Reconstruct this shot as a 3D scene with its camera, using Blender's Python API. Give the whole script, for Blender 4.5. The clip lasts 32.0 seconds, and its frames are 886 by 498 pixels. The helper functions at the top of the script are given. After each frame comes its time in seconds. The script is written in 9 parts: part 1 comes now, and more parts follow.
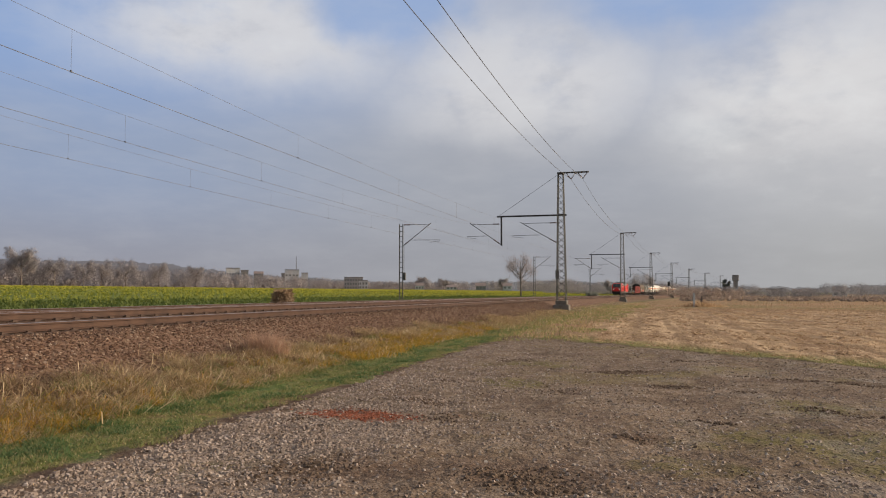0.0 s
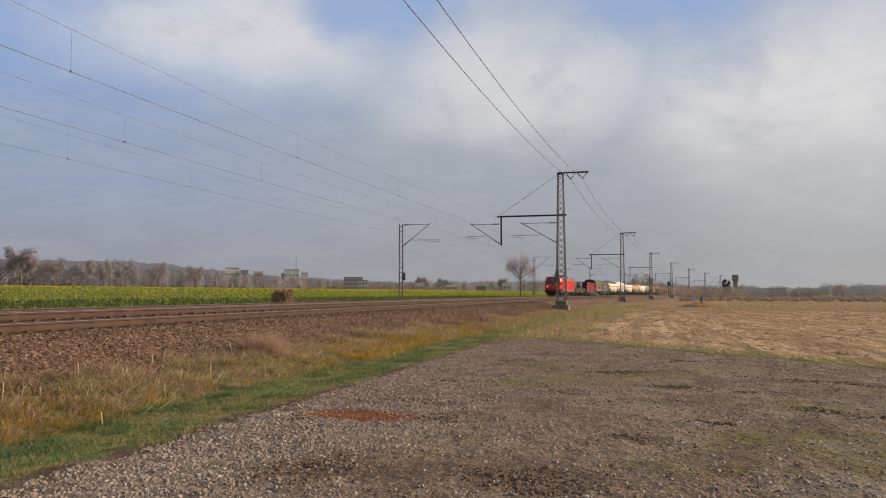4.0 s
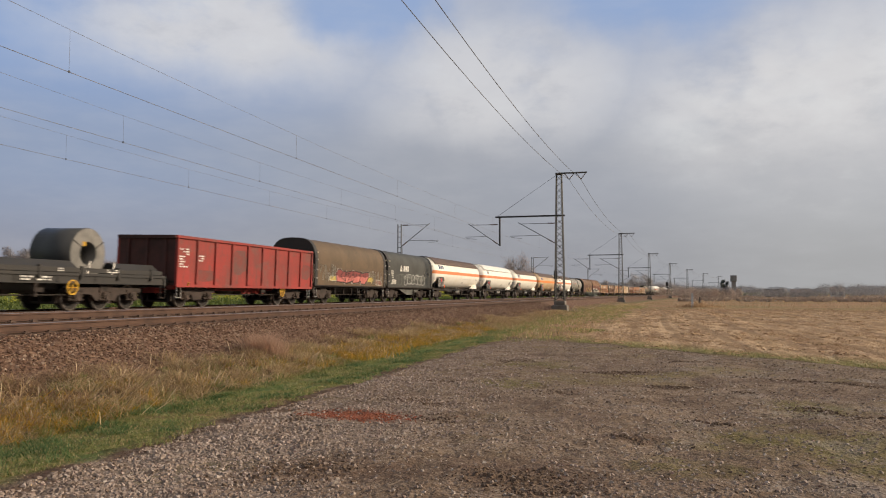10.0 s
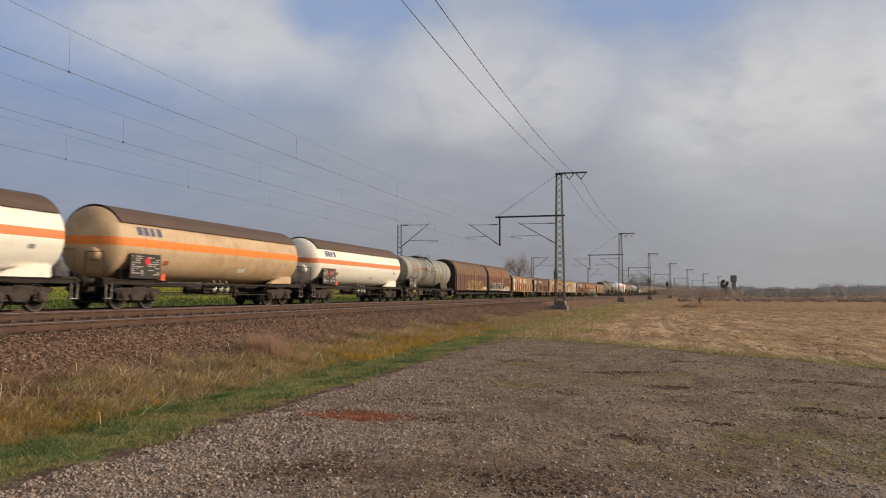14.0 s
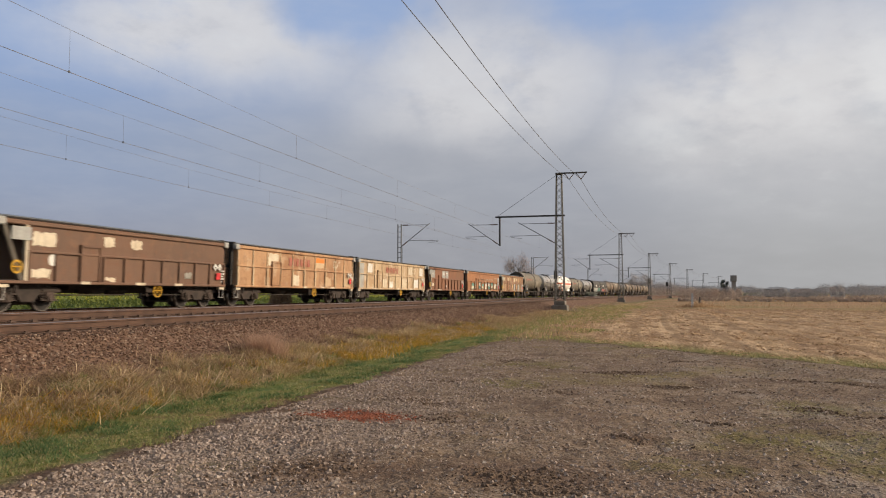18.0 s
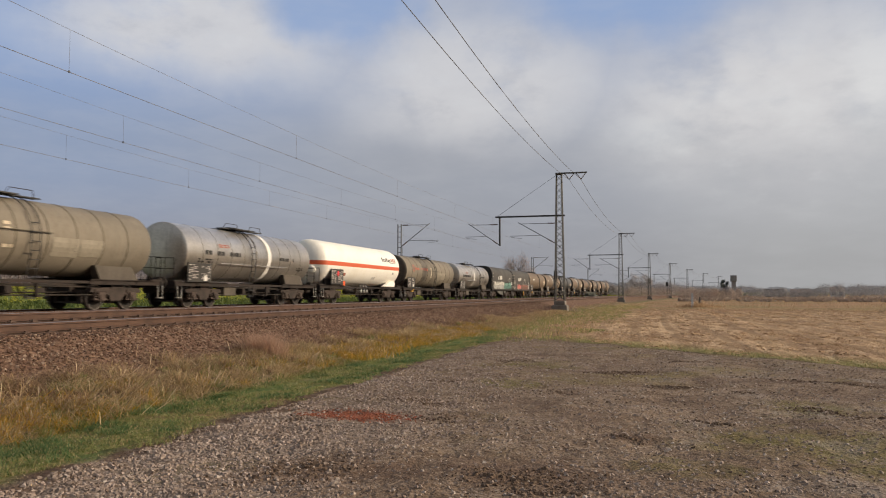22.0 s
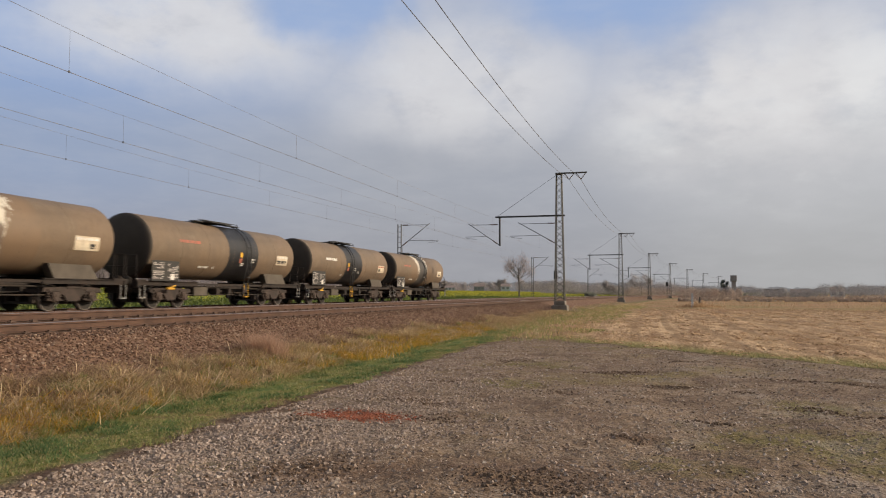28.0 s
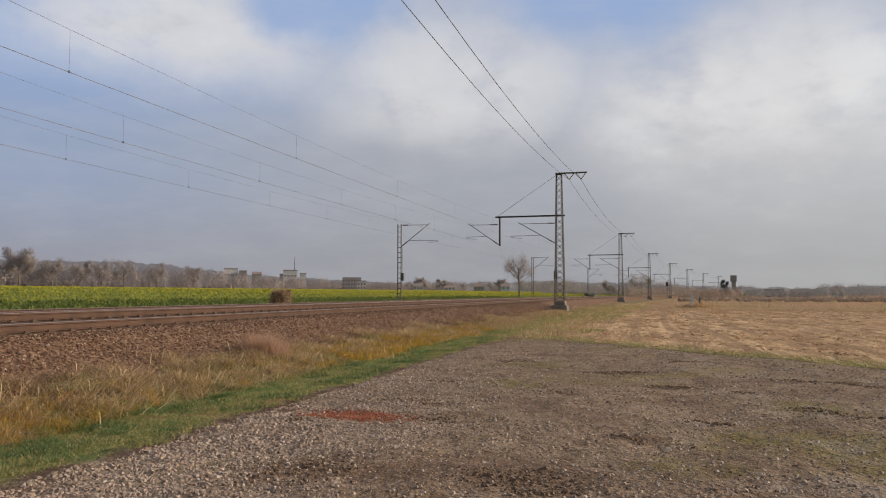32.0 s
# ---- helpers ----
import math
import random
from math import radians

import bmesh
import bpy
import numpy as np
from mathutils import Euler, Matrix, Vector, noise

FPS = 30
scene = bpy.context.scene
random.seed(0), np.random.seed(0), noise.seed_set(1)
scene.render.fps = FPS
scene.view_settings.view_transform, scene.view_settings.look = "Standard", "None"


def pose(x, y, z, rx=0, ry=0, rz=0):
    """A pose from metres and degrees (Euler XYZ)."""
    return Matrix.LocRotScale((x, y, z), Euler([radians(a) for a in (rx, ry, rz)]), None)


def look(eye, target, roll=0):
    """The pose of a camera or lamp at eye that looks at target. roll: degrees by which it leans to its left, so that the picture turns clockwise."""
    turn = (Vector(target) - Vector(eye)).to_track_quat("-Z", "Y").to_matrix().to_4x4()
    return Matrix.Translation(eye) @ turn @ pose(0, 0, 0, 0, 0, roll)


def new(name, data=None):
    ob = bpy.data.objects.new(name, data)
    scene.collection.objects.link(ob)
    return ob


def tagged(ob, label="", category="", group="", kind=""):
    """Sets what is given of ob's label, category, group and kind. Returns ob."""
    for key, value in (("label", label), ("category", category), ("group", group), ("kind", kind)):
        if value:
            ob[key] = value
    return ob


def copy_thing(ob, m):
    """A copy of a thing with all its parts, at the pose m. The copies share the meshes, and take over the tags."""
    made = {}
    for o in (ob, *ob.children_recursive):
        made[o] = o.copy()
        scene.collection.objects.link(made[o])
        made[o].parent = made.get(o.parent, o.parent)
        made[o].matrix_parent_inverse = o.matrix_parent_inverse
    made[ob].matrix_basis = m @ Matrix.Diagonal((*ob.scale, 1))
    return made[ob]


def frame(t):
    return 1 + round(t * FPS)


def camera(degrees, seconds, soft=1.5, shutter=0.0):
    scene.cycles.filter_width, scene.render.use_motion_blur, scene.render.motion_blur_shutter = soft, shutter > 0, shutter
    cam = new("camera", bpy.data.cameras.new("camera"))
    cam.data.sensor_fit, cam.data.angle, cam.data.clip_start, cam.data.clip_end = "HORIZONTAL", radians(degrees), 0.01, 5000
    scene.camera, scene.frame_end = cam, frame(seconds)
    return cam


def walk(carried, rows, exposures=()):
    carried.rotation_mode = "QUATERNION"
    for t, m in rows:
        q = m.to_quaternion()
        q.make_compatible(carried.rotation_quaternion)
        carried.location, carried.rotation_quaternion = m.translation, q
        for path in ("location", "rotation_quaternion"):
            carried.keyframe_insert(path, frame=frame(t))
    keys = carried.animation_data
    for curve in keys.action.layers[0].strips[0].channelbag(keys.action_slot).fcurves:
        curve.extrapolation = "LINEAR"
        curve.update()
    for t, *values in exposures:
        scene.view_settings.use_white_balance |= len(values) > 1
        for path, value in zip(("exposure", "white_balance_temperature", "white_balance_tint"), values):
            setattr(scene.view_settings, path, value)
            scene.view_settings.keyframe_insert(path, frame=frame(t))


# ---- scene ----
# ---- plan: x runs along the near track, y away from the camera, rail heads at z = 0 ----
R0 = 2542.2            # radius of the bend, centre on the camera's side
N_NEAR, N_MID, N_FAR = 12.37, 16.48, 20.58   # track centres
CANT = {N_NEAR: (0.07, 6.0), N_MID: (0.0, 1.4), N_FAR: (0.0, 1.4)}   # lift of each track's middle, lean towards the inside of the bend
SPEED = 24.735
EYE = Vector((0.0, 0.0, 0.557))
YAW, PITCH = 0.25018, 0.05669


def along(s, n, z=0.0):
    """The point s metres along the line and n metres beside the camera's line."""
    if s <= 0:
        return Vector((s, n, z))
    a = s / R0
    r = R0 - N_FAR + n
    if s > 1100:
        a = 1100 / R0
        e = s - 1100
        return Vector((r * math.sin(a) + e * math.cos(a), n - r * (1 - math.cos(a)) - e * math.sin(a), z))
    return Vector((r * math.sin(a), n - r * (1 - math.cos(a)), z))


def heading(s):
    return -math.degrees(min(max(s, 0), 1100) / R0)


def aim(dyaw, dpitch=0.0):
    y, p = YAW + dyaw, PITCH + dpitch
    d = Vector((math.cos(y) * math.cos(p), math.sin(y) * math.cos(p), math.sin(p)))
    return look(EYE, EYE + d * 10)


cam = camera(58.34, 32.0, soft=1.06, shutter=0.2)
walk(cam, [(0, aim(0.0021, -0.0006)), (2.0, aim(0.0021, -0.0006)), (3.5, aim(0.0020, -0.0006)), (5.5, aim(0.0011, -0.0004)), (7.0, aim(0.0002, -0.0002)),
           (8.5, aim(0.0, 0.0)), (20.0, aim(0.0, 0.0)), (32.0, aim(0.0, 0.0))], [(0, 0.0), (9, 0.0), (10, -0.04), (11, -0.13), (12, -0.36), (13, -0.33), (14, -0.20), (16, 0.0), (20, -0.02), (22, -0.08), (23, -0.22), (24, 0.02), (28, 0.04), (30, 0.02), (32, 0.02)])

# ---- daylight: low autumn sun from the camera's side of the line ----
SUN_AZ, SUN_EL = -69.0, 24.5     # degrees from +x, and above the horizon
world = bpy.data.worlds.new("sky")
scene.world = world
world.use_nodes = True
wn = world.node_tree
sky = wn.nodes.new("ShaderNodeTexSky")
sky.sky_type, sky.sun_disc = "NISHITA", False
sky.sun_elevation, sky.sun_rotation = radians(SUN_EL), radians(90 - SUN_AZ)
sky.dust_density, sky.air_density = 2.0, 1.0
veil = wn.nodes.new("ShaderNodeMix")       # thin high cloud over the whole sky
veil.data_type = "RGBA"
veil.inputs[0].default_value = 0.55
veil.inputs[7].default_value = (6.3, 6.1, 5.9, 1)
wn.links.new(sky.outputs[0], veil.inputs[6])
wn.links.new(veil.outputs[2], wn.nodes["Background"].inputs[0])
wn.nodes["Background"].inputs[1].default_value = 0.082
sun = new("sun", bpy.data.lights.new("sun", "SUN"))
sun.data.energy, sun.data.angle, sun.data.color = 4.45, radians(1.2), (1.0, 0.81, 0.585)
sun.matrix_world = look((0, 0, 50), Vector((0, 0, 50)) - Vector((math.cos(radians(SUN_AZ)) * math.cos(radians(SUN_EL)), math.sin(radians(SUN_AZ)) * math.cos(radians(SUN_EL)), math.sin(radians(SUN_EL)))))
# ---- tools ----
class Geo:
    """Collects vertices and faces of one mesh."""

    def __init__(self):
        self.v, self.f, self.s = [], [], []

    def add(self, verts, faces, smooth=False):
        o = len(self.v)
        self.v += [tuple(q) for q in verts]
        self.f += [tuple(i + o for i in q) for q in faces]
        self.s += [smooth] * len(faces)
        return self

    def box(self, x0, x1, y0, y1, z0, z1, c=0.0):
        if c <= 0:
            self.add([(x, y, z) for x in (x0, x1) for y in (y0, y1) for z in (z0, z1)],
                     [(0, 1, 3, 2), (4, 6, 7, 5), (0, 4, 5, 1), (2, 3, 7, 6), (0, 2, 6, 4), (1, 5, 7, 3)])
            return self
        # chamfered along x edges and ends
        p = [(y0 + c, z0), (y1 - c, z0), (y1, z0 + c), (y1, z1 - c), (y1 - c, z1), (y0 + c, z1), (y0, z1 - c), (y0, z0 + c)]
        return self.prism(p, x0, x1, inset=c)

    def prism(self, prof, x0, x1, smooth=False, inset=0.0, caps=True):
        """A closed profile of (y, z) drawn out along x."""
        n = len(prof)
        cy, cz = sum(q[0] for q in prof) / n, sum(q[1] for q in prof) / n
        rings = []
        if inset > 0:
            h = max(max(abs(q[0] - cy), abs(q[1] - cz)) for q in prof)
            k = max(0.0, 1 - inset / h)
            rings = [(x0, k), (x0 + inset, 1), (x1 - inset, 1), (x1, k)]
        else:
            rings = [(x0, 1), (x1, 1)]
        vs = [(x, cy + (y - cy) * k, cz + (z - cz) * k) for x, k in rings for y, z in prof]
        fs = [(r * n + i, r * n + (i + 1) % n, (r + 1) * n + (i + 1) % n, (r + 1) * n + i) for r in range(len(rings) - 1) for i in range(n)]
        self.add(vs, fs, smooth)
        if caps:
            o = len(self.v) - len(vs)
            self.f += [tuple(o + i for i in reversed(range(n))), tuple(o + len(vs) - n + i for i in range(n))]
            self.s += [False, False]
        return self

    def extrude(self, prof, y0, y1):
        """A closed profile of (x, z) drawn out along y."""
        n = len(prof)
        vs = [(x, y, z) for y in (y0, y1) for x, z in prof]
        fs = [(i, (i + 1) % n, n + (i + 1) % n, n + i) for i in range(n)] + [tuple(reversed(range(n))), tuple(range(n, 2 * n))]
        return self.add(vs, fs)

    def lathe(self, prof, cy, cz, seg=32, a0=0.0, a1=360.0, smooth=True):
        """(x, r) turned about a line along x."""
        full = abs(a1 - a0) >= 359.9
        m = seg if full else seg + 1
        vs = []
        for x, r in prof:
            for j in range(m):
                a = radians(a0 + (a1 - a0) * j / seg)
                vs.append((x, cy + r * math.cos(a), cz + r * math.sin(a)))
        fs = []
        for i in range(len(prof) - 1):
            for j in range(seg):
                k = (j + 1) % m
                fs.append((i * m + j, i * m + k, (i + 1) * m + k, (i + 1) * m + j))
        return self.add(vs, fs, smooth)

    def tube(self, pts, r, seg=6, r1=None, caps=True):
        pts = [Vector(q) for q in pts]
        vs, fs = [], []
        for i, q in enumerate(pts):
            d = (pts[min(i + 1, len(pts) - 1)] - pts[max(i - 1, 0)]).normalized()
            u = d.cross(Vector((0, 0, 1)) if abs(d.z) < 0.95 else Vector((1, 0, 0))).normalized()
            w = d.cross(u)
            rr = r if r1 is None else r + (r1 - r) * i / (len(pts) - 1)
            vs += [q + (u * math.cos(2 * math.pi * j / seg) + w * math.sin(2 * math.pi * j / seg)) * rr for j in range(seg)]
        for i in range(len(pts) - 1):
            for j in range(seg):
                k = (j + 1) % seg
                fs.append((i * seg + j, i * seg + k, (i + 1) * seg + k, (i + 1) * seg + j))
        if caps:
            fs += [tuple(reversed(range(seg))), tuple(range(len(vs) - seg, len(vs)))]
        return self.add(vs, fs, seg > 5)

    def disc_y(self, x, z, y0, y1, r, seg=20, hole=0.0):
        """A wheel or drum with its axle along y."""
        ring = [(math.cos(2 * math.pi * j / seg), math.sin(2 * math.pi * j / seg)) for j in range(seg)]
        if hole <= 0:
            vs = [(x + c * r, y, z + s * r) for y in (y0, y1) for c, s in ring]
            fs = [(j, seg + j, seg + (j + 1) % seg, (j + 1) % seg) for j in range(seg)]
            self.add(vs, fs, True)
            o = len(self.v) - 2 * seg
            self.f += [tuple(o + j for j in range(seg)), tuple(o + 2 * seg - 1 - j for j in range(seg))]
            self.s += [False, False]
            return self
        vs = [(x + c * q, y, z + s * q) for q, y in ((r, y0), (r, y1), (hole, y1), (hole, y0)) for c, s in ring]
        fs = [(b * seg + j, ((b + 1) % 4) * seg + j, ((b + 1) % 4) * seg + (j + 1) % seg, b * seg + (j + 1) % seg) for b in range(4) for j in range(seg)]
        self.add(vs, fs, False)
        for i in range(len(self.s) - 4 * seg, len(self.s)):
            self.s[i] = (i - len(self.s)) % (2 * seg) < seg
        return self

    def mesh(self, name, material):
        me = bpy.data.meshes.new(name)
        me.from_pydata(self.v, [], self.f)
        me.polygons.foreach_set("use_smooth", self.s)
        if material:
            me.materials.append(material)
        bm = bmesh.new()
        bm.from_mesh(me)
        bmesh.ops.recalc_face_normals(bm, faces=bm.faces)
        bm.to_mesh(me)
        bm.free()
        return me


def raw_mesh(name, verts, faces, material, smooth=False):
    """A big mesh from arrays; faces all with the same number of corners."""
    verts, faces = np.asarray(verts, np.float32), np.asarray(faces, np.int32)
    me = bpy.data.meshes.new(name)
    k = faces.shape[1]
    me.vertices.add(len(verts))
    me.vertices.foreach_set("co", verts.ravel())
    me.loops.add(faces.size)
    me.loops.foreach_set("vertex_index", faces.ravel())
    me.polygons.add(len(faces))
    me.polygons.foreach_set("loop_start", np.arange(0, faces.size, k, dtype=np.int32))
    me.polygons.foreach_set("use_smooth", np.full(len(faces), smooth))
    me.update(calc_edges=True)
    if material:
        me.materials.append(material)
    return me


def part(name, geo, material, parent, label="", at=None):
    """Links a Geo or a mesh as one object under a thing or a part."""
    ob = new(name, geo.mesh(name, material) if isinstance(geo, Geo) else geo)
    ob.parent = parent
    if at is not None:
        ob.matrix_basis = at
    return tagged(ob, label)


def thing(name, label, category, group="", kind="", at=None):
    ob = new(name)
    ob.empty_display_size = 0.2
    if at is not None:
        ob.matrix_basis = at
    return tagged(ob, label, category, group, kind)


class Nodes:
    def __init__(self, name):
        self.m = bpy.data.materials.new(name)
        self.m.use_nodes = True
        self.t = self.m.node_tree
        self.b = self.t.nodes["Principled BSDF"]
        self.out = self.t.nodes["Material Output"]

    def set(self, sock, v):
        if isinstance(v, bpy.types.NodeSocket):
            self.t.links.new(v, sock)
        elif v is not None:
            sock.default_value = (*v, 1) if isinstance(v, tuple) and len(v) == 3 and sock.type == "RGBA" else v

    def n(self, kind, **ins):
        q = self.t.nodes.new(kind)
        for k, v in ins.items():
            self.set(q.inputs[k.replace("_", " ")], v)
        return q

    def math(self, op, a, b=0.0, clamp=False):
        q = self.t.nodes.new("ShaderNodeMath")
        q.operation, q.use_clamp = op, clamp
        self.set(q.inputs[0], a)
        self.set(q.inputs[1], b)
        return q.outputs[0]

    def mix(self, f, a, b, mode="MIX"):
        q = self.t.nodes.new("ShaderNodeMix")
        q.data_type, q.blend_type = "RGBA", mode
        self.set(q.inputs[0], f)
        self.set(q.inputs[6], a)
        self.set(q.inputs[7], b)
        return q.outputs[2]

    def ramp(self, x, lo, hi):
        q = self.n("ShaderNodeMapRange", Value=x, From_Min=lo, From_Max=hi)
        q.interpolation_type = "SMOOTHSTEP"
        return q.outputs[0]

    def noise(self, vec, scale, detail=4.0, rough=0.6):
        return self.n("ShaderNodeTexNoise", Vector=vec, Scale=scale, Detail=detail, Roughness=rough).outputs[0]

    def voronoi(self, vec, scale):
        return self.n("ShaderNodeTexVoronoi", Vector=vec, Scale=scale)

    def mapped(self, vec, scale, loc=None, turn=0.0):
        q = self.n("ShaderNodeMapping", Vector=vec)
        q.inputs["Rotation"].default_value[2] = radians(turn)
        q.inputs["Scale"].default_value = scale
        if loc is not None:
            self.set(q.inputs["Location"], loc)
        return q.outputs[0]

    def objvec(self):
        """Coordinates on the thing, shifted for each object."""
        tc, oi = self.n("ShaderNodeTexCoord"), self.n("ShaderNodeObjectInfo")
        k = self.n("ShaderNodeCombineXYZ", X=self.math("MULTIPLY", oi.outputs["Random"], 37.0), Y=self.math("MULTIPLY", oi.outputs["Random"], 91.0))
        q = self.t.nodes.new("ShaderNodeVectorMath")
        self.t.links.new(tc.outputs["Object"], q.inputs[0])
        self.t.links.new(k.outputs[0], q.inputs[1])
        return q.outputs[0]

    def bump(self, h, strength, dist=0.02):
        q = self.n("ShaderNodeBump", Height=h, Strength=strength, Distance=dist)
        self.t.links.new(q.outputs[0], self.b.inputs["Normal"])

    def done(self, col, rough=0.7, metal=0.0, spec=None):
        self.set(self.b.inputs["Base Color"], col)
        self.set(self.b.inputs["Roughness"], rough)
        self.set(self.b.inputs["Metallic"], metal)
        if spec is not None:
            self.b.inputs["Specular IOR Level"].default_value = spec
        return self.m


def surface(name, col, col2=None, rough=0.6, metal=0.0, coarse=1.2, fine=30.0, bump=0.15, dist=0.01, streak=0.0, grime=(0.06, 0.045, 0.035), patchy=(0.35, 0.7)):
    """Painted or raw stuff with stains at two scales; streak: how much grime runs down it."""
    k = Nodes(name)
    v = k.objvec()
    big, small = k.noise(v, coarse, 5), k.noise(v, fine, 3)
    c2 = col2 or tuple(q * 0.75 for q in col)
    c = k.mix(k.ramp(big, *patchy), col, c2)
    c = k.mix(k.ramp(small, 0.3, 0.8), c, k.mix(0.25, c, (0.02, 0.018, 0.015)))
    if streak > 0:
        s = k.noise(k.mapped(v, (4.0, 4.0, 0.35)), 1.6, 6, 0.7)
        c = k.mix(k.math("MULTIPLY", k.ramp(s, 0.45, 0.75), streak), c, grime)
    k.bump(small, bump, dist)
    r = k.math("ADD", k.math("MULTIPLY", big, 0.25), rough - 0.12, True)
    return k.done(c, r, metal)
# ---- materials of the place ----
def ground_material():
    k = Nodes("ground_cover")
    tc = k.n("ShaderNodeTexCoord")
    p = k.n("ShaderNodeNewGeometry").outputs["Position"]
    uv = k.n("ShaderNodeSeparateXYZ", Vector=tc.outputs["UV"])
    pos = k.n("ShaderNodeSeparateXYZ", Vector=p)
    wob = k.math("MULTIPLY", k.math("SUBTRACT", k.noise(p, 0.9, 5), 0.5), 1.5)
    wob2 = k.math("MULTIPLY", k.math("SUBTRACT", k.noise(p, 0.25, 4), 0.5), 2.2)
    n = k.math("ADD", uv.outputs[1], k.math("MULTIPLY", wob, 0.6))
    big, mid, small = k.noise(p, 0.35, 5), k.noise(p, 2.2, 5), k.noise(p, 18.0, 4)
    # crushed stone and packed earth of the yard
    vor = k.voronoi(p, 34.0)
    cell = k.n("ShaderNodeSeparateXYZ", Vector=vor.outputs["Color"]).outputs[0]
    stone = k.mix(k.ramp(cell, 0.1, 1.0), (0.115, 0.083, 0.061), (0.33, 0.265, 0.21))
    earth = k.mix(k.ramp(mid, 0.35, 0.7), (0.14, 0.096, 0.066), (0.22, 0.158, 0.112))
    yard = k.mix(k.math("MULTIPLY", k.ramp(k.math("ADD", k.math("MULTIPLY", k.noise(p, 1.1, 5), 0.8), k.math("MULTIPLY", cell, 0.4)), 0.55, 0.8), 0.7), earth, stone)
    strip_ = k.ramp(k.math("ADD", uv.outputs[1], k.math("MULTIPLY", wob, 0.7)), 2.2, 3.4)
    yard = k.mix(k.math("MULTIPLY", strip_, k.ramp(pos.outputs[0], 14.0, 8.0)), yard, k.mix(cell, (0.095, 0.07, 0.055), (0.30, 0.24, 0.20)))
    yard = k.mix(k.math("MULTIPLY", k.ramp(big, 0.55, 0.72), 0.62), yard, (0.165, 0.135, 0.04))
    for ox, oy, orad in ((8.9, -1.75, 1.8), (13.8, 2.2, 0.9), (12.0, -2.2, 0.8), (7.6, -0.4, 0.7), (17.5, 2.4, 1.2)):
        dd = k.math("SQRT", k.math("ADD", k.math("POWER", k.math("SUBTRACT", pos.outputs[0], ox), 2.0), k.math("POWER", k.math("SUBTRACT", pos.outputs[1], oy), 2.0)))
        moss = k.ramp(k.math("ADD", k.math("DIVIDE", dd, orad), k.math("MULTIPLY", k.math("SUBTRACT", k.noise(p, 2.6, 5), 0.5), 2.0)), 1.0, 0.2)
        yard = k.mix(k.math("MULTIPLY", moss, 0.72), yard, (0.135, 0.118, 0.036))
    bare = k.math("ADD", k.math("MULTIPLY", k.noise(p, 0.8, 5, 0.65), 0.75), k.math("MULTIPLY", k.noise(k.mapped(p, (0.5, 1.6, 1.0), turn=-20.0), 0.9, 4), 0.3))
    yard = k.mix(k.math("MULTIPLY", k.ramp(bare, 0.53, 0.62), 0.6), yard, k.mix(k.ramp(small, 0.35, 0.65), (0.115, 0.074, 0.053), (0.175, 0.122, 0.09)))
    yard = k.mix(k.math("MULTIPLY", k.math("MULTIPLY", k.ramp(bare, 0.52, 0.42), k.ramp(pos.outputs[1], 3.5, -4.0)), 0.55), yard, k.mix(cell, (0.14, 0.125, 0.115), (0.30, 0.275, 0.255)))
    for ox, oy, ra, rb in ((16.4, 0.6, 0.45, 1.3), (14.0, -0.35, 0.3, 0.8), (13.85, 3.58, 0.3, 0.6), (11.2, 3.1, 0.3, 0.7), (7.0, 1.0, 0.7, 1.1), (6.75, 2.75, 0.6, 0.95), (8.95, 0.2, 0.25, 0.5), (15.1, -3.2, 0.4, 2.6)):
        du, dv = k.math("DIVIDE", k.math("SUBTRACT", pos.outputs[0], ox), ra), k.math("DIVIDE", k.math("SUBTRACT", pos.outputs[1], oy), rb)
        dd = k.math("SQRT", k.math("ADD", k.math("MULTIPLY", du, du), k.math("MULTIPLY", dv, dv)))
        churn = k.ramp(k.math("ADD", dd, k.math("MULTIPLY", k.math("SUBTRACT", k.noise(p, 3.2, 5), 0.5), 2.2)), 1.1, 0.45)
        yard = k.mix(k.math("MULTIPLY", churn, 0.75), yard, k.mix(k.ramp(small, 0.35, 0.65), (0.085, 0.05, 0.034), (0.14, 0.092, 0.065)))
    du, dv = k.math("DIVIDE", k.math("SUBTRACT", pos.outputs[0], 9.85), 0.5), k.math("DIVIDE", k.math("SUBTRACT", pos.outputs[1], 3.72), 0.85)
    dd = k.math("SQRT", k.math("ADD", k.math("MULTIPLY", du, du), k.math("MULTIPLY", dv, dv)))
    dust = k.ramp(k.math("ADD", dd, k.math("MULTIPLY", k.math("SUBTRACT", k.noise(p, 4.5, 5), 0.5), 1.8)), 1.15, 0.5)
    yard = k.mix(k.math("MULTIPLY", dust, 0.6), yard, k.mix(small, (0.14, 0.052, 0.034), (0.24, 0.085, 0.05)))
    rut = k.noise(k.mapped(p, (0.35, 1.5, 1.0)), 0.9, 5)
    yard = k.mix(k.math("MULTIPLY", k.ramp(rut, 0.55, 0.68), 0.55), yard, (0.085, 0.056, 0.038))
    patchy = k.noise(p, 5.5, 5, 0.7)
    yard = k.mix(k.math("MULTIPLY", k.ramp(patchy, 0.52, 0.66), 0.3), yard, (0.085, 0.057, 0.039))
    yard = k.mix(k.math("MULTIPLY", k.ramp(patchy, 0.46, 0.34), 0.45), yard, (0.27, 0.205, 0.155))
    # green verge, dry grass, ballast
    verge = k.mix(k.ramp(mid, 0.35, 0.65), (0.085, 0.125, 0.035), (0.17, 0.18, 0.055))
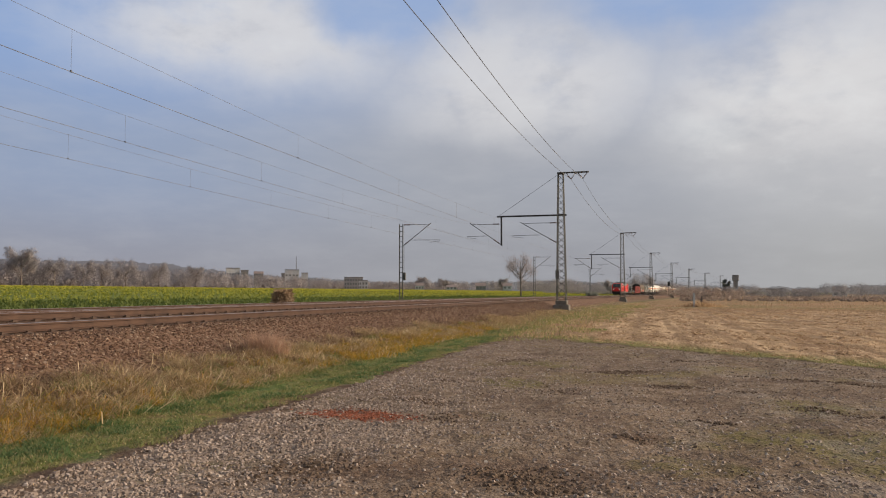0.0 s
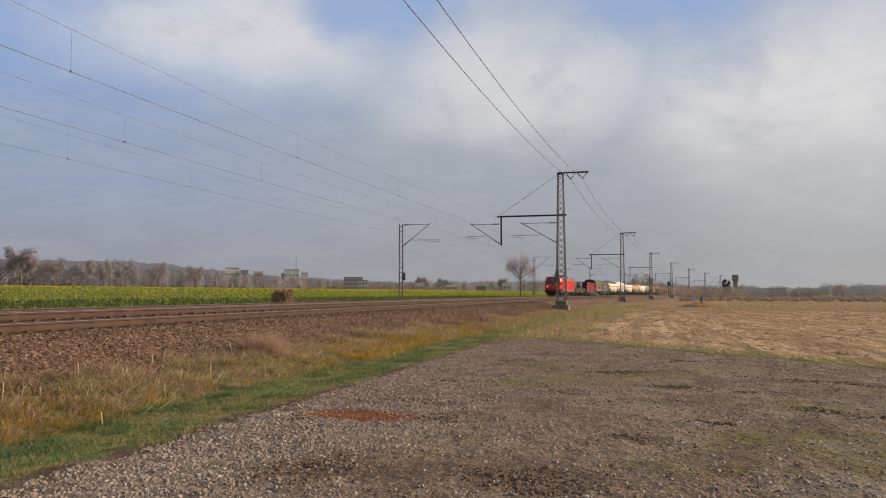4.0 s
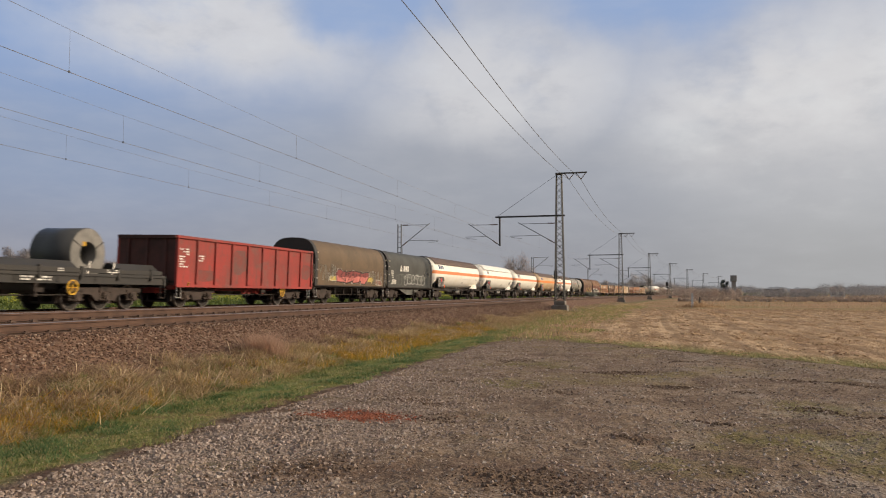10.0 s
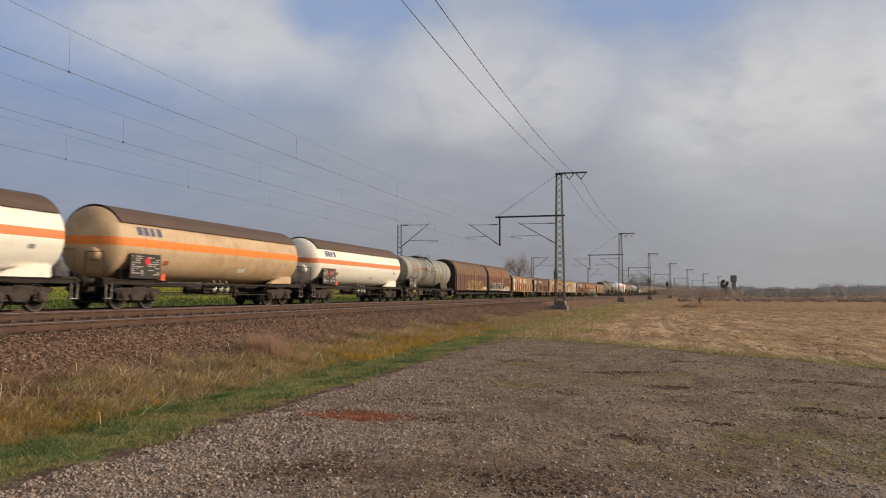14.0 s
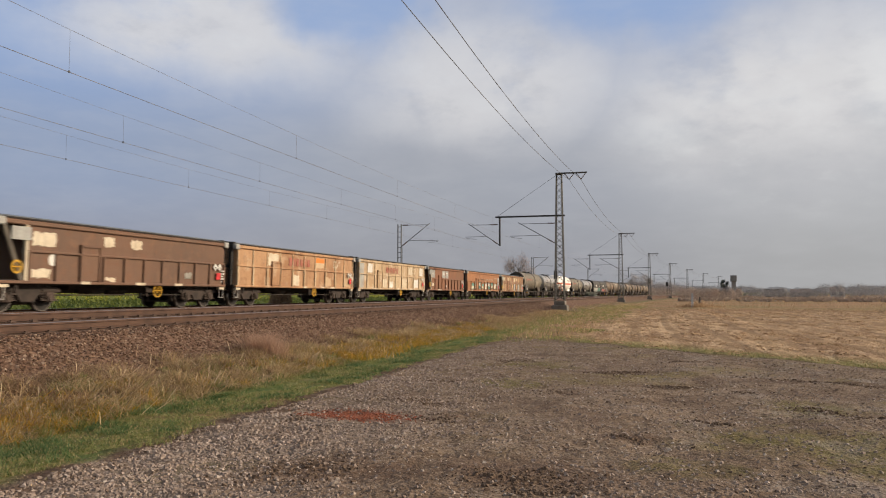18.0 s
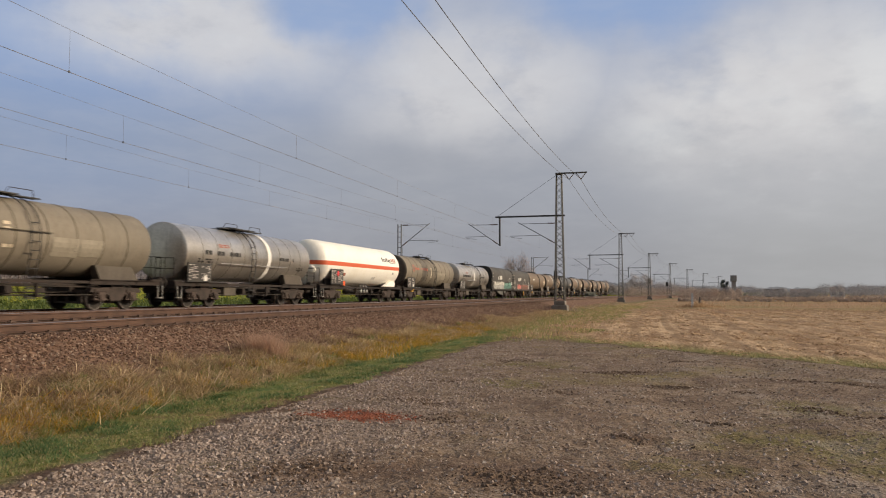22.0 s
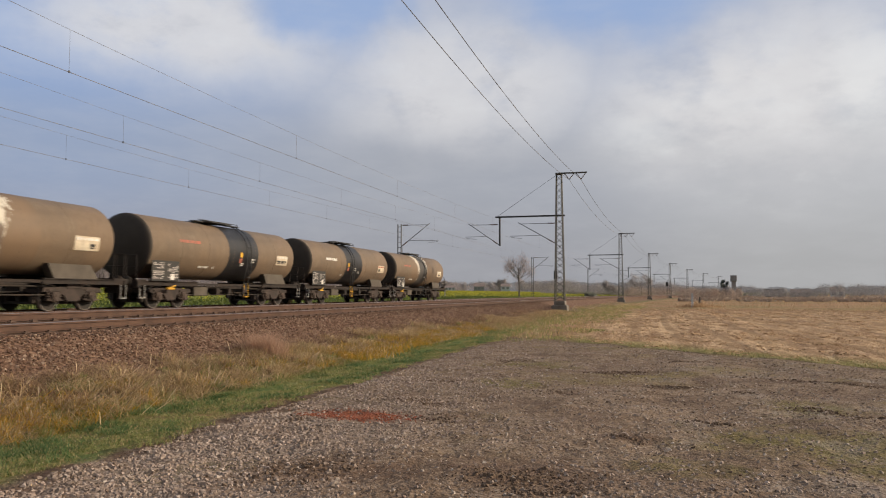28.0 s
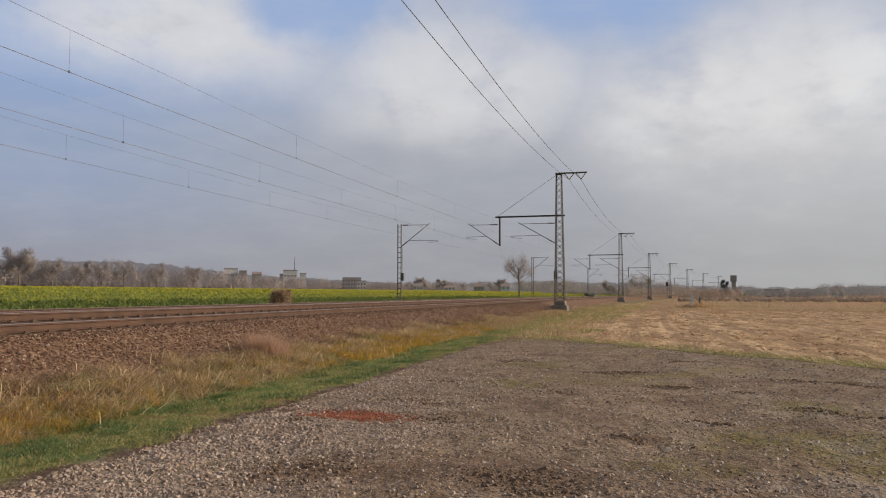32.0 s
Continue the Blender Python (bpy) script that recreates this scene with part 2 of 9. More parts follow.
    verge = k.mix(k.ramp(big, 0.5, 0.7), verge, (0.22, 0.145, 0.075))
    dry = k.mix(k.ramp(mid, 0.35, 0.65), (0.19, 0.135, 0.085), (0.12, 0.095, 0.05))
    bv = k.voronoi(p, 15.0)
    bc = k.n("ShaderNodeSeparateXYZ", Vector=bv.outputs["Color"]).outputs[1]
    ballast = k.mix(bc, (0.085, 0.046, 0.03), (0.235, 0.145, 0.098))
    ballast = k.mix(k.ramp(bv.outputs["Distance"], 0.03, 0.0), ballast, (0.03, 0.02, 0.016))
    # mown meadow: rows of cut straw lying along its near edge, wheel lanes across
    rows = k.noise(k.mapped(p, (0.11, 0.62, 1.0), turn=-35.0), 1.0, 6, 0.7)
    fine = k.noise(k.mapped(p, (0.5, 2.6, 1.0), turn=-36.0), 1.3, 5, 0.72)
    lanes = k.noise(k.mapped(p, (0.05, 0.9, 1.0), turn=-4.0), 1.0, 4, 0.6)
    sw = k.math("ADD", k.math("MULTIPLY", rows, 0.5), k.math("ADD", k.math("MULTIPLY", fine, 0.3), k.math("MULTIPLY", lanes, 0.2)))
    meadow = k.mix(k.ramp(sw, 0.43, 0.57), (0.25, 0.155, 0.088), (0.60, 0.43, 0.27))
    # dark dashes put the shade between straw rows into the colour
    meadow = k.mix(k.math("MULTIPLY", k.ramp(fine, 0.50, 0.64), 0.7), meadow, (0.175, 0.108, 0.06))
    meadow = k.mix(k.math("MULTIPLY", k.ramp(fine, 0.46, 0.34), 0.7), meadow, (0.78, 0.60, 0.41))
    meadow = k.mix(k.math("MULTIPLY", k.ramp(lanes, 0.54, 0.64), 0.5), meadow, (0.25, 0.165, 0.085))
    meadow = k.mix(k.math("MULTIPLY", k.ramp(small, 0.45, 0.7), 0.2), meadow, (0.12, 0.08, 0.04))
    swerve = k.math("MULTIPLY", k.math("SINE", k.math("MULTIPLY", pos.outputs[0], 0.11)), 0.2)
    track = k.ramp(k.math("SINE", k.math("MULTIPLY", k.math("ADD", pos.outputs[1], swerve), 2 * math.pi / 1.55)), 0.5, 0.9)
    meadow = k.mix(k.math("MULTIPLY", k.math("MULTIPLY", track, k.ramp(big, 0.35, 0.55)), 0.6), meadow, (0.21, 0.135, 0.075))
    clump = k.noise(p, 3.0, 5, 0.7)
    # weeds far along the line and out over the land
    weeds = k.mix(k.ramp(k.noise(p, 0.06, 4), 0.4, 0.62), (0.30, 0.185, 0.11), (0.21, 0.165, 0.075))
    weeds = k.mix(k.ramp(mid, 0.45, 0.7), weeds, (0.34, 0.215, 0.125))
    crop = k.mix(k.ramp(k.noise(p, 0.5, 5), 0.42, 0.6), (0.075, 0.115, 0.02), (0.20, 0.21, 0.03))
    crop = k.mix(k.ramp(n, 48.0, 34.0), crop, k.mix(k.noise(p, 0.8, 4), (0.05, 0.085, 0.018), (0.10, 0.135, 0.03)))
    strip = k.mix(mid, (0.26, 0.20, 0.12), (0.16, 0.14, 0.06))
    # zones across the line
    c = verge
    c = k.mix(k.ramp(n, 6.6, 7.2), c, dry)
    c = k.mix(k.ramp(n, 7.9, 8.7), c, ballast)
    bed = k.mix(bc, (0.05, 0.03, 0.022), (0.14, 0.086, 0.06))
    c = k.mix(k.ramp(n, 11.0, 11.5), c, bed)
    c = k.mix(k.ramp(n, 22.4, 23.0), c, strip)
    c = k.mix(k.ramp(n, 25.2, 26.4), c, crop)
    # yard, bounded by the verge and by the meadow's edge
    e = k.math("ADD", k.math("MULTIPLY", k.math("SUBTRACT", pos.outputs[0], 26.2), 0.664), k.math("MULTIPLY", k.math("SUBTRACT", pos.outputs[1], 2.4), -0.747))
    e = k.math("ADD", e, k.math("MULTIPLY", wob, 0.5))
    inside = k.ramp(k.math("ADD", uv.outputs[1], k.math("MULTIPLY", wob, 0.28)), 5.2, 4.95)
    c = k.mix(inside, c, yard)
    rim = k.math("ABSOLUTE", k.math("SUBTRACT", k.math("ADD", uv.outputs[1], k.math("MULTIPLY", wob, 0.28)), 4.98))
    c = k.mix(k.math("MULTIPLY", k.ramp(rim, 0.42, 0.08), k.ramp(k.noise(p, 1.6, 4), 0.35, 0.6)), c, (0.095, 0.06, 0.042))
    past = k.ramp(e, -0.15, 0.4)
    green = k.ramp(k.math("ADD", e, k.math("MULTIPLY", wob2, 0.9)), 2.8, 0.7)
    mead2 = k.mix(k.math("MULTIPLY", green, 0.75), meadow, (0.13, 0.135, 0.03))
    side = k.ramp(k.math("ADD", uv.outputs[1], wob2), 3.4, 2.2)
    far = k.ramp(k.math("ADD", pos.outputs[0], k.math("MULTIPLY", wob2, 4.0)), 74.0, 80.0)
    land = k.mix(side, weeds, k.mix(far, mead2, weeds))
    c = k.mix(k.math("MULTIPLY", past, k.ramp(n, 6.4, 5.6)), c, land)
    # everything outside goes to field and weeds
    c = k.mix(k.ramp(uv.outputs[1], 205.0, 212.0), c, weeds)
    h = k.math("ADD", k.math("MULTIPLY", vor.outputs["Distance"], -0.25), k.math("ADD", k.math("MULTIPLY", small, 0.5), k.math("MULTIPLY", mid, 0.8)))
    lump = k.noise(p, 7.0, 4)
    h = k.math("ADD", h, k.math("MULTIPLY", clump, 2.0))
    h = k.math("ADD", h, k.math("ADD", k.math("MULTIPLY", lump, 1.6), k.math("MULTIPLY", k.math("MULTIPLY", past, k.ramp(n, 6.4, 5.6)), k.math("ADD", k.math("MULTIPLY", fine, 4.0), k.math("MULTIPLY", rows, 4.0)))))
    k.bump(h, 0.8, 0.05)
    return k.done(c, 0.92, 0.0, 0.2)


MAT_GROUND = ground_material()
MAT_RAIL = surface("rail_rust", (0.105, 0.055, 0.036), (0.07, 0.038, 0.027), 0.75, 0.2, 2.0, 40)
MAT_RAILHEAD = surface("rail_head", (0.55, 0.50, 0.48), (0.40, 0.35, 0.33), 0.36, 0.9, 2.0, 40, 0.05)
MAT_SLEEPER = surface("sleeper_wood", (0.085, 0.052, 0.038), (0.125, 0.08, 0.058), 0.85, 0, 3.0, 30, 0.3)
MAT_STEEL = surface("mast_steel", (0.12, 0.122, 0.12), (0.08, 0.078, 0.074), 0.65, 0.3, 2.5, 40, 0.1)
MAT_DARKSTEEL = surface("dark_steel", (0.055, 0.055, 0.058), (0.04, 0.038, 0.036), 0.6, 0.4, 2.5, 40, 0.1)
MAT_WIRE = surface("wire", (0.10, 0.10, 0.10), (0.06, 0.055, 0.05), 0.5, 0.6, 1.0, 10, 0.0)
MAT_CONCRETE = surface("concrete", (0.22, 0.20, 0.175), (0.15, 0.13, 0.11), 0.9, 0, 2.0, 35, 0.3)
MAT_INSULATOR = surface("insulator", (0.13, 0.07, 0.05), None, 0.3, 0, 3.0, 30, 0.0)


# ---- ground: one sheet to the horizon ----
def ground_z(s, n):
    """Height over the rail heads."""
    prof = [(-1500, -1.2), (-200, -1.15), (-30, -1.02), (-8, -1.0), (5.0, -1.0), (5.8, -1.04), (6.8, -1.08), (7.6, -0.93), (8.6, -0.78), (9.2, -0.66), (10.5, -0.25), (10.95, -0.205), (11.4, -0.2), (11.62, -0.19), (13.12, -0.032), (13.75, -0.025), (14.5, -0.19),
            (15.1, -0.225), (17.8, -0.19), (18.4, -0.225), (19.2, -0.225), (21.9, -0.19), (22.2, -0.215), (23.2, -0.52), (25.0, -0.62), (27, -0.55), (40, -0.3), (80, 0.6), (140, 1.9), (205, 2.9), (230, 3.0), (500, 3.5), (2600, 4.0)]
    for (a, za), (b, zb) in zip(prof, prof[1:]):
        if n <= b:
            z = za + (zb - za) * max(0.0, (n - a) / (b - a))
            break
    else:
        z = prof[-1][1]
    if n < 5.6 or 6.2 < n < 9.2:
        d = math.hypot(s, n)
        k = 0.05 if n < 5.6 else 0.1
        z += (noise.noise((s * 0.55, n * 0.55, 0)) * k + noise.noise((s * 1.9, n * 1.9, 4)) * 0.034 + noise.noise((s * 4.2, n * 4.2, 8)) * 0.022) * (1.0 if d < 60 else 0.4)
    return z


def build_ground():
    def steps(pairs):
        out = [pairs[0][0]]
        for (a, _), (b, st) in zip(pairs, pairs[1:]):
            m = max(1, round((b - a) / st))
            out += [a + (b - a) * (i + 1) / m for i in range(m)]
        return out
    ss = steps([(-700, 0), (-60, 80), (-4, 7), (3, 0.6), (22, 0.16), (30, 0.3), (80, 1.2), (250, 6), (1100, 30), (3600, 250)])
    ns = steps([(-1500, 0), (-200, 260), (-40, 20), (-10, 1.5), (-5, 0.3), (4.6, 0.16), (9.2, 0.23), (11, 0.2), (15.2, 0.3), (21.9, 1.1), (27, 0.35), (60, 6), (210, 15), (500, 60), (2600, 420)])
    verts = [along(s, n, ground_z(s, n)) for s in ss for n in ns]
    w = len(ns)
    faces = [(i * w + j, (i + 1) * w + j, (i + 1) * w + j + 1, i * w + j + 1) for i in range(len(ss) - 1) for j in range(w - 1)]
    me = raw_mesh("ground", verts, faces, MAT_GROUND, True)
    uv = me.uv_layers.new(name="line")
    flat = np.array([(s, n) for s in ss for n in ns], np.float32)
    idx = np.array(faces, np.int32).ravel()
    uv.data.foreach_set("uv", flat[idx].ravel())
    ob = new("ground", me)
    tagged(ob, "crushed-stone yard, grass verge, ballast bed and open fields", "ground", kind="structure")
    return ob


build_ground()


# ---- sky: slowly drifting cloud cover ----
def sky_material():
    k = Nodes("cloud_sky")
    tc = k.n("ShaderNodeTexCoord")
    uv = tc.outputs["UV"]                     # degrees of azimuth to the right, degrees of height
    w1 = k.n("ShaderNodeTexNoise", Vector=uv, Scale=0.11, Detail=5.0, Roughness=0.55)
    off = k.t.nodes.new("ShaderNodeVectorMath")
    off.operation = "MULTIPLY_ADD"
    k.t.links.new(w1.outputs["Color"], off.inputs[0])
    off.inputs[1].default_value, off.inputs[2].default_value = (9.0, 6.0, 0), (-4.5, -3.0, 0)
    add = k.t.nodes.new("ShaderNodeVectorMath")
    k.t.links.new(uv, add.inputs[0])
    k.t.links.new(off.outputs[0], add.inputs[1])
    q = k.n("ShaderNodeSeparateXYZ", Vector=add.outputs[0])
    raw = k.n("ShaderNodeSeparateXYZ", Vector=uv)

    def blob(cx, cy, rx, ry, lo=1.0, hi=0.25):
        a = k.math("DIVIDE", k.math("SUBTRACT", q.outputs[0], cx), rx)
        b = k.math("DIVIDE", k.math("SUBTRACT", q.outputs[1], cy), ry)
        d = k.math("SQRT", k.math("ADD", k.math("MULTIPLY", a, a), k.math("MULTIPLY", b, b)))
        return k.ramp(d, lo, hi)
    fine = k.noise(k.mapped(uv, (1.0, 1.7, 1.0)), 0.13, 6, 0.55)
    wisp = k.noise(k.mapped(uv, (0.5, 1.6, 1.0)), 0.35, 5, 0.6)
    # grey haze below, paler cloud veil above, bluer to the left
    el = raw.outputs[1]
    right = k.ramp(raw.outputs[0], -27.0, 0.0)
    far_right = k.ramp(raw.outputs[0], 8.0, 26.0)
    low = k.mix(far_right, k.mix(right, (0.305, 0.31, 0.36), (0.325, 0.33, 0.36)), (0.40, 0.40, 0.405))
    mid = k.mix(far_right, k.mix(right, (0.295, 0.36, 0.50), (0.365, 0.385, 0.435)), (0.50, 0.51, 0.53))
    c = k.mix(k.ramp(el, 1.0, 9.0), low, mid)
    c = k.mix(k.ramp(el, 9.0, 17.0), c, k.mix(right, (0.27, 0.385, 0.63), (0.40, 0.45, 0.57)))
    white = k.math("MULTIPLY", blob(-16.5, 18.2, 15, 5.6, 1.15, 0.2), 0.9)
    white = k.math("MAXIMUM", white, k.math("MULTIPLY", blob(3, 14.8, 13, 6.4, 1.15, 0.2), 0.84))
    white = k.math("MAXIMUM", white, blob(25, 12.6, 19, 8.0, 1.1, 0.2))
    white = k.math("MAXIMUM", white, k.math("MULTIPLY", blob(60, 14.0, 25, 16), 0.8))
    white = k.math("MAXIMUM", white, k.math("MULTIPLY", blob(-60, 22.0, 20, 12), 0.6))
    white = k.math("MULTIPLY", white, k.ramp(fine, 0.15, 0.52))
    shade = k.mix(k.ramp(k.math("ADD", el, k.math("MULTIPLY", fine, 9.0)), 9.0, 18.0), (0.46, 0.46, 0.485), (0.70, 0.69, 0.695))
    puff = k.noise(k.mapped(uv, (0.8, 1.5, 1.0)), 0.28, 6, 0.6)
    shade = k.mix(k.math("MULTIPLY", k.ramp(puff, 0.48, 0.72), 0.45), shade, (0.77, 0.77, 0.77))
    shade = k.mix(k.math("MULTIPLY", k.ramp(puff, 0.5, 0.3), 0.35), shade, (0.46, 0.465, 0.50))
    shade = k.mix(k.math("MULTIPLY", k.math("MAXIMUM", blob(15.5, 11.2, 4.5, 2.2, 1.0, 0.1), blob(31, 13.5, 5, 6, 1.0, 0.1)), 0.6), shade, (0.82, 0.82, 0.81))
    c = k.mix(k.math("MULTIPLY", white, 0.92), c, shade)
    blue = k.math("MAXIMUM", blob(-6.2, 21.0, 7.6, 5.0, 1.0, 0.4), blob(15, 22.0, 13, 5.4, 1.0, 0.35))
    c = k.mix(k.math("MULTIPLY", blue, 0.88), c, (0.285, 0.40, 0.64))
    c = k.mix(k.math("MULTIPLY", k.ramp(wisp, 0.35, 0.75), 0.12), c, (0.62, 0.62, 0.64))
    em = k.n("ShaderNodeEmission", Color=c, Strength=1.0)
    tr = k.n("ShaderNodeBsdfTransparent")
    edge = k.math("MULTIPLY", k.ramp(k.math("ABSOLUTE", raw.outputs[0]), 64.0, 48.0), k.ramp(raw.outputs[1], 52.0, 36.0))
    mx = k.n("ShaderNodeMixShader")
    k.t.links.new(edge, mx.inputs[0])
    k.t.links.new(tr.outputs[0], mx.inputs[1])
    k.t.links.new(em.outputs[0], mx.inputs[2])
    k.t.links.new(mx.outputs[0], k.out.inputs["Surface"])
    return k.m


def build_sky():
    azs, els = np.arange(-66, 66.1, 3.0), np.concatenate([np.arange(-2, 30, 2.0), np.arange(30, 55, 5.0)])
    verts = []
    for a in azs:
        for e in els:
            t = YAW - radians(a)
            verts.append((4300 * math.cos(t) * math.cos(radians(e)), 4300 * math.sin(t) * math.cos(radians(e)), 4300 * math.sin(radians(e))))
    w = len(els)
    faces = [(i * w + j, (i + 1) * w + j, (i + 1) * w + j + 1, i * w + j + 1) for i in range(len(azs) - 1) for j in range(w - 1)]
    me = raw_mesh("backdrop", verts, faces, sky_material(), True)
    uv = me.uv_layers.new(name="sky")
    flat = np.array([(a, e) for a in azs for e in els], np.float32)
    uv.data.foreach_set("uv", flat[np.array(faces, np.int32).ravel()].ravel())
    ob = new("backdrop", me)
    tagged(ob, "pale blue sky with soft white and grey clouds", "sky", kind="structure")
    return ob


BACKDROP = build_sky()
# ---- the three tracks ----
def line_steps(a, b):
    out, s = [], a
    while s < b:
        out.append(s)
        s += 3.0 if s < 90 else (8.0 if s < 300 else 20.0)
    return out + [b]


def sweep(prof, n, a, b, closed=True):
    """Profile of (n, z) drawn along the line."""
    ss = line_steps(a, b)
    verts = [along(s, n + y, z) for s in ss for y, z in prof]
    m = len(prof)
    faces = [(i * m + j, i * m + (j + 1) % m, (i + 1) * m + (j + 1) % m, (i + 1) * m + j) for i in range(len(ss) - 1) for j in range(m if closed else m - 1)]
    return verts, faces


RAIL = [(-0.07, -0.17), (0.07, -0.17), (0.07, -0.155), (0.012, -0.135), (0.012, -0.05), (0.036, -0.04), (0.036, -0.006), (0.028, 0.0), (-0.028, 0.0), (-0.036, -0.006), (-0.036, -0.04), (-0.012, -0.05), (-0.012, -0.135), (-0.07, -0.155)]


def sleeper_mesh():
    g = Geo()
    g.box(-0.13, 0.13, -1.3, 1.3, -0.33, -0.178, 0.02)
    for y in (-0.7525, 0.7525):
        g.box(-0.08, 0.08, y - 0.18, y - 0.075, -0.18, -0.155)
        g.box(-0.08, 0.08, y + 0.075, y + 0.18, -0.18, -0.155)
        for q in (-0.12, 0.12):
            g.box(-0.03, 0.03, y + q - 0.02, y + q + 0.02, -0.155, -0.13)
    return g


SLEEPER = sleeper_mesh().mesh("sleeper", MAT_SLEEPER)


def build_track(name, n, label):
    tr = thing(name, label, "railway track", kind="structure")
    for side in (-0.7525, 0.7525):
        lift = CANT[n][0] + side * math.sin(radians(CANT[n][1]))
        v, f = sweep([(y, z + lift) for y, z in RAIL], n + side, -60, 1000)
        me = raw_mesh("rail", v, f, MAT_RAIL)
        me.materials.append(MAT_RAILHEAD)
        mi = np.zeros(len(f), np.int32)
        mi[7::len(RAIL)] = 1
        mi[6::len(RAIL)] = 1
        mi[8::len(RAIL)] = 1
        me.polygons.foreach_set("material_index", mi)
        part("rail", me, None, tr, "rusty steel rail with a polished head")
    return tr


TRACKS = [build_track("track_near", N_NEAR, "near railway track, rusty rails on dark sleepers in brown ballast"),
          build_track("track_middle", N_MID, "middle railway track, rusty rails on dark sleepers"),
          build_track("track_far", N_FAR, "far railway track that the freight train runs on")]


# ---- masts, cantilevers and wires ----
def lattice(g, w0, w1, z0, z1, step, leg=0.035, lace=0.012):
    """Lacing of a square lattice mast, from half-width w0 below to w1 above."""
    z, k = z0, 0
    while z < z1 - 0.05:
        zz = min(z + step, z1)
        a, b = w0 + (w1 - w0) * (z - z0) / (z1 - z0), w0 + (w1 - w0) * (zz - z0) / (z1 - z0)
        for sx, sy, ex, ey in ((-1, -1, 1, -1), (1, -1, 1, 1), (1, 1, -1, 1), (-1, 1, -1, -1)):
            p, q = Vector((sx * a, sy * a, z)), Vector((ex * b, ey * b, zz))
            p2, q2 = Vector((ex * a, ey * a, z)), Vector((sx * b, sy * b, zz))
            g.tube([p, q], lace * 1.3, 4)
            g.tube([p2, q2], lace * 1.3, 4)
        z, k = zz, k + 1


def lattice_mast(parent, h, w0, w1, z0, step):
    for sx, sy in ((-1, -1), (1, -1), (1, 1), (-1, 1)):
        part("leg", Geo().tube([(sx * w0, sy * w0, z0), (sx * w1, sy * w1, h)], 0.045, 4), MAT_STEEL, parent)
    g = Geo()
    lattice(g, w0, w1, z0 + 0.1, h - 0.05, step)
    part("lacing", g, MAT_STEEL, parent)


def insulator(g, p, q, r=0.07):
    p, q = Vector(p), Vector(q)
    m = 5
    for i in range(m):
        a = p.lerp(q, (i + 0.2) / m)
        b = p.lerp(q, (i + 0.7) / m)
        g.tube([a, b], r, 8)
    g.tube([p, q], r * 0.4, 6)


def cantilever(parent, y0, ytip, ztop, zlow, yreg, sgn):
    """A hinged support: y0 its root, ytip where the tubes meet, yreg the contact wire."""
    c = part("cantilever", Geo().tube([(0, y0, zlow), (0, ytip + sgn * 0.15, ztop + 0.12)], 0.035, 6), MAT_STEEL, parent)
    part("top_tube", Geo().tube([(0, y0 + sgn * 0.7, ztop), (0, ytip, ztop)], 0.025, 6), MAT_STEEL, c)
    g = Geo()
    insulator(g, (0, y0 + sgn * 0.15, ztop), (0, y0 + sgn * 0.75, ztop))
    part("insulator", g, MAT_INSULATOR, c)
    g = Geo()
    insulator(g, (0, y0 + (ytip - y0) * 0.06, zlow + (ztop - zlow) * 0.06), (0, y0 + (ytip - y0) * 0.25, zlow + (ztop - zlow) * 0.25))
    part("insulator", g, MAT_INSULATOR, c)
    k = (5.75 - zlow) / (ztop - zlow)
    part("registration_arm", Geo().tube([(0, y0 + (ytip - y0) * k, 5.75), (0, yreg + sgn * 0.25, 5.72)], 0.022, 6), MAT_STEEL, c)
    part("steady_arm", Geo().tube([(0, yreg + sgn * 0.2, 5.72), (0, yreg + sgn * 0.18, 5.62), (0, yreg - sgn * 0.8, 5.49)], 0.014, 5), MAT_STEEL, c)


def big_mast():
    t = thing("catenary_mast", "tall grey steel lattice catenary mast on a concrete footing", "catenary mast", "masts beside the near track")
    part("footing", Geo().add([(x, y, z) for z, w in ((-1.3, 0.68), (-0.45, 0.66), (-0.4, 0.62)) for x, y in ((-w, -w), (w, -w), (w, w), (-w, w))],
                              [(i + j * 4, (i + 1) % 4 + j * 4, (i + 1) % 4 + j * 4 + 4, i + j * 4 + 4) for j in range(2) for i in range(4)] + [(8, 9, 10, 11)]), MAT_CONCRETE, t, "weathered concrete footing")
    part("pedestal", Geo().box(-0.5, 0.5, -0.5, 0.5, -0.42, -0.05, 0.05), MAT_CONCRETE, t)
    lattice_mast(t, 11.2, 0.40, 0.22, -0.06, 0.55)
    arm = part("cross_arm", Geo().box(-0.08, 0.08, -2.45, 0.3, 11.14, 11.26).box(-0.3, 0.3, -0.3, 0.3, 11.1, 11.18), MAT_STEEL, t)
    for y in (-0.9, -1.92):
        for q in (-0.4, 0.4):
            g = Geo()
            insulator(g, (0, y + q, 11.14), (0, y, 10.62), 0.05)
            part("insulator", g, MAT_INSULATOR, arm)
    part("beam", Geo().box(-0.07, 0.07, -0.5, 5.75, 7.39, 7.53, 0.02), MAT_DARKSTEEL, t)
    part("drop_post", Geo().box(-0.07, 0.07, 5.28, 5.42, 4.85, 7.42, 0.02), MAT_DARKSTEEL, t)
    part("stay_wire", Geo().tube([(0, 0.1, 11.15), (0, 5.6, 7.5)], 0.014, 4), MAT_WIRE, t)
    cantilever(t, 0.25, 3.5, 6.8, 4.95, 4.15, 1)
    cantilever(t, 5.4, 8.1, 6.8, 4.95, 8.3, 1)
    return t


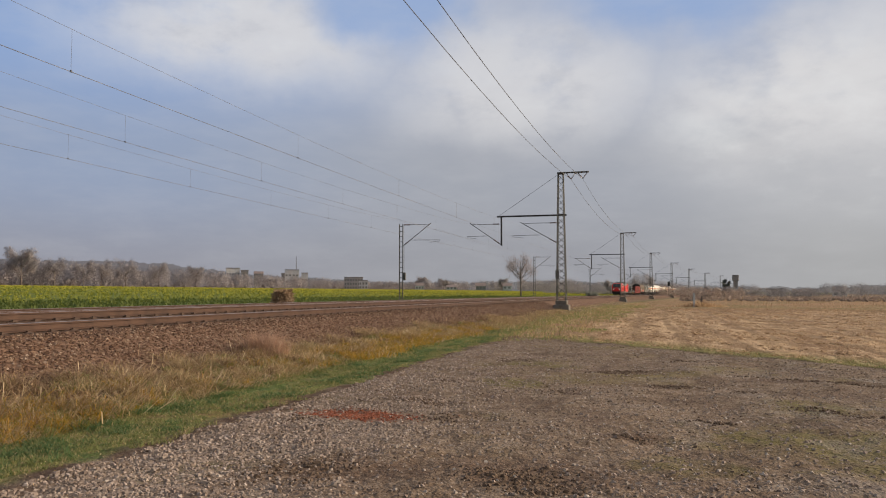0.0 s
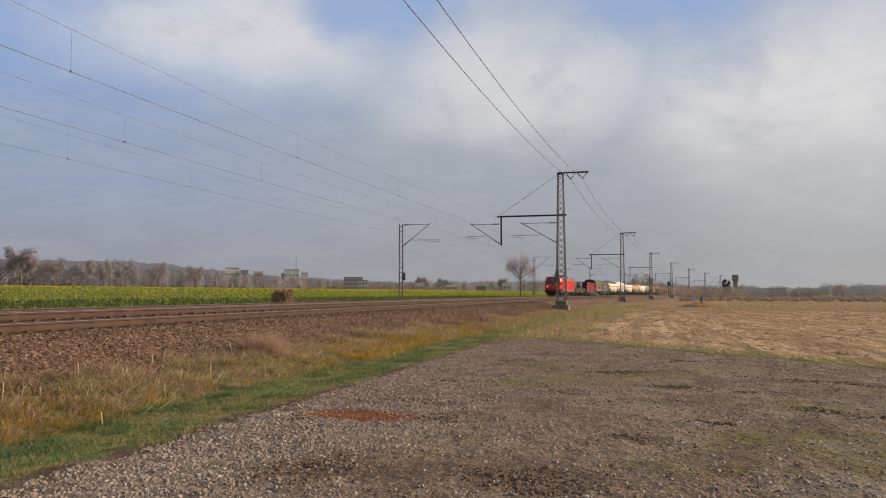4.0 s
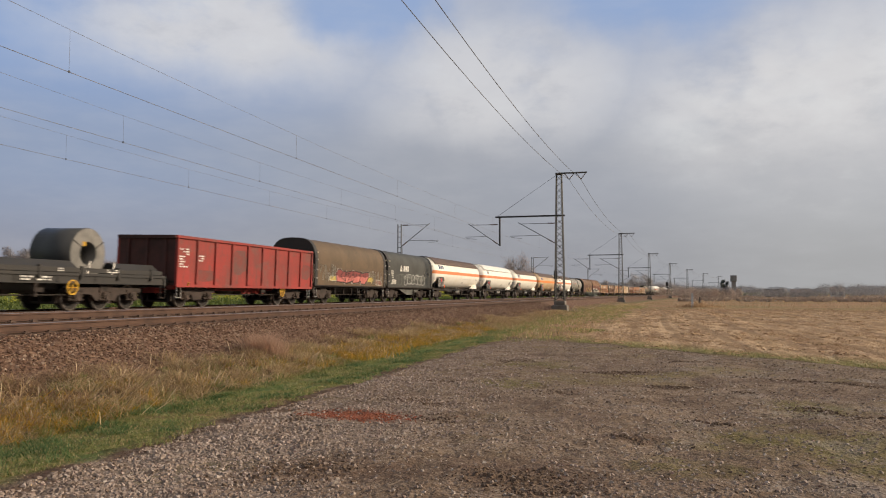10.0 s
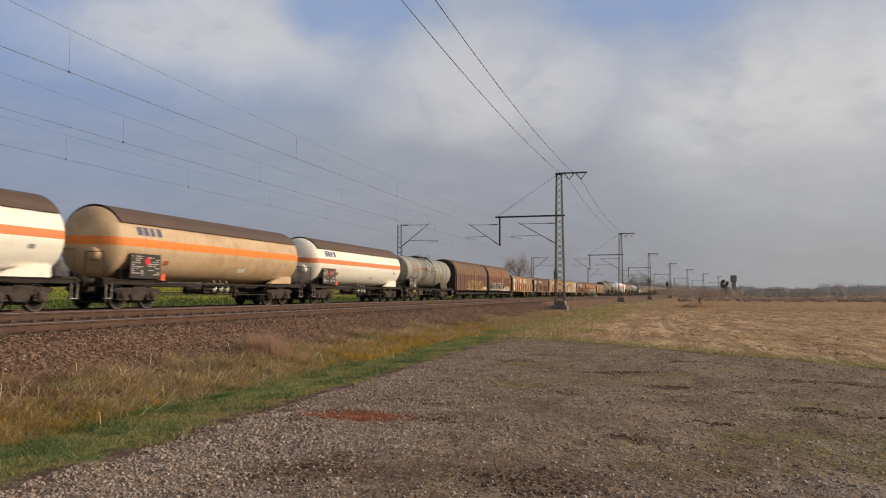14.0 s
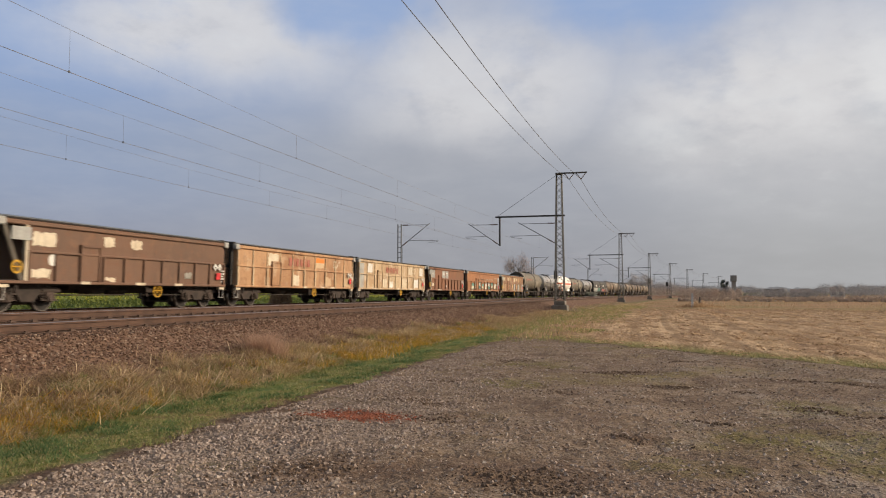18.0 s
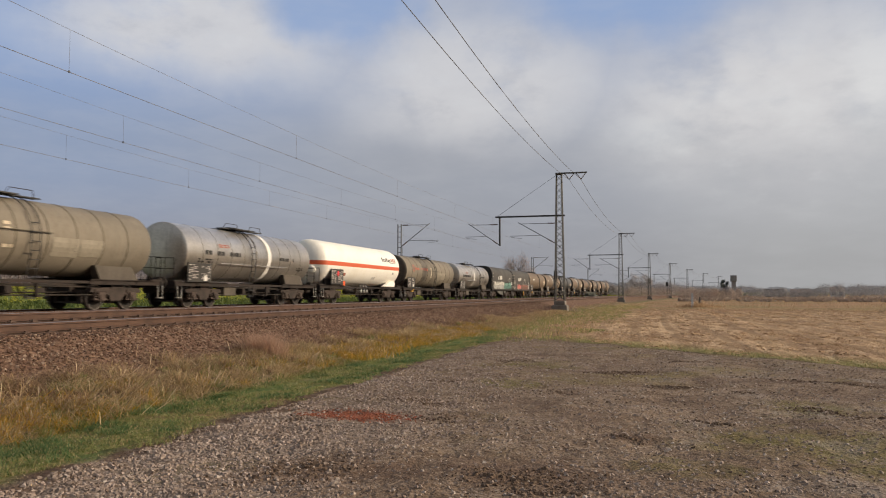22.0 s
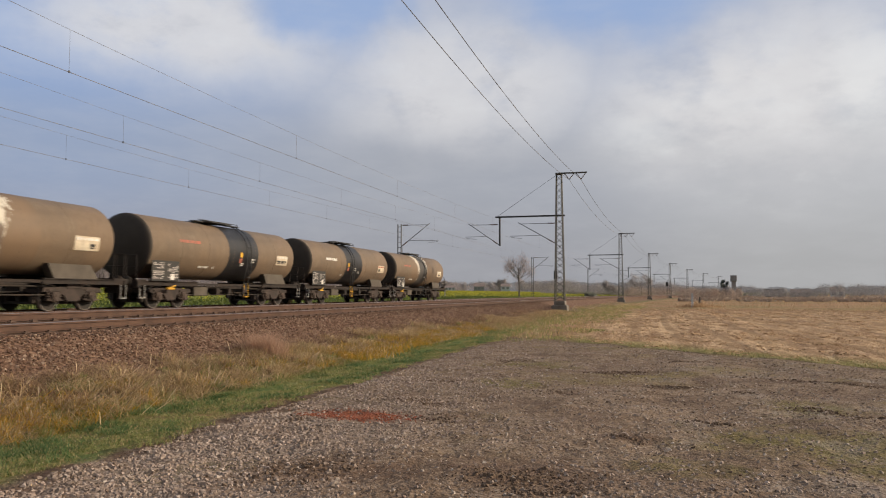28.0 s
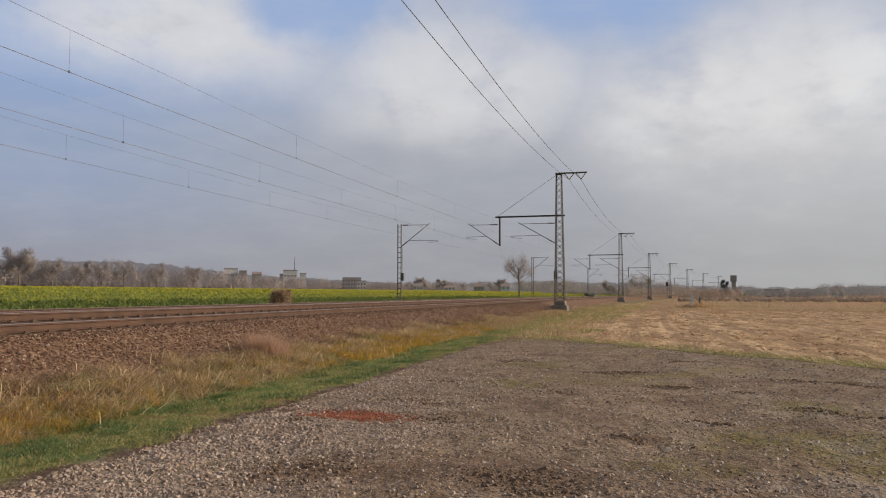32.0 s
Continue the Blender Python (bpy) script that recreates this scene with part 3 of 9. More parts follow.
def tension_box(parent, y):
    part("tension_weight", Geo().box(-0.14, 0.14, y - 0.16, y + 0.16, 1.85, 2.6, 0.03), MAT_STEEL, parent, "stack of grey tensioning weights")
    part("weight_rod", Geo().tube([(0, y, 2.55), (0, y, 5.2)], 0.012, 5), MAT_STEEL, parent)


S_MAST, L_MAST = 70.35, 73.06
first = big_mast()
first.matrix_basis = Matrix.Translation(along(S_MAST, 8.28)) @ pose(0, 0, 0, 0, 0, heading(S_MAST))
for i in (-1, 1, 2, 3, 4, 5, 6, 7):
    s = S_MAST + L_MAST * i
    copy_thing(first, Matrix.Translation(along(s, 8.28)) @ pose(0, 0, 0, 0, 0, heading(s)))
tension_box(first, 0.36)


def small_mast():
    t = thing("slim_catenary_mast", "slim grey steel lattice mast beyond the far track", "catenary mast", "masts beyond the far track")
    part("footing", Geo().box(-0.45, 0.45, -0.45, 0.45, -1.0, -0.2, 0.04), MAT_CONCRETE, t)
    for y in (-0.17, 0.17):
        part("leg", Geo().box(-0.06, 0.06, y - 0.035, y + 0.035, -0.22, 7.35, 0.01), MAT_STEEL, t)
    for i in range(15):
        z = 0.1 + i * 0.5
        part("batten", Geo().box(-0.04, 0.04, -0.16, 0.16, z - 0.03, z + 0.03), MAT_STEEL, t)
    cantilever(t, -0.15, -2.9, 7.25, 5.15, -3.7, -1)
    return t


S_SLIM, N_SLIM = 73.7, 24.3
slim = small_mast()
slim.matrix_basis = Matrix.Translation(along(S_SLIM, N_SLIM)) @ pose(0, 0, 0, 0, 0, heading(S_SLIM))
for i in (-1, 1, 2, 3, 4, 5):
    s = S_SLIM + 71.5 * i
    copy_thing(slim, Matrix.Translation(along(s, N_SLIM)) @ pose(0, 0, 0, 0, 0, heading(s)))
tension_box(slim, -0.3)


M_FEEDER = surface("grey_feeder_wire", (0.15, 0.15, 0.155), (0.11, 0.11, 0.11), 0.5, 0.4, 1.0, 10, 0.0)
M_PALEWIRE = surface("weathered_wire", (0.27, 0.26, 0.26), (0.18, 0.17, 0.16), 0.5, 0.4, 1.0, 10, 0.0)


def catenary(name, n, s0, span, count, gap, phase, label):
    """Contact wire, messenger and droppers of one track."""
    t = thing(name, label, "overhead wire")
    part("contact_wire", Geo().tube([along(s, n, 5.47) for s in line_steps(s0 - span * 2, s0 + span * count)], 0.0075, 5), M_PALEWIRE, t)
    pts, drops = [], []
    for k in range(-2, count):
        a = s0 + span * k
        for j in range(12):
            q = j / 12
            pts.append((a + span * q, 5.47 + 0.82 + 0.5 * (2 * q - 1) ** 2))
    part("messenger_wire", Geo().tube([along(s, n, z) for s, z in pts], 0.0045, 5), M_PALEWIRE, t)
    for k in range(-1, 3):
        a = s0 + span * k
        s = a + ((phase - a) % gap)
        while s < a + span - 2:
            q = (s - a) / span
            part("dropper", Geo().tube([along(s, n, 5.47), along(s, n, 5.47 + 0.82 + 0.5 * (2 * q - 1) ** 2)], 0.0038, 4), M_PALEWIRE, t)
            part("clamp", Geo().box(-0.022, 0.022, -0.014, 0.014, -0.022, 0.022), MAT_WIRE, t, at=Matrix.Translation(along(s, n, 5.48)))
            s += gap
    return t


catenary("near_catenary", N_NEAR, S_MAST, L_MAST, 8, 11.65, 14.8, "thin dark overhead wires with droppers above the near track")
catenary("middle_catenary", N_MID, S_MAST, L_MAST, 8, 9.25, 22.2, "thin dark overhead wires with droppers above the middle track")
catenary("far_catenary", N_FAR, S_SLIM, 71.5, 7, 7.88, 24.45, "thin dark overhead wires with droppers above the far track")
for n in (7.38, 6.36):
    w = thing("feeder_line", "single thick feeder wire slung between the mast tops", "overhead wire", "feeder wires on the mast tops")
    pts = []
    for k in range(-2, 7):
        for j in range(14):
            q = j / 14
            pts.append(along(S_MAST + L_MAST * (k + q), n, 10.6 - 0.95 * (1 - (2 * q - 1) ** 2)))
    part("wire", Geo().tube(pts, 0.0155, 6), M_FEEDER, w)
# ---- train: materials ----
M_RED = surface("red_paint", (0.74, 0.014, 0.009), (0.66, 0.012, 0.008), 0.42, 0, 0.6, 20, 0.03, streak=0.12)
M_LOCOGREY = surface("loco_grey", (0.18, 0.178, 0.163), (0.125, 0.122, 0.11), 0.55, 0, 1.0, 25, 0.08, streak=0.35)
M_ROOFGREY = surface("roof_grey", (0.17, 0.18, 0.175), (0.12, 0.125, 0.12), 0.6, 0, 1.0, 25, 0.08, streak=0.2)
M_BLACK = surface("black_paint", (0.022, 0.021, 0.021), (0.035, 0.031, 0.028), 0.65, 0, 2.0, 30, 0.1)
M_WHEEL = surface("sooty_wheel", (0.014, 0.012, 0.011), (0.032, 0.024, 0.019), 0.75, 0.1, 2.0, 22, 0.15)
M_GEAR = surface("grimy_running_gear", (0.018, 0.015, 0.013), (0.055, 0.038, 0.028), 0.8, 0.1, 3.2, 22, 0.3)
M_FRAME = surface("grimy_underframe", (0.018, 0.014, 0.013), (0.038, 0.026, 0.021), 0.9, 0.0, 1.5, 22, 0.2)
M_TREAD = surface("wheel_tread", (0.35, 0.32, 0.30), (0.22, 0.19, 0.17), 0.4, 0.8, 2.0, 30, 0.05)
M_BELLY = surface("dark_grey_paint", (0.13, 0.135, 0.125), (0.085, 0.088, 0.08), 0.7, 0, 1.5, 20, 0.05, streak=0.4)
M_WHITE = surface("white_marking", (0.78, 0.77, 0.74), (0.62, 0.60, 0.56), 0.6, 0, 3.0, 40, 0.02)
M_SILVERLINE = surface("bare_handrail", (0.60, 0.58, 0.55), None, 0.4, 0.6, 3.0, 40, 0.0)
M_YELLOW = surface("yellow_paint", (0.70, 0.40, 0.02), (0.55, 0.30, 0.02), 0.6, 0, 3.0, 30, 0.05)
M_ORANGE = surface("orange_placard", (0.75, 0.12, 0.03), None, 0.6, 0, 3.0, 30, 0.02)
M_SIGNRED = surface("red_placard", (0.72, 0.03, 0.035), None, 0.6, 0, 3.0, 30, 0.02)
M_BLUE = surface("blue_lettering", (0.06, 0.075, 0.16), (0.10, 0.11, 0.19), 0.6, 0, 3.0, 30, 0.02)
M_FADEDRED = surface("faded_red_lettering", (0.45, 0.13, 0.085), (0.34, 0.14, 0.10), 0.7, 0, 2.0, 30, 0.02)
M_CREAM = surface("cream_patch", (0.72, 0.64, 0.50), (0.58, 0.48, 0.35), 0.7, 0, 1.5, 25, 0.02, streak=0.3)
M_GREYPATCH = surface("grey_patch", (0.42, 0.43, 0.42), (0.34, 0.33, 0.31), 0.7, 0, 1.5, 25, 0.02, streak=0.25)
# grimy wagon red, darkened to put the end walls' shade into the colour
M_OPENEND = surface("shaded_red_steel", (0.10, 0.03, 0.024), (0.055, 0.024, 0.02), 0.75, 0, 0.9, 14, 0.1, streak=0.4)
M_TARPBROWN = surface("brown_tarpaulin", (0.135, 0.086, 0.046), (0.10, 0.07, 0.042), 0.7, 0, 0.7, 8, 0.15, 0.03, streak=0.2)
M_TARPGREY = surface("grey_tarpaulin", (0.052, 0.056, 0.052), (0.04, 0.042, 0.04), 0.7, 0, 0.7, 8, 0.15, 0.03, streak=0.2)
M_TARPDARK = surface("dark_tarpaulin", (0.058, 0.052, 0.046), (0.043, 0.04, 0.038), 0.7, 0, 0.7, 8, 0.15, 0.03, streak=0.2)
M_SHIELDBROWN = surface("brown_sun_shield", (0.10, 0.062, 0.047), (0.125, 0.08, 0.058), 0.7, 0, 0.8, 16, 0.05, streak=0.2)
M_SHIELDWHITE = surface("white_sun_shield", (0.93, 0.91, 0.86), (0.88, 0.85, 0.78), 0.5, 0, 0.8, 16, 0.03, streak=0.1)
M_TANKEND = surface("dark_tank_end", (0.045, 0.035, 0.028), (0.03, 0.025, 0.021), 0.7, 0, 0.8, 14, 0.06)
M_TANKGREY = surface("pale_grey_tank", (0.37, 0.36, 0.32), (0.27, 0.26, 0.23), 0.55, 0.1, 0.5, 12, 0.06, streak=0.4, grime=(0.15, 0.13, 0.10))
M_TANKSILVER = surface("bare_metal_tank", (0.65, 0.61, 0.56), (0.50, 0.465, 0.42), 0.33, 0.78, 0.6, 12, 0.06, streak=0.35, grime=(0.13, 0.11, 0.09))
M_TANKDARK = surface("dark_grey_tank", (0.055, 0.056, 0.056), (0.04, 0.04, 0.04), 0.5, 0, 0.6, 12, 0.05, streak=0.2)
M_GREYBEIGE = surface("pale_beige_panel", (0.32, 0.285, 0.225), (0.26, 0.23, 0.18), 0.6, 0, 0.8, 12, 0.05, streak=0.3)
M_SADDLE = surface("grimy_saddle", (0.105, 0.088, 0.07), (0.075, 0.062, 0.05), 0.75, 0, 1.2, 14, 0.08, streak=0.4)
M_SEAM = surface("brown_weld_seam", (0.12, 0.086, 0.058), (0.155, 0.115, 0.078), 0.7, 0, 1.0, 14, 0.05)
M_HOOP = surface("grimy_hoop", (0.13, 0.11, 0.075), (0.09, 0.075, 0.055), 0.7, 0, 1.0, 14, 0.05)
M_BANDDARK = surface("dark_spill_band", (0.009, 0.010, 0.013), (0.016, 0.017, 0.02), 0.5, 0, 0.9, 14, 0.05, streak=0.15)
M_BANDWHITE = surface("white_ring", (0.86, 0.85, 0.82), (0.78, 0.76, 0.72), 0.5, 0, 1.5, 20, 0.05)
M_OPENSTAIN = surface("greyed_red_paint", (0.16, 0.065, 0.058), (0.25, 0.042, 0.035), 0.8, 0, 1.8, 14, 0.1, streak=0.5, grime=(0.09, 0.07, 0.06))
M_SWINGCREAM = surface("rust_streaked_cream_steel", (0.53, 0.35, 0.18), (0.33, 0.165, 0.072), 0.72, 0, 0.55, 12, 0.12, streak=0.5, grime=(0.20, 0.10, 0.05), patchy=(0.42, 0.66))
M_SWINGPALE = surface("pale_cream_steel", (0.66, 0.53, 0.36), (0.50, 0.34, 0.19), 0.72, 0, 0.5, 12, 0.12, streak=0.4, grime=(0.22, 0.12, 0.06), patchy=(0.45, 0.75))
M_COIL = surface("rolled_steel_coil", (0.055, 0.057, 0.06), (0.04, 0.04, 0.042), 0.5, 0.1, 1.0, 18, 0.05)
M_COILRUST = surface("rusty_steel_coil", (0.20, 0.105, 0.038), (0.09, 0.062, 0.042), 0.65, 0.05, 1.0, 18, 0.05)
M_COILFACE = surface("coil_edge_windings", (0.26, 0.25, 0.235), (0.17, 0.165, 0.155), 0.5, 0.5, 2.0, 60, 0.3)
M_PINK = surface("pink_spray_paint", (0.62, 0.20, 0.17), (0.50, 0.13, 0.11), 0.6, 0, 1.2, 16, 0.02)
M_TEAL = surface("teal_spray_paint", (0.12, 0.30, 0.24), (0.22, 0.42, 0.34), 0.6, 0, 1.2, 16, 0.02)
M_SPRAYWHITE = surface("white_spray_paint", (0.66, 0.64, 0.58), (0.50, 0.48, 0.43), 0.6, 0, 1.2, 16, 0.02)
M_SPRAYYELLOW = surface("yellow_spray_paint", (0.55, 0.42, 0.08), (0.45, 0.33, 0.07), 0.6, 0, 1.2, 16, 0.02)
M_SPRAYBLACK = surface("black_spray_paint", (0.014, 0.013, 0.013), None, 0.8, 0, 1.2, 16, 0.02)
M_DEEPRED = surface("deep_red_spray_paint", (0.26, 0.045, 0.04), (0.20, 0.035, 0.035), 0.6, 0, 1.2, 16, 0.02)
M_DEEPTEAL = surface("deep_teal_spray_paint", (0.055, 0.17, 0.15), (0.08, 0.22, 0.18), 0.6, 0, 1.2, 16, 0.02)
M_SPRAYRUST = surface("rust_red_spray_paint", (0.24, 0.09, 0.055), (0.17, 0.075, 0.05), 0.6, 0, 1.2, 16, 0.02)


def glass_material():
    k = Nodes("dark_cab_glass")
    k.b.inputs["Coat Weight"].default_value = 1.0
    return k.done((0.035, 0.04, 0.042), 0.08)


def glow_material(name, col, power):
    k = Nodes(name)
    k.b.inputs["Emission Color"].default_value = (*col, 1)
    k.b.inputs["Emission Strength"].default_value = power
    return k.done(col, 0.3)


M_GLASS = glass_material()
# side glass with its pale reflection put into the base colour
M_SIDEGLASS = surface("pale_reflecting_glass", (0.26, 0.25, 0.22), (0.22, 0.21, 0.19), 0.2, 0, 1.0, 8, 0.0)
M_LAMP = glow_material("lit_headlight", (1.0, 0.95, 0.85), 3.0)
M_LENS = surface("clear_lamp_lens", (0.60, 0.60, 0.60), None, 0.15, 0, 3, 20, 0)


def striped(name, col, col2, stripe, zc, half, rough=0.5, streak=0.25):
    """Tank paint with a coloured band round its waist."""
    k = Nodes(name)
    v = k.objvec()
    tc = k.n("ShaderNodeTexCoord")
    z = k.n("ShaderNodeSeparateXYZ", Vector=tc.outputs["Object"]).outputs[2]
    big, small = k.noise(v, 0.6, 5), k.noise(v, 18, 3)
    s = k.noise(k.mapped(v, (4.0, 4.0, 0.35)), 1.6, 6, 0.7)
    c = k.mix(k.ramp(big, 0.4, 0.7), col, col2)
    band = k.math("LESS_THAN", k.math("ABSOLUTE", k.math("SUBTRACT", z, zc)), half)
    c = k.mix(band, c, stripe)
    c = k.mix(k.math("MULTIPLY", k.ramp(s, 0.45, 0.75), streak), c, (0.20, 0.13, 0.085))
    c = k.mix(k.math("MULTIPLY", k.ramp(small, 0.5, 0.85), 0.15), c, (0.10, 0.08, 0.06))
    k.bump(small, 0.04, 0.01)
    return k.done(c, rough)


ORANGE = (0.72, 0.24, 0.09)
M_GASWHITE = striped("white_gas_tank", (0.91, 0.885, 0.82), (0.86, 0.82, 0.73), ORANGE, 2.58, 0.145, 0.5, 0.16)
M_GASCLEAN = striped("clean_white_gas_tank", (0.93, 0.91, 0.85), (0.89, 0.86, 0.78), ORANGE, 2.58, 0.145, 0.45, 0.1)
M_GASORANGE = striped("dusty_orange_gas_tank", (0.60, 0.44, 0.28), (0.46, 0.31, 0.185), (0.80, 0.23, 0.03), 2.58, 0.16, 0.6, 0.35)
M_GASBRIGHT = striped("bright_white_gas_tank", (0.93, 0.91, 0.85), (0.88, 0.85, 0.77), (0.62, 0.11, 0.04), 2.50, 0.13, 0.45, 0.08)


def weathered(name, col, col2, worn, seed, wear=0.3, streak=0.5, grime=(0.07, 0.05, 0.038), rust=(0.19, 0.075, 0.035), rusty=0.4):
    """Old wagon paint that runs on over the whole wagon: faded fields, worn spots, rust blooms and dirty runs."""
    k = Nodes(name)
    v = k.mapped(k.n("ShaderNodeTexCoord").outputs["Object"], (1.0, 1.0, 1.0), (seed * 7.3, seed * 3.1, 0.0))
    big, mid, small = k.noise(v, 0.35, 4), k.noise(v, 1.7, 6, 0.65), k.noise(v, 16.0, 4)
    c = k.mix(k.ramp(big, 0.38, 0.62), col, col2)
    c = k.mix(k.math("MULTIPLY", k.ramp(k.math("ADD", mid, k.math("MULTIPLY", big, 0.5)), 0.78, 0.92), wear), c, worn)
    bloom = k.ramp(k.math("ADD", k.noise(v, 3.4, 7, 0.7), k.math("MULTIPLY", small, 0.12)), 0.58, 0.72)
    c = k.mix(k.math("MULTIPLY", bloom, rusty), c, rust)
    runs = k.noise(k.mapped(v, (5.0, 5.0, 0.4)), 1.4, 6, 0.7)
    c = k.mix(k.math("MULTIPLY", k.ramp(runs, 0.46, 0.74), streak), c, grime)
    c = k.mix(k.math("MULTIPLY", k.ramp(small, 0.45, 0.8), 0.22), c, (0.03, 0.024, 0.02))
    k.bump(k.math("ADD", k.math("MULTIPLY", small, 0.4), k.noise(v, 0.9, 3)), 0.25, 0.03)
    return k.done(c, k.math("ADD", k.math("MULTIPLY", mid, 0.3), 0.55, True))


M_SWINGS = {"a": weathered("tan_wagon_paint", (0.40, 0.225, 0.12), (0.31, 0.16, 0.085), (0.62, 0.50, 0.36), 1, 0.35),
            "b": weathered("dark_brown_wagon_paint", (0.165, 0.088, 0.055), (0.135, 0.076, 0.05), (0.24, 0.14, 0.09), 2, 0.35, 0.4),
            "c": weathered("faded_tan_wagon_paint", (0.47, 0.28, 0.15), (0.35, 0.18, 0.088), (0.64, 0.51, 0.36), 3, 0.6, 0.65, (0.15, 0.075, 0.042), (0.20, 0.075, 0.035), 0.6),
            "d": weathered("pale_cream_wagon_paint", (0.56, 0.43, 0.28), (0.45, 0.31, 0.18), (0.70, 0.62, 0.49), 4, 0.7, 0.7, (0.16, 0.085, 0.048), (0.24, 0.10, 0.045), 0.7),
            "e": weathered("rust_brown_wagon_paint", (0.24, 0.10, 0.05), (0.20, 0.095, 0.052), (0.30, 0.15, 0.085), 5, 0.35, 0.45),
            "f": weathered("orange_brown_wagon_paint", (0.40, 0.175, 0.075), (0.31, 0.14, 0.065), (0.50, 0.27, 0.14), 6, 0.4, 0.45),
            "g": weathered("mottled_tan_wagon_paint", (0.33, 0.175, 0.095), (0.25, 0.125, 0.07), (0.55, 0.40, 0.27), 7, 0.5, 0.5)}
M_OPENRED = weathered("oxide_red_wagon", (0.33, 0.032, 0.026), (0.24, 0.033, 0.027), (0.20, 0.075, 0.065), 8, 0.75, 0.6, (0.10, 0.055, 0.045), (0.14, 0.045, 0.035), 0.4)
M_TANKBROWN = weathered("olive_brown_tank", (0.172, 0.12, 0.077), (0.138, 0.10, 0.067), (0.215, 0.165, 0.118), 13, 0.45, 0.4, (0.095, 0.075, 0.055), (0.12, 0.075, 0.045), 0.25)
M_TANKBEIGE = weathered("beige_insulated_tank", (0.205, 0.178, 0.138), (0.165, 0.143, 0.11), (0.255, 0.225, 0.18), 14, 0.4, 0.4, (0.12, 0.095, 0.066), (0.15, 0.10, 0.06), 0.2)
M_SLIDES = {1: (weathered("greyed_brown_slide_wall", (0.14, 0.06, 0.04), (0.105, 0.052, 0.038), (0.20, 0.11, 0.075), 9, 0.4, 0.5), weathered("dull_brown_slide_roof", (0.18, 0.098, 0.05), (0.145, 0.082, 0.045), (0.23, 0.135, 0.075), 10, 0.3, 0.35)),
            2: (weathered("brown_slide_wall", (0.17, 0.055, 0.033), (0.125, 0.05, 0.034), (0.24, 0.12, 0.08), 11, 0.4, 0.45), weathered("tan_slide_roof", (0.215, 0.105, 0.046), (0.17, 0.085, 0.04), (0.27, 0.15, 0.075), 12, 0.3, 0.35))}


# ---- train: shared pieces ----
def wheel_mesh(r, w=0.135):
    g = Geo()
    g.disc_y(0, 0, -w, 0.0, r, 26)
    g.disc_y(0, 0, 0.0, 0.03, r + 0.03, 26)
    g.disc_y(0, 0, -w - 0.012, -w, r * 0.42, 16)
    g.disc_y(0, 0, -w - 0.010, -w, r * 0.93, 26, r * 0.80)
    return g.mesh("wheel", M_WHEEL)


def tread_mesh(r, w=0.135):
    return Geo().disc_y(0, 0, -w - 0.003, -w * 0.2, r + 0.002, 26, r - 0.045).mesh("tread", M_TREAD)


WHEEL, TREAD = wheel_mesh(0.46), tread_mesh(0.46)
WHEEL_BIG, TREAD_BIG = wheel_mesh(0.61), tread_mesh(0.61)
AXLE = Geo().tube([(0, -0.75, 0), (0, 0.75, 0)], 0.085, 8).mesh("axle", M_GEAR)


M_SIDEFRAME = surface("brown_bogie_frame", (0.052, 0.034, 0.028), (0.024, 0.018, 0.015), 0.75, 0.1, 2.6, 20, 0.25)
M_AXLEBOX = surface("worn_axle_box", (0.085, 0.058, 0.047), (0.036, 0.026, 0.021), 0.7, 0.2, 3.0, 24, 0.2)
AXLE_BOX = Geo().box(-0.17, 0.17, -0.11, 0.11, -0.15, 0.2, 0.03).disc_y(0, 0, -0.15, -0.1, 0.12, 12).box(-0.2, 0.2, -0.05, 0.09, 0.2, 0.25).mesh("axle_box", M_AXLEBOX)
SPRING = Geo()
for turn in range(4):
    SPRING.tube([(0, 0, -0.1 + turn * 0.075), (0, 0, -0.055 + turn * 0.075)], 0.085, 9)
SPRING = SPRING.tube([(0, 0, -0.1), (0, 0, 0.19)], 0.05, 7).box(-0.1, 0.1, -0.09, 0.09, -0.14, -0.1).mesh("spring", M_AXLEBOX)


def bogie_mesh(base, axles=2):
    """Side frames with axle boxes, springs and cross members."""
    g = Geo()
    h = base / 2
    xs = [-h, h] if axles == 2 else [-h, 0, h]
    for sy in (-1, 1):
        y0, y1 = sorted((sy * 0.93, sy * 1.09))
        g.extrude([(-h - 0.55, 0.66), (-h - 0.5, 0.80), (-h * 0.45, 0.84), (h * 0.45, 0.84), (h + 0.5, 0.80), (h + 0.55, 0.66), (h * 0.5, 0.56), (h * 0.34, 0.34), (-h * 0.34, 0.34), (-h * 0.5, 0.56)], y0, y1)
        for x in xs:
            g.box(x - 0.34, x + 0.34, *sorted((sy * 0.94, sy * 1.13)), 0.68, 0.76)
        g.box(-0.35, 0.35, *sorted((sy * 0.85, sy * 1.12)), 0.78, 0.93)
    g.box(-0.3, 0.3, -1.0, 1.0, 0.3, 0.85).box(-h - 0.4, h + 0.4, -0.62, 0.62, 0.22, 0.3)
    for y in (-0.5, 0.0, 0.5):
        g.box(-h - 0.45, h + 0.45, y - 0.05, y + 0.05, 0.3, 0.62)
    for x in (-h - 0.48, h + 0.48):
        g.box(x - 0.05, x + 0.05, -0.95, 0.95, 0.62, 0.74)
    for x in xs:
        for q in (-0.53, 0.53):
            for sy in (-0.68, 0.68):
                if abs(x + q) < h + 0.6:
                    g.box(x + q - 0.05, x + q + 0.05, sy - 0.07, sy + 0.07, 0.28, 0.66)
    return g.mesh("bogie", M_SIDEFRAME)


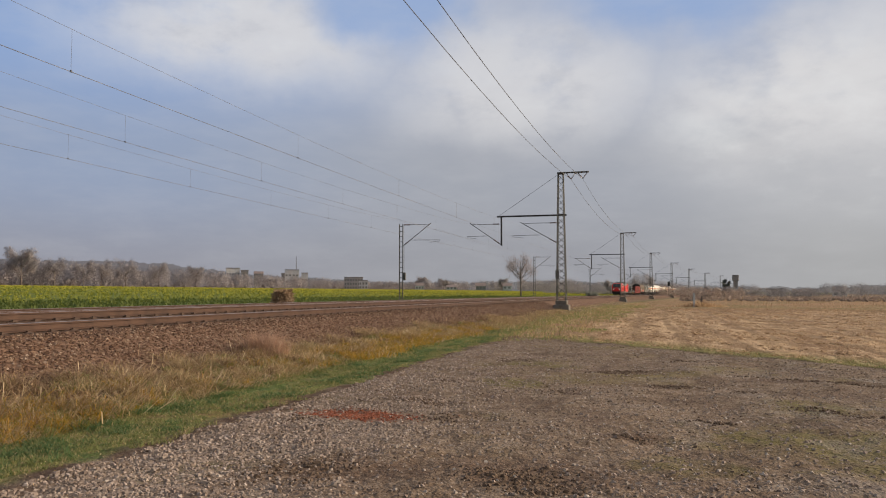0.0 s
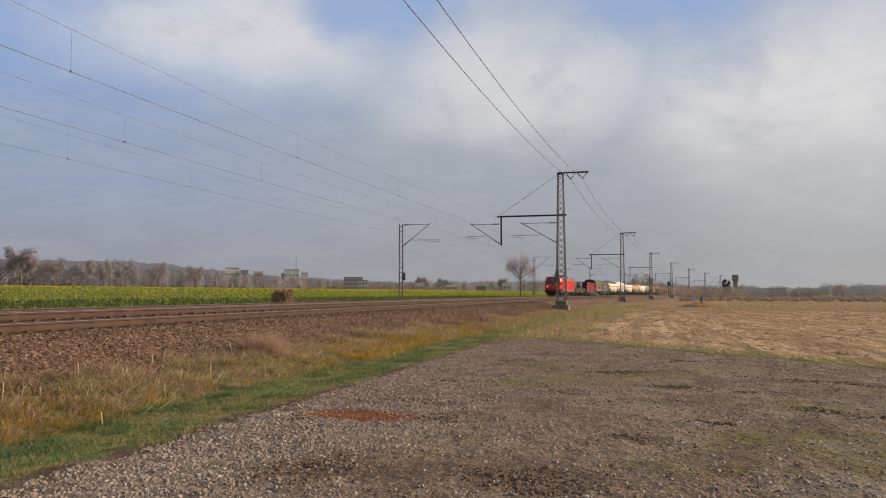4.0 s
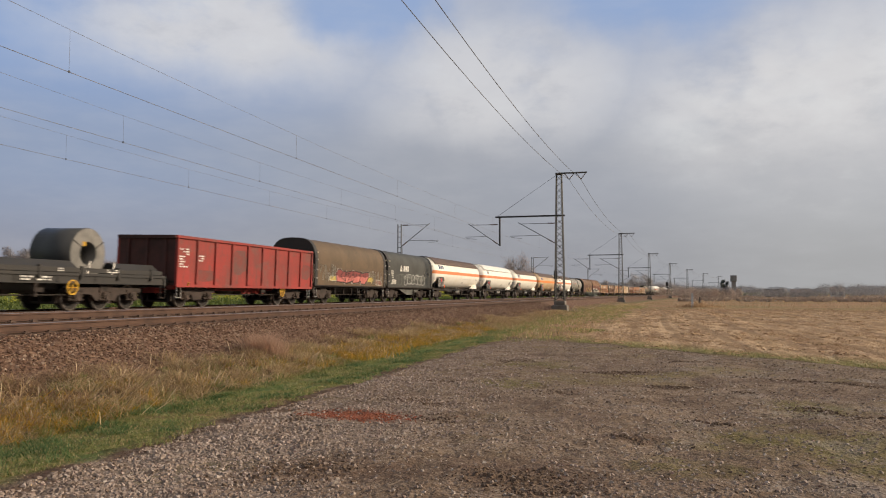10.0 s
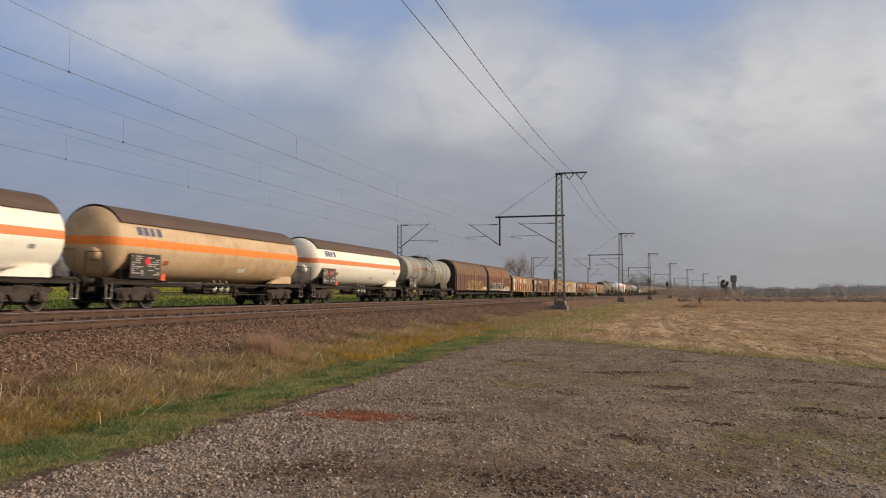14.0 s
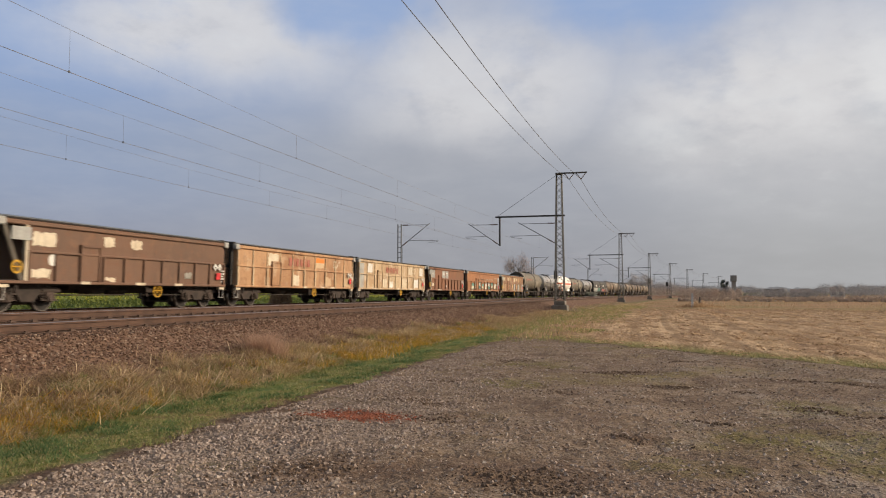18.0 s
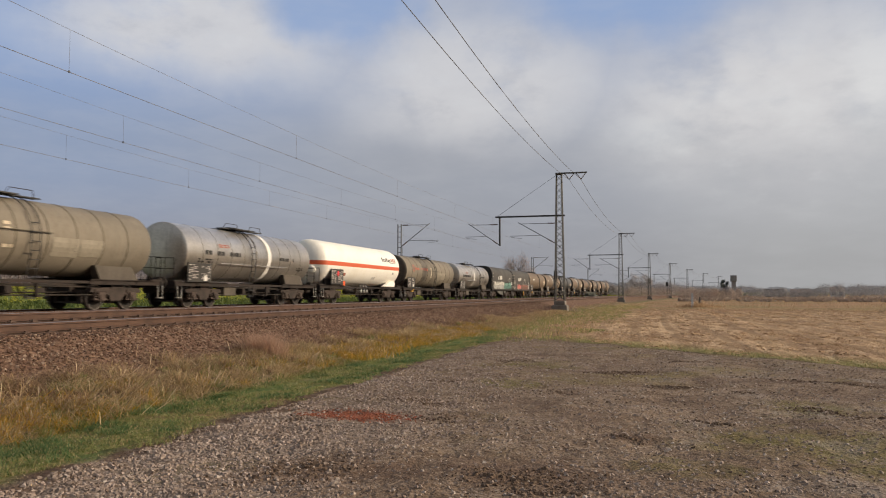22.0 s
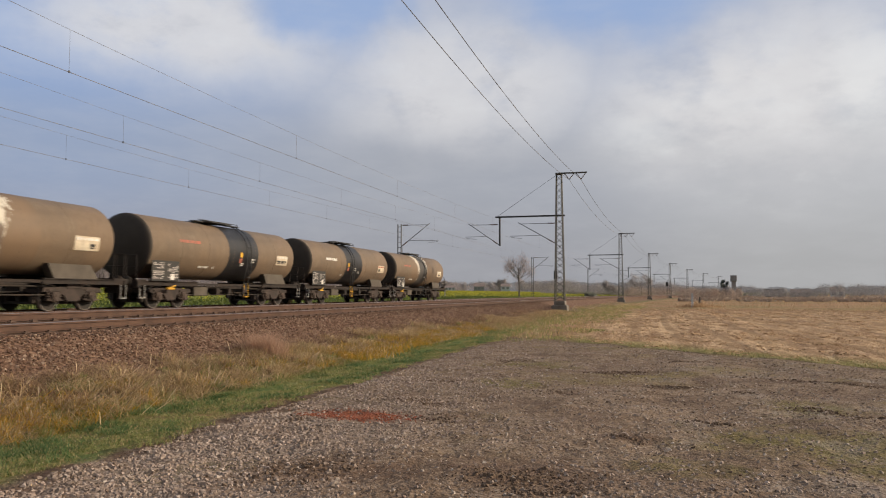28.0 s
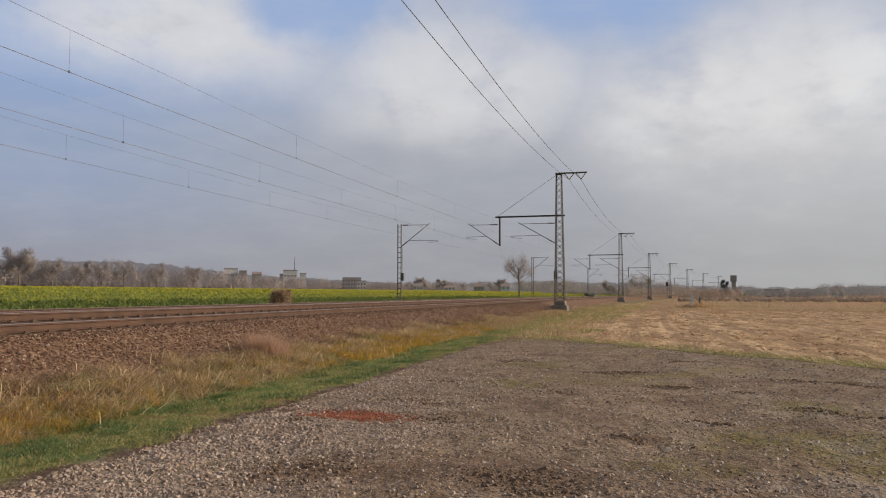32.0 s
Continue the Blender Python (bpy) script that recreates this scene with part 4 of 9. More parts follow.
BOGIE, BOGIE3 = bogie_mesh(1.8), bogie_mesh(3.1, 3)


def wheels(parent, xs, r=0.46, mesh=None, tread=None):
    for x in xs:
        part("axle", AXLE, None, parent, at=Matrix.Translation((x, 0, r)))
        for sy in (-1, 1):
            part("wheel", mesh or WHEEL, None, parent, at=pose(x, sy * 0.72, r, 0, 0, 0 if sy < 0 else 180))
            if r < 0.5:
                part("tyre", TREAD, None, parent, "bright worn wheel rim", pose(x, sy * 0.72, r, 0, 0, 0 if sy < 0 else 180))


def bogie(parent, x, axles=2):
    b = part("bogie", BOGIE if axles == 2 else BOGIE3, None, parent, "grimy brown bogie", Matrix.Translation((x, 0, 0)))
    xs = (-0.9, 0.9) if axles == 2 else (-1.55, 0, 1.55)
    wheels(b, xs)
    for q in xs:
        for sy in (-1, 1):
            part("axle_box", AXLE_BOX, None, b, at=pose(q, sy * 1.06, 0.46, 0, 0, 0 if sy < 0 else 180))
            for o in (-0.27, 0.27):
                part("spring", SPRING, None, b, at=Matrix.Translation((q + o, sy * 1.04, 0.5)))
    return b


BUFFER = Geo().tube([(0, 0, 0), (0.38, 0, 0)], 0.11, 10).tube([(0.3, 0, 0), (0.58, 0, 0)], 0.08, 10).tube([(0.57, 0, 0), (0.61, 0, 0)], 0.23, 14).mesh("buffer", M_GEAR)
HOOK = Geo().box(0, 0.45, -0.04, 0.04, -0.08, 0.08).box(0.3, 0.62, -0.06, 0.06, -0.25, -0.02).mesh("coupling", M_GEAR)


def buffers(t, h, z=1.06):
    for e in (-1, 1):
        for sy in (-0.875, 0.875):
            part("buffer", BUFFER, None, t, at=pose(e * h, sy, z, 0, 0, 0 if e > 0 else 180))
        part("coupling", HOOK, None, t, at=pose(e * h, 0, z, 0, 0, 0 if e > 0 else 180))


def handwheel(t, x, z=0.78):
    g = Geo().disc_y(x, z, -1.36, -1.33, 0.27, 18, 0.22)
    for a in (0, 60, 120):
        c, s = math.cos(radians(a)) * 0.24, math.sin(radians(a)) * 0.24
        g.tube([(x - c, -1.345, z - s), (x + c, -1.345, z + s)], 0.02, 4)
    part("brake_wheel", g, M_YELLOW, t, "yellow spoked brake handwheel")


def chassis(t, h, pivot, z0=0.93, z1=1.18, axles=2, mat=None, gear=True, half=1.28, stub=False):
    """Sole bars, headstocks, cross beams, buffers, brake gear and bogies; h: half length over the headstocks."""
    spans = ((-h, -pivot + 1.7), (pivot - 1.7, h)) if stub else ((-h, h),)
    for sy in (-1, 1):
        for xa, xb in spans:
            g = Geo().box(xa, xb, *sorted((sy * half, sy * (half - 0.09))), z0, z1)
            g.box(xa, xb, *sorted((sy * (half + 0.05), sy * (half - 0.09))), z1 - 0.03, z1)
            part("sole_bar", g, mat or M_FRAME, t, "short grimy frame bar under the tank's end" if stub else "grimy brown steel sole bar")
    if stub:
        part("tie_rail", Geo().box(-pivot, pivot, -1.24, -1.14, 0.96, 1.06).tube([(-pivot, -0.35, 0.9), (pivot, -0.35, 0.9)], 0.05, 6), M_FRAME, t)
    for e in (-1, 1):
        part("headstock", Geo().box(*sorted((e * h, e * (h - 0.14))), -half - 0.05, half + 0.05, z0 - 0.1, z1, 0.02), mat or M_FRAME, t)
        g = Geo()
        x = e * (h - 0.25)
        g.box(x - 0.16, x + 0.16, -half - 0.12, -half + 0.02, 0.42, 0.45)
        for q in (-0.15, 0.15):
            g.box(x + q - 0.015, x + q + 0.015, -half - 0.1, -half - 0.07, 0.42, z0)
        part("step", g, M_SILVERLINE if axles == 2 else M_FRAME, t, "worn metal footstep")
    for x in (-pivot - 0.9, -pivot + 0.9, pivot - 0.9, pivot + 0.9) if stub else [-pivot + 2 * pivot * (i + 0.5) / 5 for i in range(5)]:
        part("cross_beam", Geo().box(x - 0.06, x + 0.06, -half, half, z0 + 0.02, z1 - 0.05), mat or M_FRAME, t)
    g = Geo()
    for xa, xb in spans:
        g.box(xa + 0.14, xb - 0.14, -0.3, 0.3, 0.6, z0)
    if not stub:
        g.box(-pivot * 0.55, pivot * 0.55, -0.75, 0.75, 0.72, z0)
    part("centre_sill", g, mat or M_FRAME, t)
    buffers(t, h)
    for x in (-pivot, pivot):
        bogie(t, x, axles)
    if gear:
        part("brake_cylinder", Geo().tube([(-0.2, -0.35, 0.72), (0.75, -0.35, 0.72)], 0.2, 12), M_GEAR, t)
        part("air_tank", Geo().tube([(-1.9, -0.5, 0.74), (-0.7, -0.5, 0.74)], 0.17, 12), M_GEAR, t)
        part("brake_rod", Geo().tube([(-pivot + 1, -0.25, 0.62), (pivot - 1, -0.25, 0.62)], 0.03, 5).tube([(-pivot + 1, -1.0, 0.55), (pivot - 1, -1.0, 0.55)], 0.025, 5), M_GEAR, t)
        part("brake_lever", Geo().box(0.9, 1.0, -1.33, -1.25, 0.5, 0.95).box(0.85, 1.25, -1.36, -1.32, 0.66, 0.8), M_FRAME, t)


def bars(t, x0, x1, z0, z1, y, rows, mat=None, name="lettering", seed=1, fill=0.8):
    """Rows of small plain bars in the place of writing."""
    rnd = random.Random(seed)
    g = Geo()
    dz = (z1 - z0) / rows
    for r in range(rows):
        x = x0
        while x < x1 - 0.04:
            w = min(rnd.uniform(0.05, 0.32), x1 - x)
            if rnd.random() < fill:
                g.box(x, x + w, y - 0.004, y + 0.001, z0 + dz * (r + 0.22), z0 + dz * (r + 0.8))
            x += w + rnd.uniform(0.03, 0.09)
    if g.f:
        part(name, g, mat or M_WHITE, t)


def plate(t, x0, x1, z0, z1, y, mat, name="plate", label="", d=0.012):
    return part(name, Geo().box(x0, x1, y - d, y, z0, z1), mat, t, label)


def diamond(t, x, z, r, y, mat=None):
    part("hazard_diamond", Geo().extrude([(x - r, z), (x, z + r), (x + r, z), (x, z - r)], y - 0.012, y), mat or M_WHITE, t, "white hazard diamond")
    part("hazard_mark", Geo().extrude([(x - r * 0.3, z - r * 0.25), (x, z + r * 0.4), (x + r * 0.3, z - r * 0.25)], y - 0.016, y - 0.012), M_BLACK, t)


def graffiti(t, x0, x1, z0, z1, y, count, fill, line, seed, name="graffiti", halo=None, tone=None):
    """Fat angular overlapping shapes with outlines, counters and spikes; no real writing."""
    rnd = random.Random(seed)
    gf, gl, gh, gt = Geo(), Geo(), Geo(), Geo()
    w = (x1 - x0) / count
    lw = min(0.032, (z1 - z0) * 0.035)
    for i in range(count):
        cx, cz = x0 + w * (i + 0.5), (z0 + z1) / 2 + rnd.uniform(-0.03, 0.03)
        rx, rz = w * rnd.uniform(0.56, 0.7), (z1 - z0) / 2 * rnd.uniform(0.84, 1.0)
        slant = rnd.uniform(-0.25, 0.35) * rz
        ang = sorted(rnd.uniform(-0.12, 0.12) + 2 * math.pi * (j + 0.5) / 14 for j in range(14))
        pts = []
        for a in ang:
            c, s = math.cos(a), math.sin(a)
            k = rnd.choice((0.74, 0.9, 1.0, 1.02))
            pts.append((cx + rx * k * math.copysign(abs(c) ** 0.55, c) + slant * s, cz + rz * k * math.copysign(abs(s) ** 0.55, s)))
        m = len(pts)
        yy = y - 0.004 - 0.0012 * (i % 3)
        fan = [(j, (j + 1) % m, m) for j in range(m)]
        gf.add([(px, yy, pz) for px, pz in pts] + [(cx, yy, cz)], fan)
        gh.add([(cx + (px - cx) * 1.13, y - 0.0015 - 0.0004 * (i % 2), cz + (pz - cz) * 1.1) for px, pz in pts] + [(cx, y - 0.0015 - 0.0004 * (i % 2), cz)], fan)
        low = [(cx + (px - cx) * 0.86, cz + min((pz - cz) * 0.86, rnd.uniform(-0.08, 0.1))) for px, pz in pts]
        gt.add([(px, yy - 0.0018, pz) for px, pz in low] + [(cx, yy - 0.0018, cz - rz * 0.35)], fan)

        def stroke(ax, az, bx, bz, wd):
            d = Vector((bx - ax, bz - az))
            if d.length > 1e-4:
                nrm = Vector((-d.y, d.x)).normalized() * wd
                gl.add([(ax - nrm.x, yy - 0.004, az - nrm.y), (bx - nrm.x, yy - 0.004, bz - nrm.y), (bx + nrm.x, yy - 0.004, bz + nrm.y), (ax + nrm.x, yy - 0.004, az + nrm.y)], [(0, 1, 2, 3)])
        for j in range(m):
            stroke(*pts[j], *pts[(j + 1) % m], lw)
        # counters, inner folds and a drop shadow
        hx, hz, hr = cx + rnd.uniform(-0.2, 0.25) * rx, cz + rnd.uniform(-0.1, 0.45) * rz, rnd.uniform(0.12, 0.2) * min(rx, rz)
        gl.add([(hx + hr * 0.8 * math.cos(j * 0.9), yy - 0.004, hz + hr * 1.5 * math.sin(j * 0.9)) for j in range(7)], [tuple(range(7))])
        for q in range(3):
            a, b = rnd.choice(pts), rnd.choice(pts)
            f = rnd.uniform(0.25, 0.6)
            stroke(a[0], a[1], a[0] + (b[0] - a[0]) * f, a[1] + (b[1] - a[1]) * f, lw * 0.8)
    if halo:
        part(name + "_halo", gh, halo, t)
    if fill:
        part(name + "_fill", gf, fill, t)
    if fill and tone:
        part(name + "_tone", gt, tone, t)
    part(name + "_outline", gl, line, t)


def scribble(t, x0, x1, z0, z1, y, count, mat, seed, name="tag"):
    """Thin sprayed loops and zigzags, no real writing."""
    rnd = random.Random(seed)
    g = Geo()
    for i in range(count):
        x = x0 + (x1 - x0) * i / count
        w = (x1 - x0) / count
        p = [(x + w * rnd.uniform(-0.1, 1.1), y - 0.008, rnd.uniform(z0, z1)) for _ in range(rnd.choice((4, 5, 6)))]
        g.tube(p, 0.012, 4)
    part(name, g, mat, t, "thin sprayed scribble")


def ragged(t, x0, x1, z0, z1, y, mat, seed, name="paint_patch", label=""):
    """A brushed-on patch of paint with an uneven outline."""
    rnd = random.Random(seed)
    pts = []
    for (ax, az), (bx, bz) in (((x0, z0), (x1, z0)), ((x1, z0), (x1, z1)), ((x1, z1), (x0, z1)), ((x0, z1), (x0, z0))):
        for q in range(7):
            f = q / 7
            pts.append((ax + (bx - ax) * f + rnd.uniform(-0.05, 0.05), az + (bz - az) * f + rnd.uniform(-0.045, 0.045)))
    part(name, Geo().extrude(pts, y - 0.003, y), mat, t, label)


MOVERS = []


def wagon(name, label, category, a, b, group=""):
    t = thing(name, label, category, group)
    MOVERS.append((t, (a + b) / 2))
    return t, (b - a) / 2


# ---- electric locomotive ----
def pantograph(t, x, raised):
    p = part("pantograph", Geo().box(x - 0.55, x + 0.55, -0.5, -0.42, 3.86, 3.92).box(x - 0.55, x + 0.55, 0.42, 0.5, 3.86, 3.92).box(x - 0.6, x - 0.5, -0.55, 0.55, 3.86, 3.94).box(x + 0.5, x + 0.6, -0.55, 0.55, 3.86, 3.94), M_BLACK, t, "half-scissor pantograph, raised to the wire" if raised else "folded pantograph")
    g = Geo()
    for sx in (-0.5, 0.5):
        for sy in (-0.46, 0.46):
            g = Geo()
            insulator(g, (x + sx, sy, 3.56), (x + sx, sy, 3.87), 0.07)
            part("insulator", g, MAT_INSULATOR, p)
    if raised:
        knee, top = (x - 1.45, 4.62), (x + 0.3, 5.37)
        base = (x + 0.45, 3.93)
    else:
        knee, top = (x - 1.45, 4.02), (x + 0.25, 4.08)
        base = (x + 0.45, 3.95)
    part("lower_arm", Geo().tube([(base[0], 0, base[1]), (knee[0], 0, knee[1])], 0.05, 8, 0.035), MAT_DARKSTEEL, p)
    part("thrust_rod", Geo().tube([(x - 0.35, 0.12, 3.93), (knee[0] + 0.1, 0.12, knee[1] - 0.12)], 0.015, 5), MAT_DARKSTEEL, p)
    g = Geo()
    for sy in (-0.35, 0.35):
        g.tube([(knee[0], sy * 0.35, knee[1]), (top[0], sy * 1.3, top[1])], 0.022, 6)
    g.tube([(knee[0], -0.2, knee[1]), (knee[0], 0.2, knee[1])], 0.035, 6)
    part("upper_arm", g, MAT_DARKSTEEL, p)
    g = Geo()
    for sx in (-0.2, 0.2):
        g.tube([(top[0] + sx, -0.97, top[1] - 0.16), (top[0] + sx, -0.75, top[1] + 0.03), (top[0] + sx, -0.55, top[1] + 0.1), (top[0] + sx, 0.55, top[1] + 0.1), (top[0] + sx, 0.75, top[1] + 0.03), (top[0] + sx, 0.97, top[1] - 0.16)], 0.022, 6)
    g.tube([(top[0] - 0.2, -0.5, top[1] + 0.03), (top[0] + 0.2, -0.5, top[1] + 0.03)], 0.02, 5).tube([(top[0] - 0.2, 0.5, top[1] + 0.03), (top[0] + 0.2, 0.5, top[1] + 0.03)], 0.02, 5)
    part("collector_head", g, MAT_DARKSTEEL, p)


def loco_bogie(t, x):
    g = Geo()
    for sy in (-1, 1):
        g.extrude([(-2.1, 0.62), (-2.0, 0.86), (-0.7, 0.92), (-0.5, 0.70), (0.5, 0.70), (0.7, 0.92), (2.0, 0.86), (2.1, 0.62), (1.8, 0.5), (0.6, 0.52), (-0.6, 0.52), (-1.8, 0.5)], *sorted((sy * 0.95, sy * 1.1)))
        for q in (-1.28, 1.28):
            g.box(q - 0.2, q + 0.2, *sorted((sy * 0.96, sy * 1.2)), 0.42, 0.84, 0.04)
            for r in (-0.32, 0.32):
                g.tube([(q + r, sy * 1.04, 0.6), (q + r, sy * 1.04, 0.92)], 0.1, 8)
            g.tube([(q + 0.2, sy * 1.16, 0.6), (q * 0.4, sy * 1.16, 0.62)], 0.04, 6)
        g.tube([(-0.3, sy * 1.05, 0.68), (-0.3, sy * 1.05, 1.0)], 0.14, 10).tube([(0.3, sy * 1.05, 0.68), (0.3, sy * 1.05, 1.0)], 0.14, 10)
    g.box(-0.5, 0.5, -0.95, 0.95, 0.45, 0.8).box(-2.0, 2.0, -0.6, 0.6, 0.24, 0.7)
    b = part("bogie", g, M_GEAR, t, "grey-brown locomotive bogie", Matrix.Translation((x, 0, 0)))
    wheels(b, (-1.28, 1.28), 0.61, WHEEL_BIG, TREAD_BIG)
    for q in (-1.28, 1.28):
        part("tread", TREAD_BIG, None, b, at=Matrix.Translation((q, -0.72, 0.61)))


def locomotive(a, b):
    t, h = wagon("electric_locomotive", "bright red electric freight locomotive with grey roof and frame", "locomotive", a, b)
    # body shell between the cabs, ribbed side
    side = [(-1.47, 1.24), (-1.47, 2.98), (-1.36, 3.12), (1.36, 3.12), (1.47, 2.98), (1.47, 1.24)]
    part("body", Geo().prism(side, -h + 2.85, h - 2.85), M_RED, t)
    for sgn in (-1, 1):
        cab = Geo()
        secs = [(h - 2.9, 1.47, 3.2, 1.36, 3.5, 1.24), (h - 1.5, 1.47, 3.18, 1.33, 3.6, 1.24), (h - 0.9, 1.46, 3.0, 1.2, 3.54, 1.24), (h - 0.52, 1.43, 2.6, 1.2, 3.0, 1.22),
                (h - 0.24, 1.38, 2.0, 1.22, 2.33, 1.2), (h - 0.02, 1.28, 1.55, 1.2, 1.72, 1.2)]
        vs = []
        for x, y, z1, yt, zt, z0 in secs:
            vs += [(sgn * x, -y, z0), (sgn * x, -y, z1), (sgn * x, -yt, zt), (sgn * x, -yt * 0.5, zt + 0.05), (sgn * x, yt * 0.5, zt + 0.05), (sgn * x, yt, zt), (sgn * x, y, z1), (sgn * x, y, z0)]
        fs = [(i * 8 + j, i * 8 + (j + 1) % 8, (i + 1) * 8 + (j + 1) % 8, (i + 1) * 8 + j) for i in range(5) for j in range(8)]
        fs += [tuple(range(8)), tuple(range(40, 48))]
        cb = part("cab", cab.add(vs, fs, False), M_RED, t, "red driver's cab with a sloping front")

        def fx(z):
            pts = [(1.2, h - 0.02), (1.72, h - 0.02), (2.35, h - 0.24), (3.02, h - 0.52), (3.56, h - 0.88), (3.7, h - 1.0)]
            for (za, xa), (zb, xb) in zip(pts, pts[1:]):
                if z <= zb:
                    return xa + (xb - xa) * (z - za) / (zb - za)
            return pts[-1][1]

        def front(y0, y1, z0, z1, mat, nm, off=0.03, lab=""):
            vs = []
            for d in (-0.03, off):
                for y, z in ((y0, z0), (y1, z0), (y1 * 0.96, z1), (y0 * 0.96, z1)):
                    vs.append((sgn * (fx(z) + d), y, z + d * 0.4))
            part(nm, Geo().add(vs, [(0, 1, 2, 3), (4, 5, 6, 7), (0, 1, 5, 4), (1, 2, 6, 5), (2, 3, 7, 6), (3, 0, 4, 7)]), mat, cb, lab)
        front(-1.13, 1.13, 2.52, 3.44, M_BLACK, "windscreen_frame", 0.07)
        front(-1.06, -0.02, 2.62, 3.36, M_GLASS, "windscreen", 0.09)
        front(0.02, 1.06, 2.62, 3.36, M_GLASS, "windscreen", 0.09)
        front(-1.18, 1.18, 2.36, 2.53, M_BLACK, "lamp_strip", 0.06)
        part("wiper", Geo().tube([(sgn * (fx(2.62) + 0.12), -0.2, 2.6), (sgn * (fx(3.2) + 0.12), 0.1, 3.22)], 0.014, 5), M_SILVERLINE, cb)
        for y in (-0.3, 0, 0.3):
            part("top_lamp", Geo().lathe([(0, 0.001), (0, 0.075), (0.03, 0.06), (0.035, 0.001)], 0, 0, 12), M_LENS, cb, at=pose(sgn * (fx(2.45) + 0.065), y, 2.45, 0, 0, 0 if sgn > 0 else 180))
        front(-0.92, -0.45, 1.98, 2.2, M_GREYPATCH, "marker_panel", 0.03)
        front(0.45, 0.92, 1.98, 2.2, M_GREYPATCH, "marker_panel", 0.03)
        front(-0.35, 0.35, 1.98, 2.26, M_SIGNRED, "emblem_panel", 0.02)
        for y in (-0.93, 0.93):
            part("headlight_pod", Geo().box(sgn * (fx(1.75) - 0.02) - 0.07, sgn * (fx(1.75) - 0.02) + 0.07, y - 0.17, y + 0.17, 1.58, 1.93, 0.03), M_BLACK, cb)
            part("headlight", Geo().lathe([(0, 0.001), (0, 0.066), (0.04, 0.055), (0.05, 0.001)], 0, 0, 14), M_LAMP if sgn < 0 else M_LENS, cb, "round lit headlight" if sgn < 0 else "round headlight", pose(sgn * (fx(1.75) + 0.05), y, 1.74, 0, 0, 0 if sgn > 0 else 180))
        for sy in (-1, 1):
            x0, x1 = sorted((sgn * (h - 1.45), sgn * (h - 0.95)))
            part("side_window", Geo().extrude([(x0, 2.45), (x1, 2.45), (x1 - (0.1 if sgn > 0 else 0), 3.05), (x0 + (0.1 if sgn < 0 else 0), 3.05)], *sorted((sy * 1.462, sy * 1.482))), M_SIDEGLASS, cb, "pale side window with a rubber rim")
            part("window_rim", Geo().extrude([(x0 - 0.04, 2.41), (x1 + 0.04, 2.41), (x1 + 0.04 - (0.1 if sgn > 0 else 0), 3.09), (x0 - 0.04 + (0.1 if sgn < 0 else 0), 3.09)], *sorted((sy * 1.462, sy * 1.474))), M_BLACK, cb)
            x0, x1 = sorted((sgn * (h - 2.72), sgn * (h - 1.85)))
            d = part("door", Geo().box(x0, x1, *sorted((sy * 1.47, sy * 1.486)), 1.26, 3.15), M_RED, cb)
            for x in (x0 - 0.06, x1 + 0.06):
                part("handrail", Geo().tube([(x, sy * 1.52, 1.3), (x, sy * 1.52, 3.1)], 0.022, 6), M_SILVERLINE, cb, "bare metal handrail")
            part("door_handle", Geo().box(x0 + 0.1, x0 + 0.35, *sorted((sy * 1.486, sy * 1.52)), 2.15, 2.2), M_SILVERLINE, d)
            g = Geo()
            for z in (0.5, 0.8):
                g.box(x0 + 0.1, x1 - 0.1, *sorted((sy * 1.28, sy * 1.46)), z, z + 0.03)
            part("step", g, M_SILVERLINE, t, "bare metal footsteps")
            part("step_recess", Geo().box(x0 + 0.1, x1 - 0.1, *sorted((sy * 1.44, sy * 1.478)), 1.0, 1.16), M_BLACK, t)
        part("snow_plough", Geo().extrude([(sgn * (h + 0.0), 0.25), (sgn * (h - 0.3), 0.6), (sgn * (h - 0.6), 0.6), (sgn * (h - 0.55), 0.25)], -1.1, 1.1), M_BLACK, t)
        part("buffer_beam", Geo().box(*sorted((sgn * (h + 0.02), sgn * (h - 0.5))), -1.36, 1.36, 0.62, 1.22, 0.03), M_BLACK, t)
        for y in (-1.0, 1.0):
            part("mirror_camera", Geo().box(sgn * (h - 1.3) - 0.06, sgn * (h - 1.3) + 0.06, y * 0.6 - 0.05, y * 0.6 + 0.05, 3.56, 3.68), M_BLACK, cb)
    g = Geo()
    n = 16
    for sy in (-1, 1):
        for i in range(n):
            x = -h + 3.3 + (2 * h - 6.6) * i / (n - 1)
            part("side_rib", Geo().extrude([(x - 0.05, 1.35), (x + 0.05, 1.35), (x + 0.02, 1.4), (x + 0.02, 2.86), (x - 0.02, 2.86), (x - 0.05, 1.4)], *sorted((sy * 1.469, sy * 1.484))), M_RED, t)
        part("side_cornice", Geo().box(-h + 3.0, h - 3.0, *sorted((sy * 1.46, sy * 1.495)), 2.94, 2.99), M_RED, t)
    part("roof", Geo().prism([(-1.44, 3.0), (-1.36, 3.22), (-1.18, 3.46), (-0.9, 3.6), (0.9, 3.6), (1.18, 3.46), (1.36, 3.22), (1.44, 3.0)], -h + 2.8, h - 2.3), M_ROOFGREY, t, "grey roof hood")
    for x in (-3.6, -1.2, 1.2, 3.8):
        part("roof_hatch", Geo().box(x - 0.9, x + 0.9, -0.95, 0.95, 3.59, 3.64, 0.02), M_ROOFGREY, t)
    g = Geo()
    for i in range(9):
        x = -2.6 + i * 0.35
        insulator(g, (x, -0.4 + 0.1 * (i % 3), 3.7), (x + 0.25, -0.4 + 0.1 * (i % 3), 3.9), 0.05)
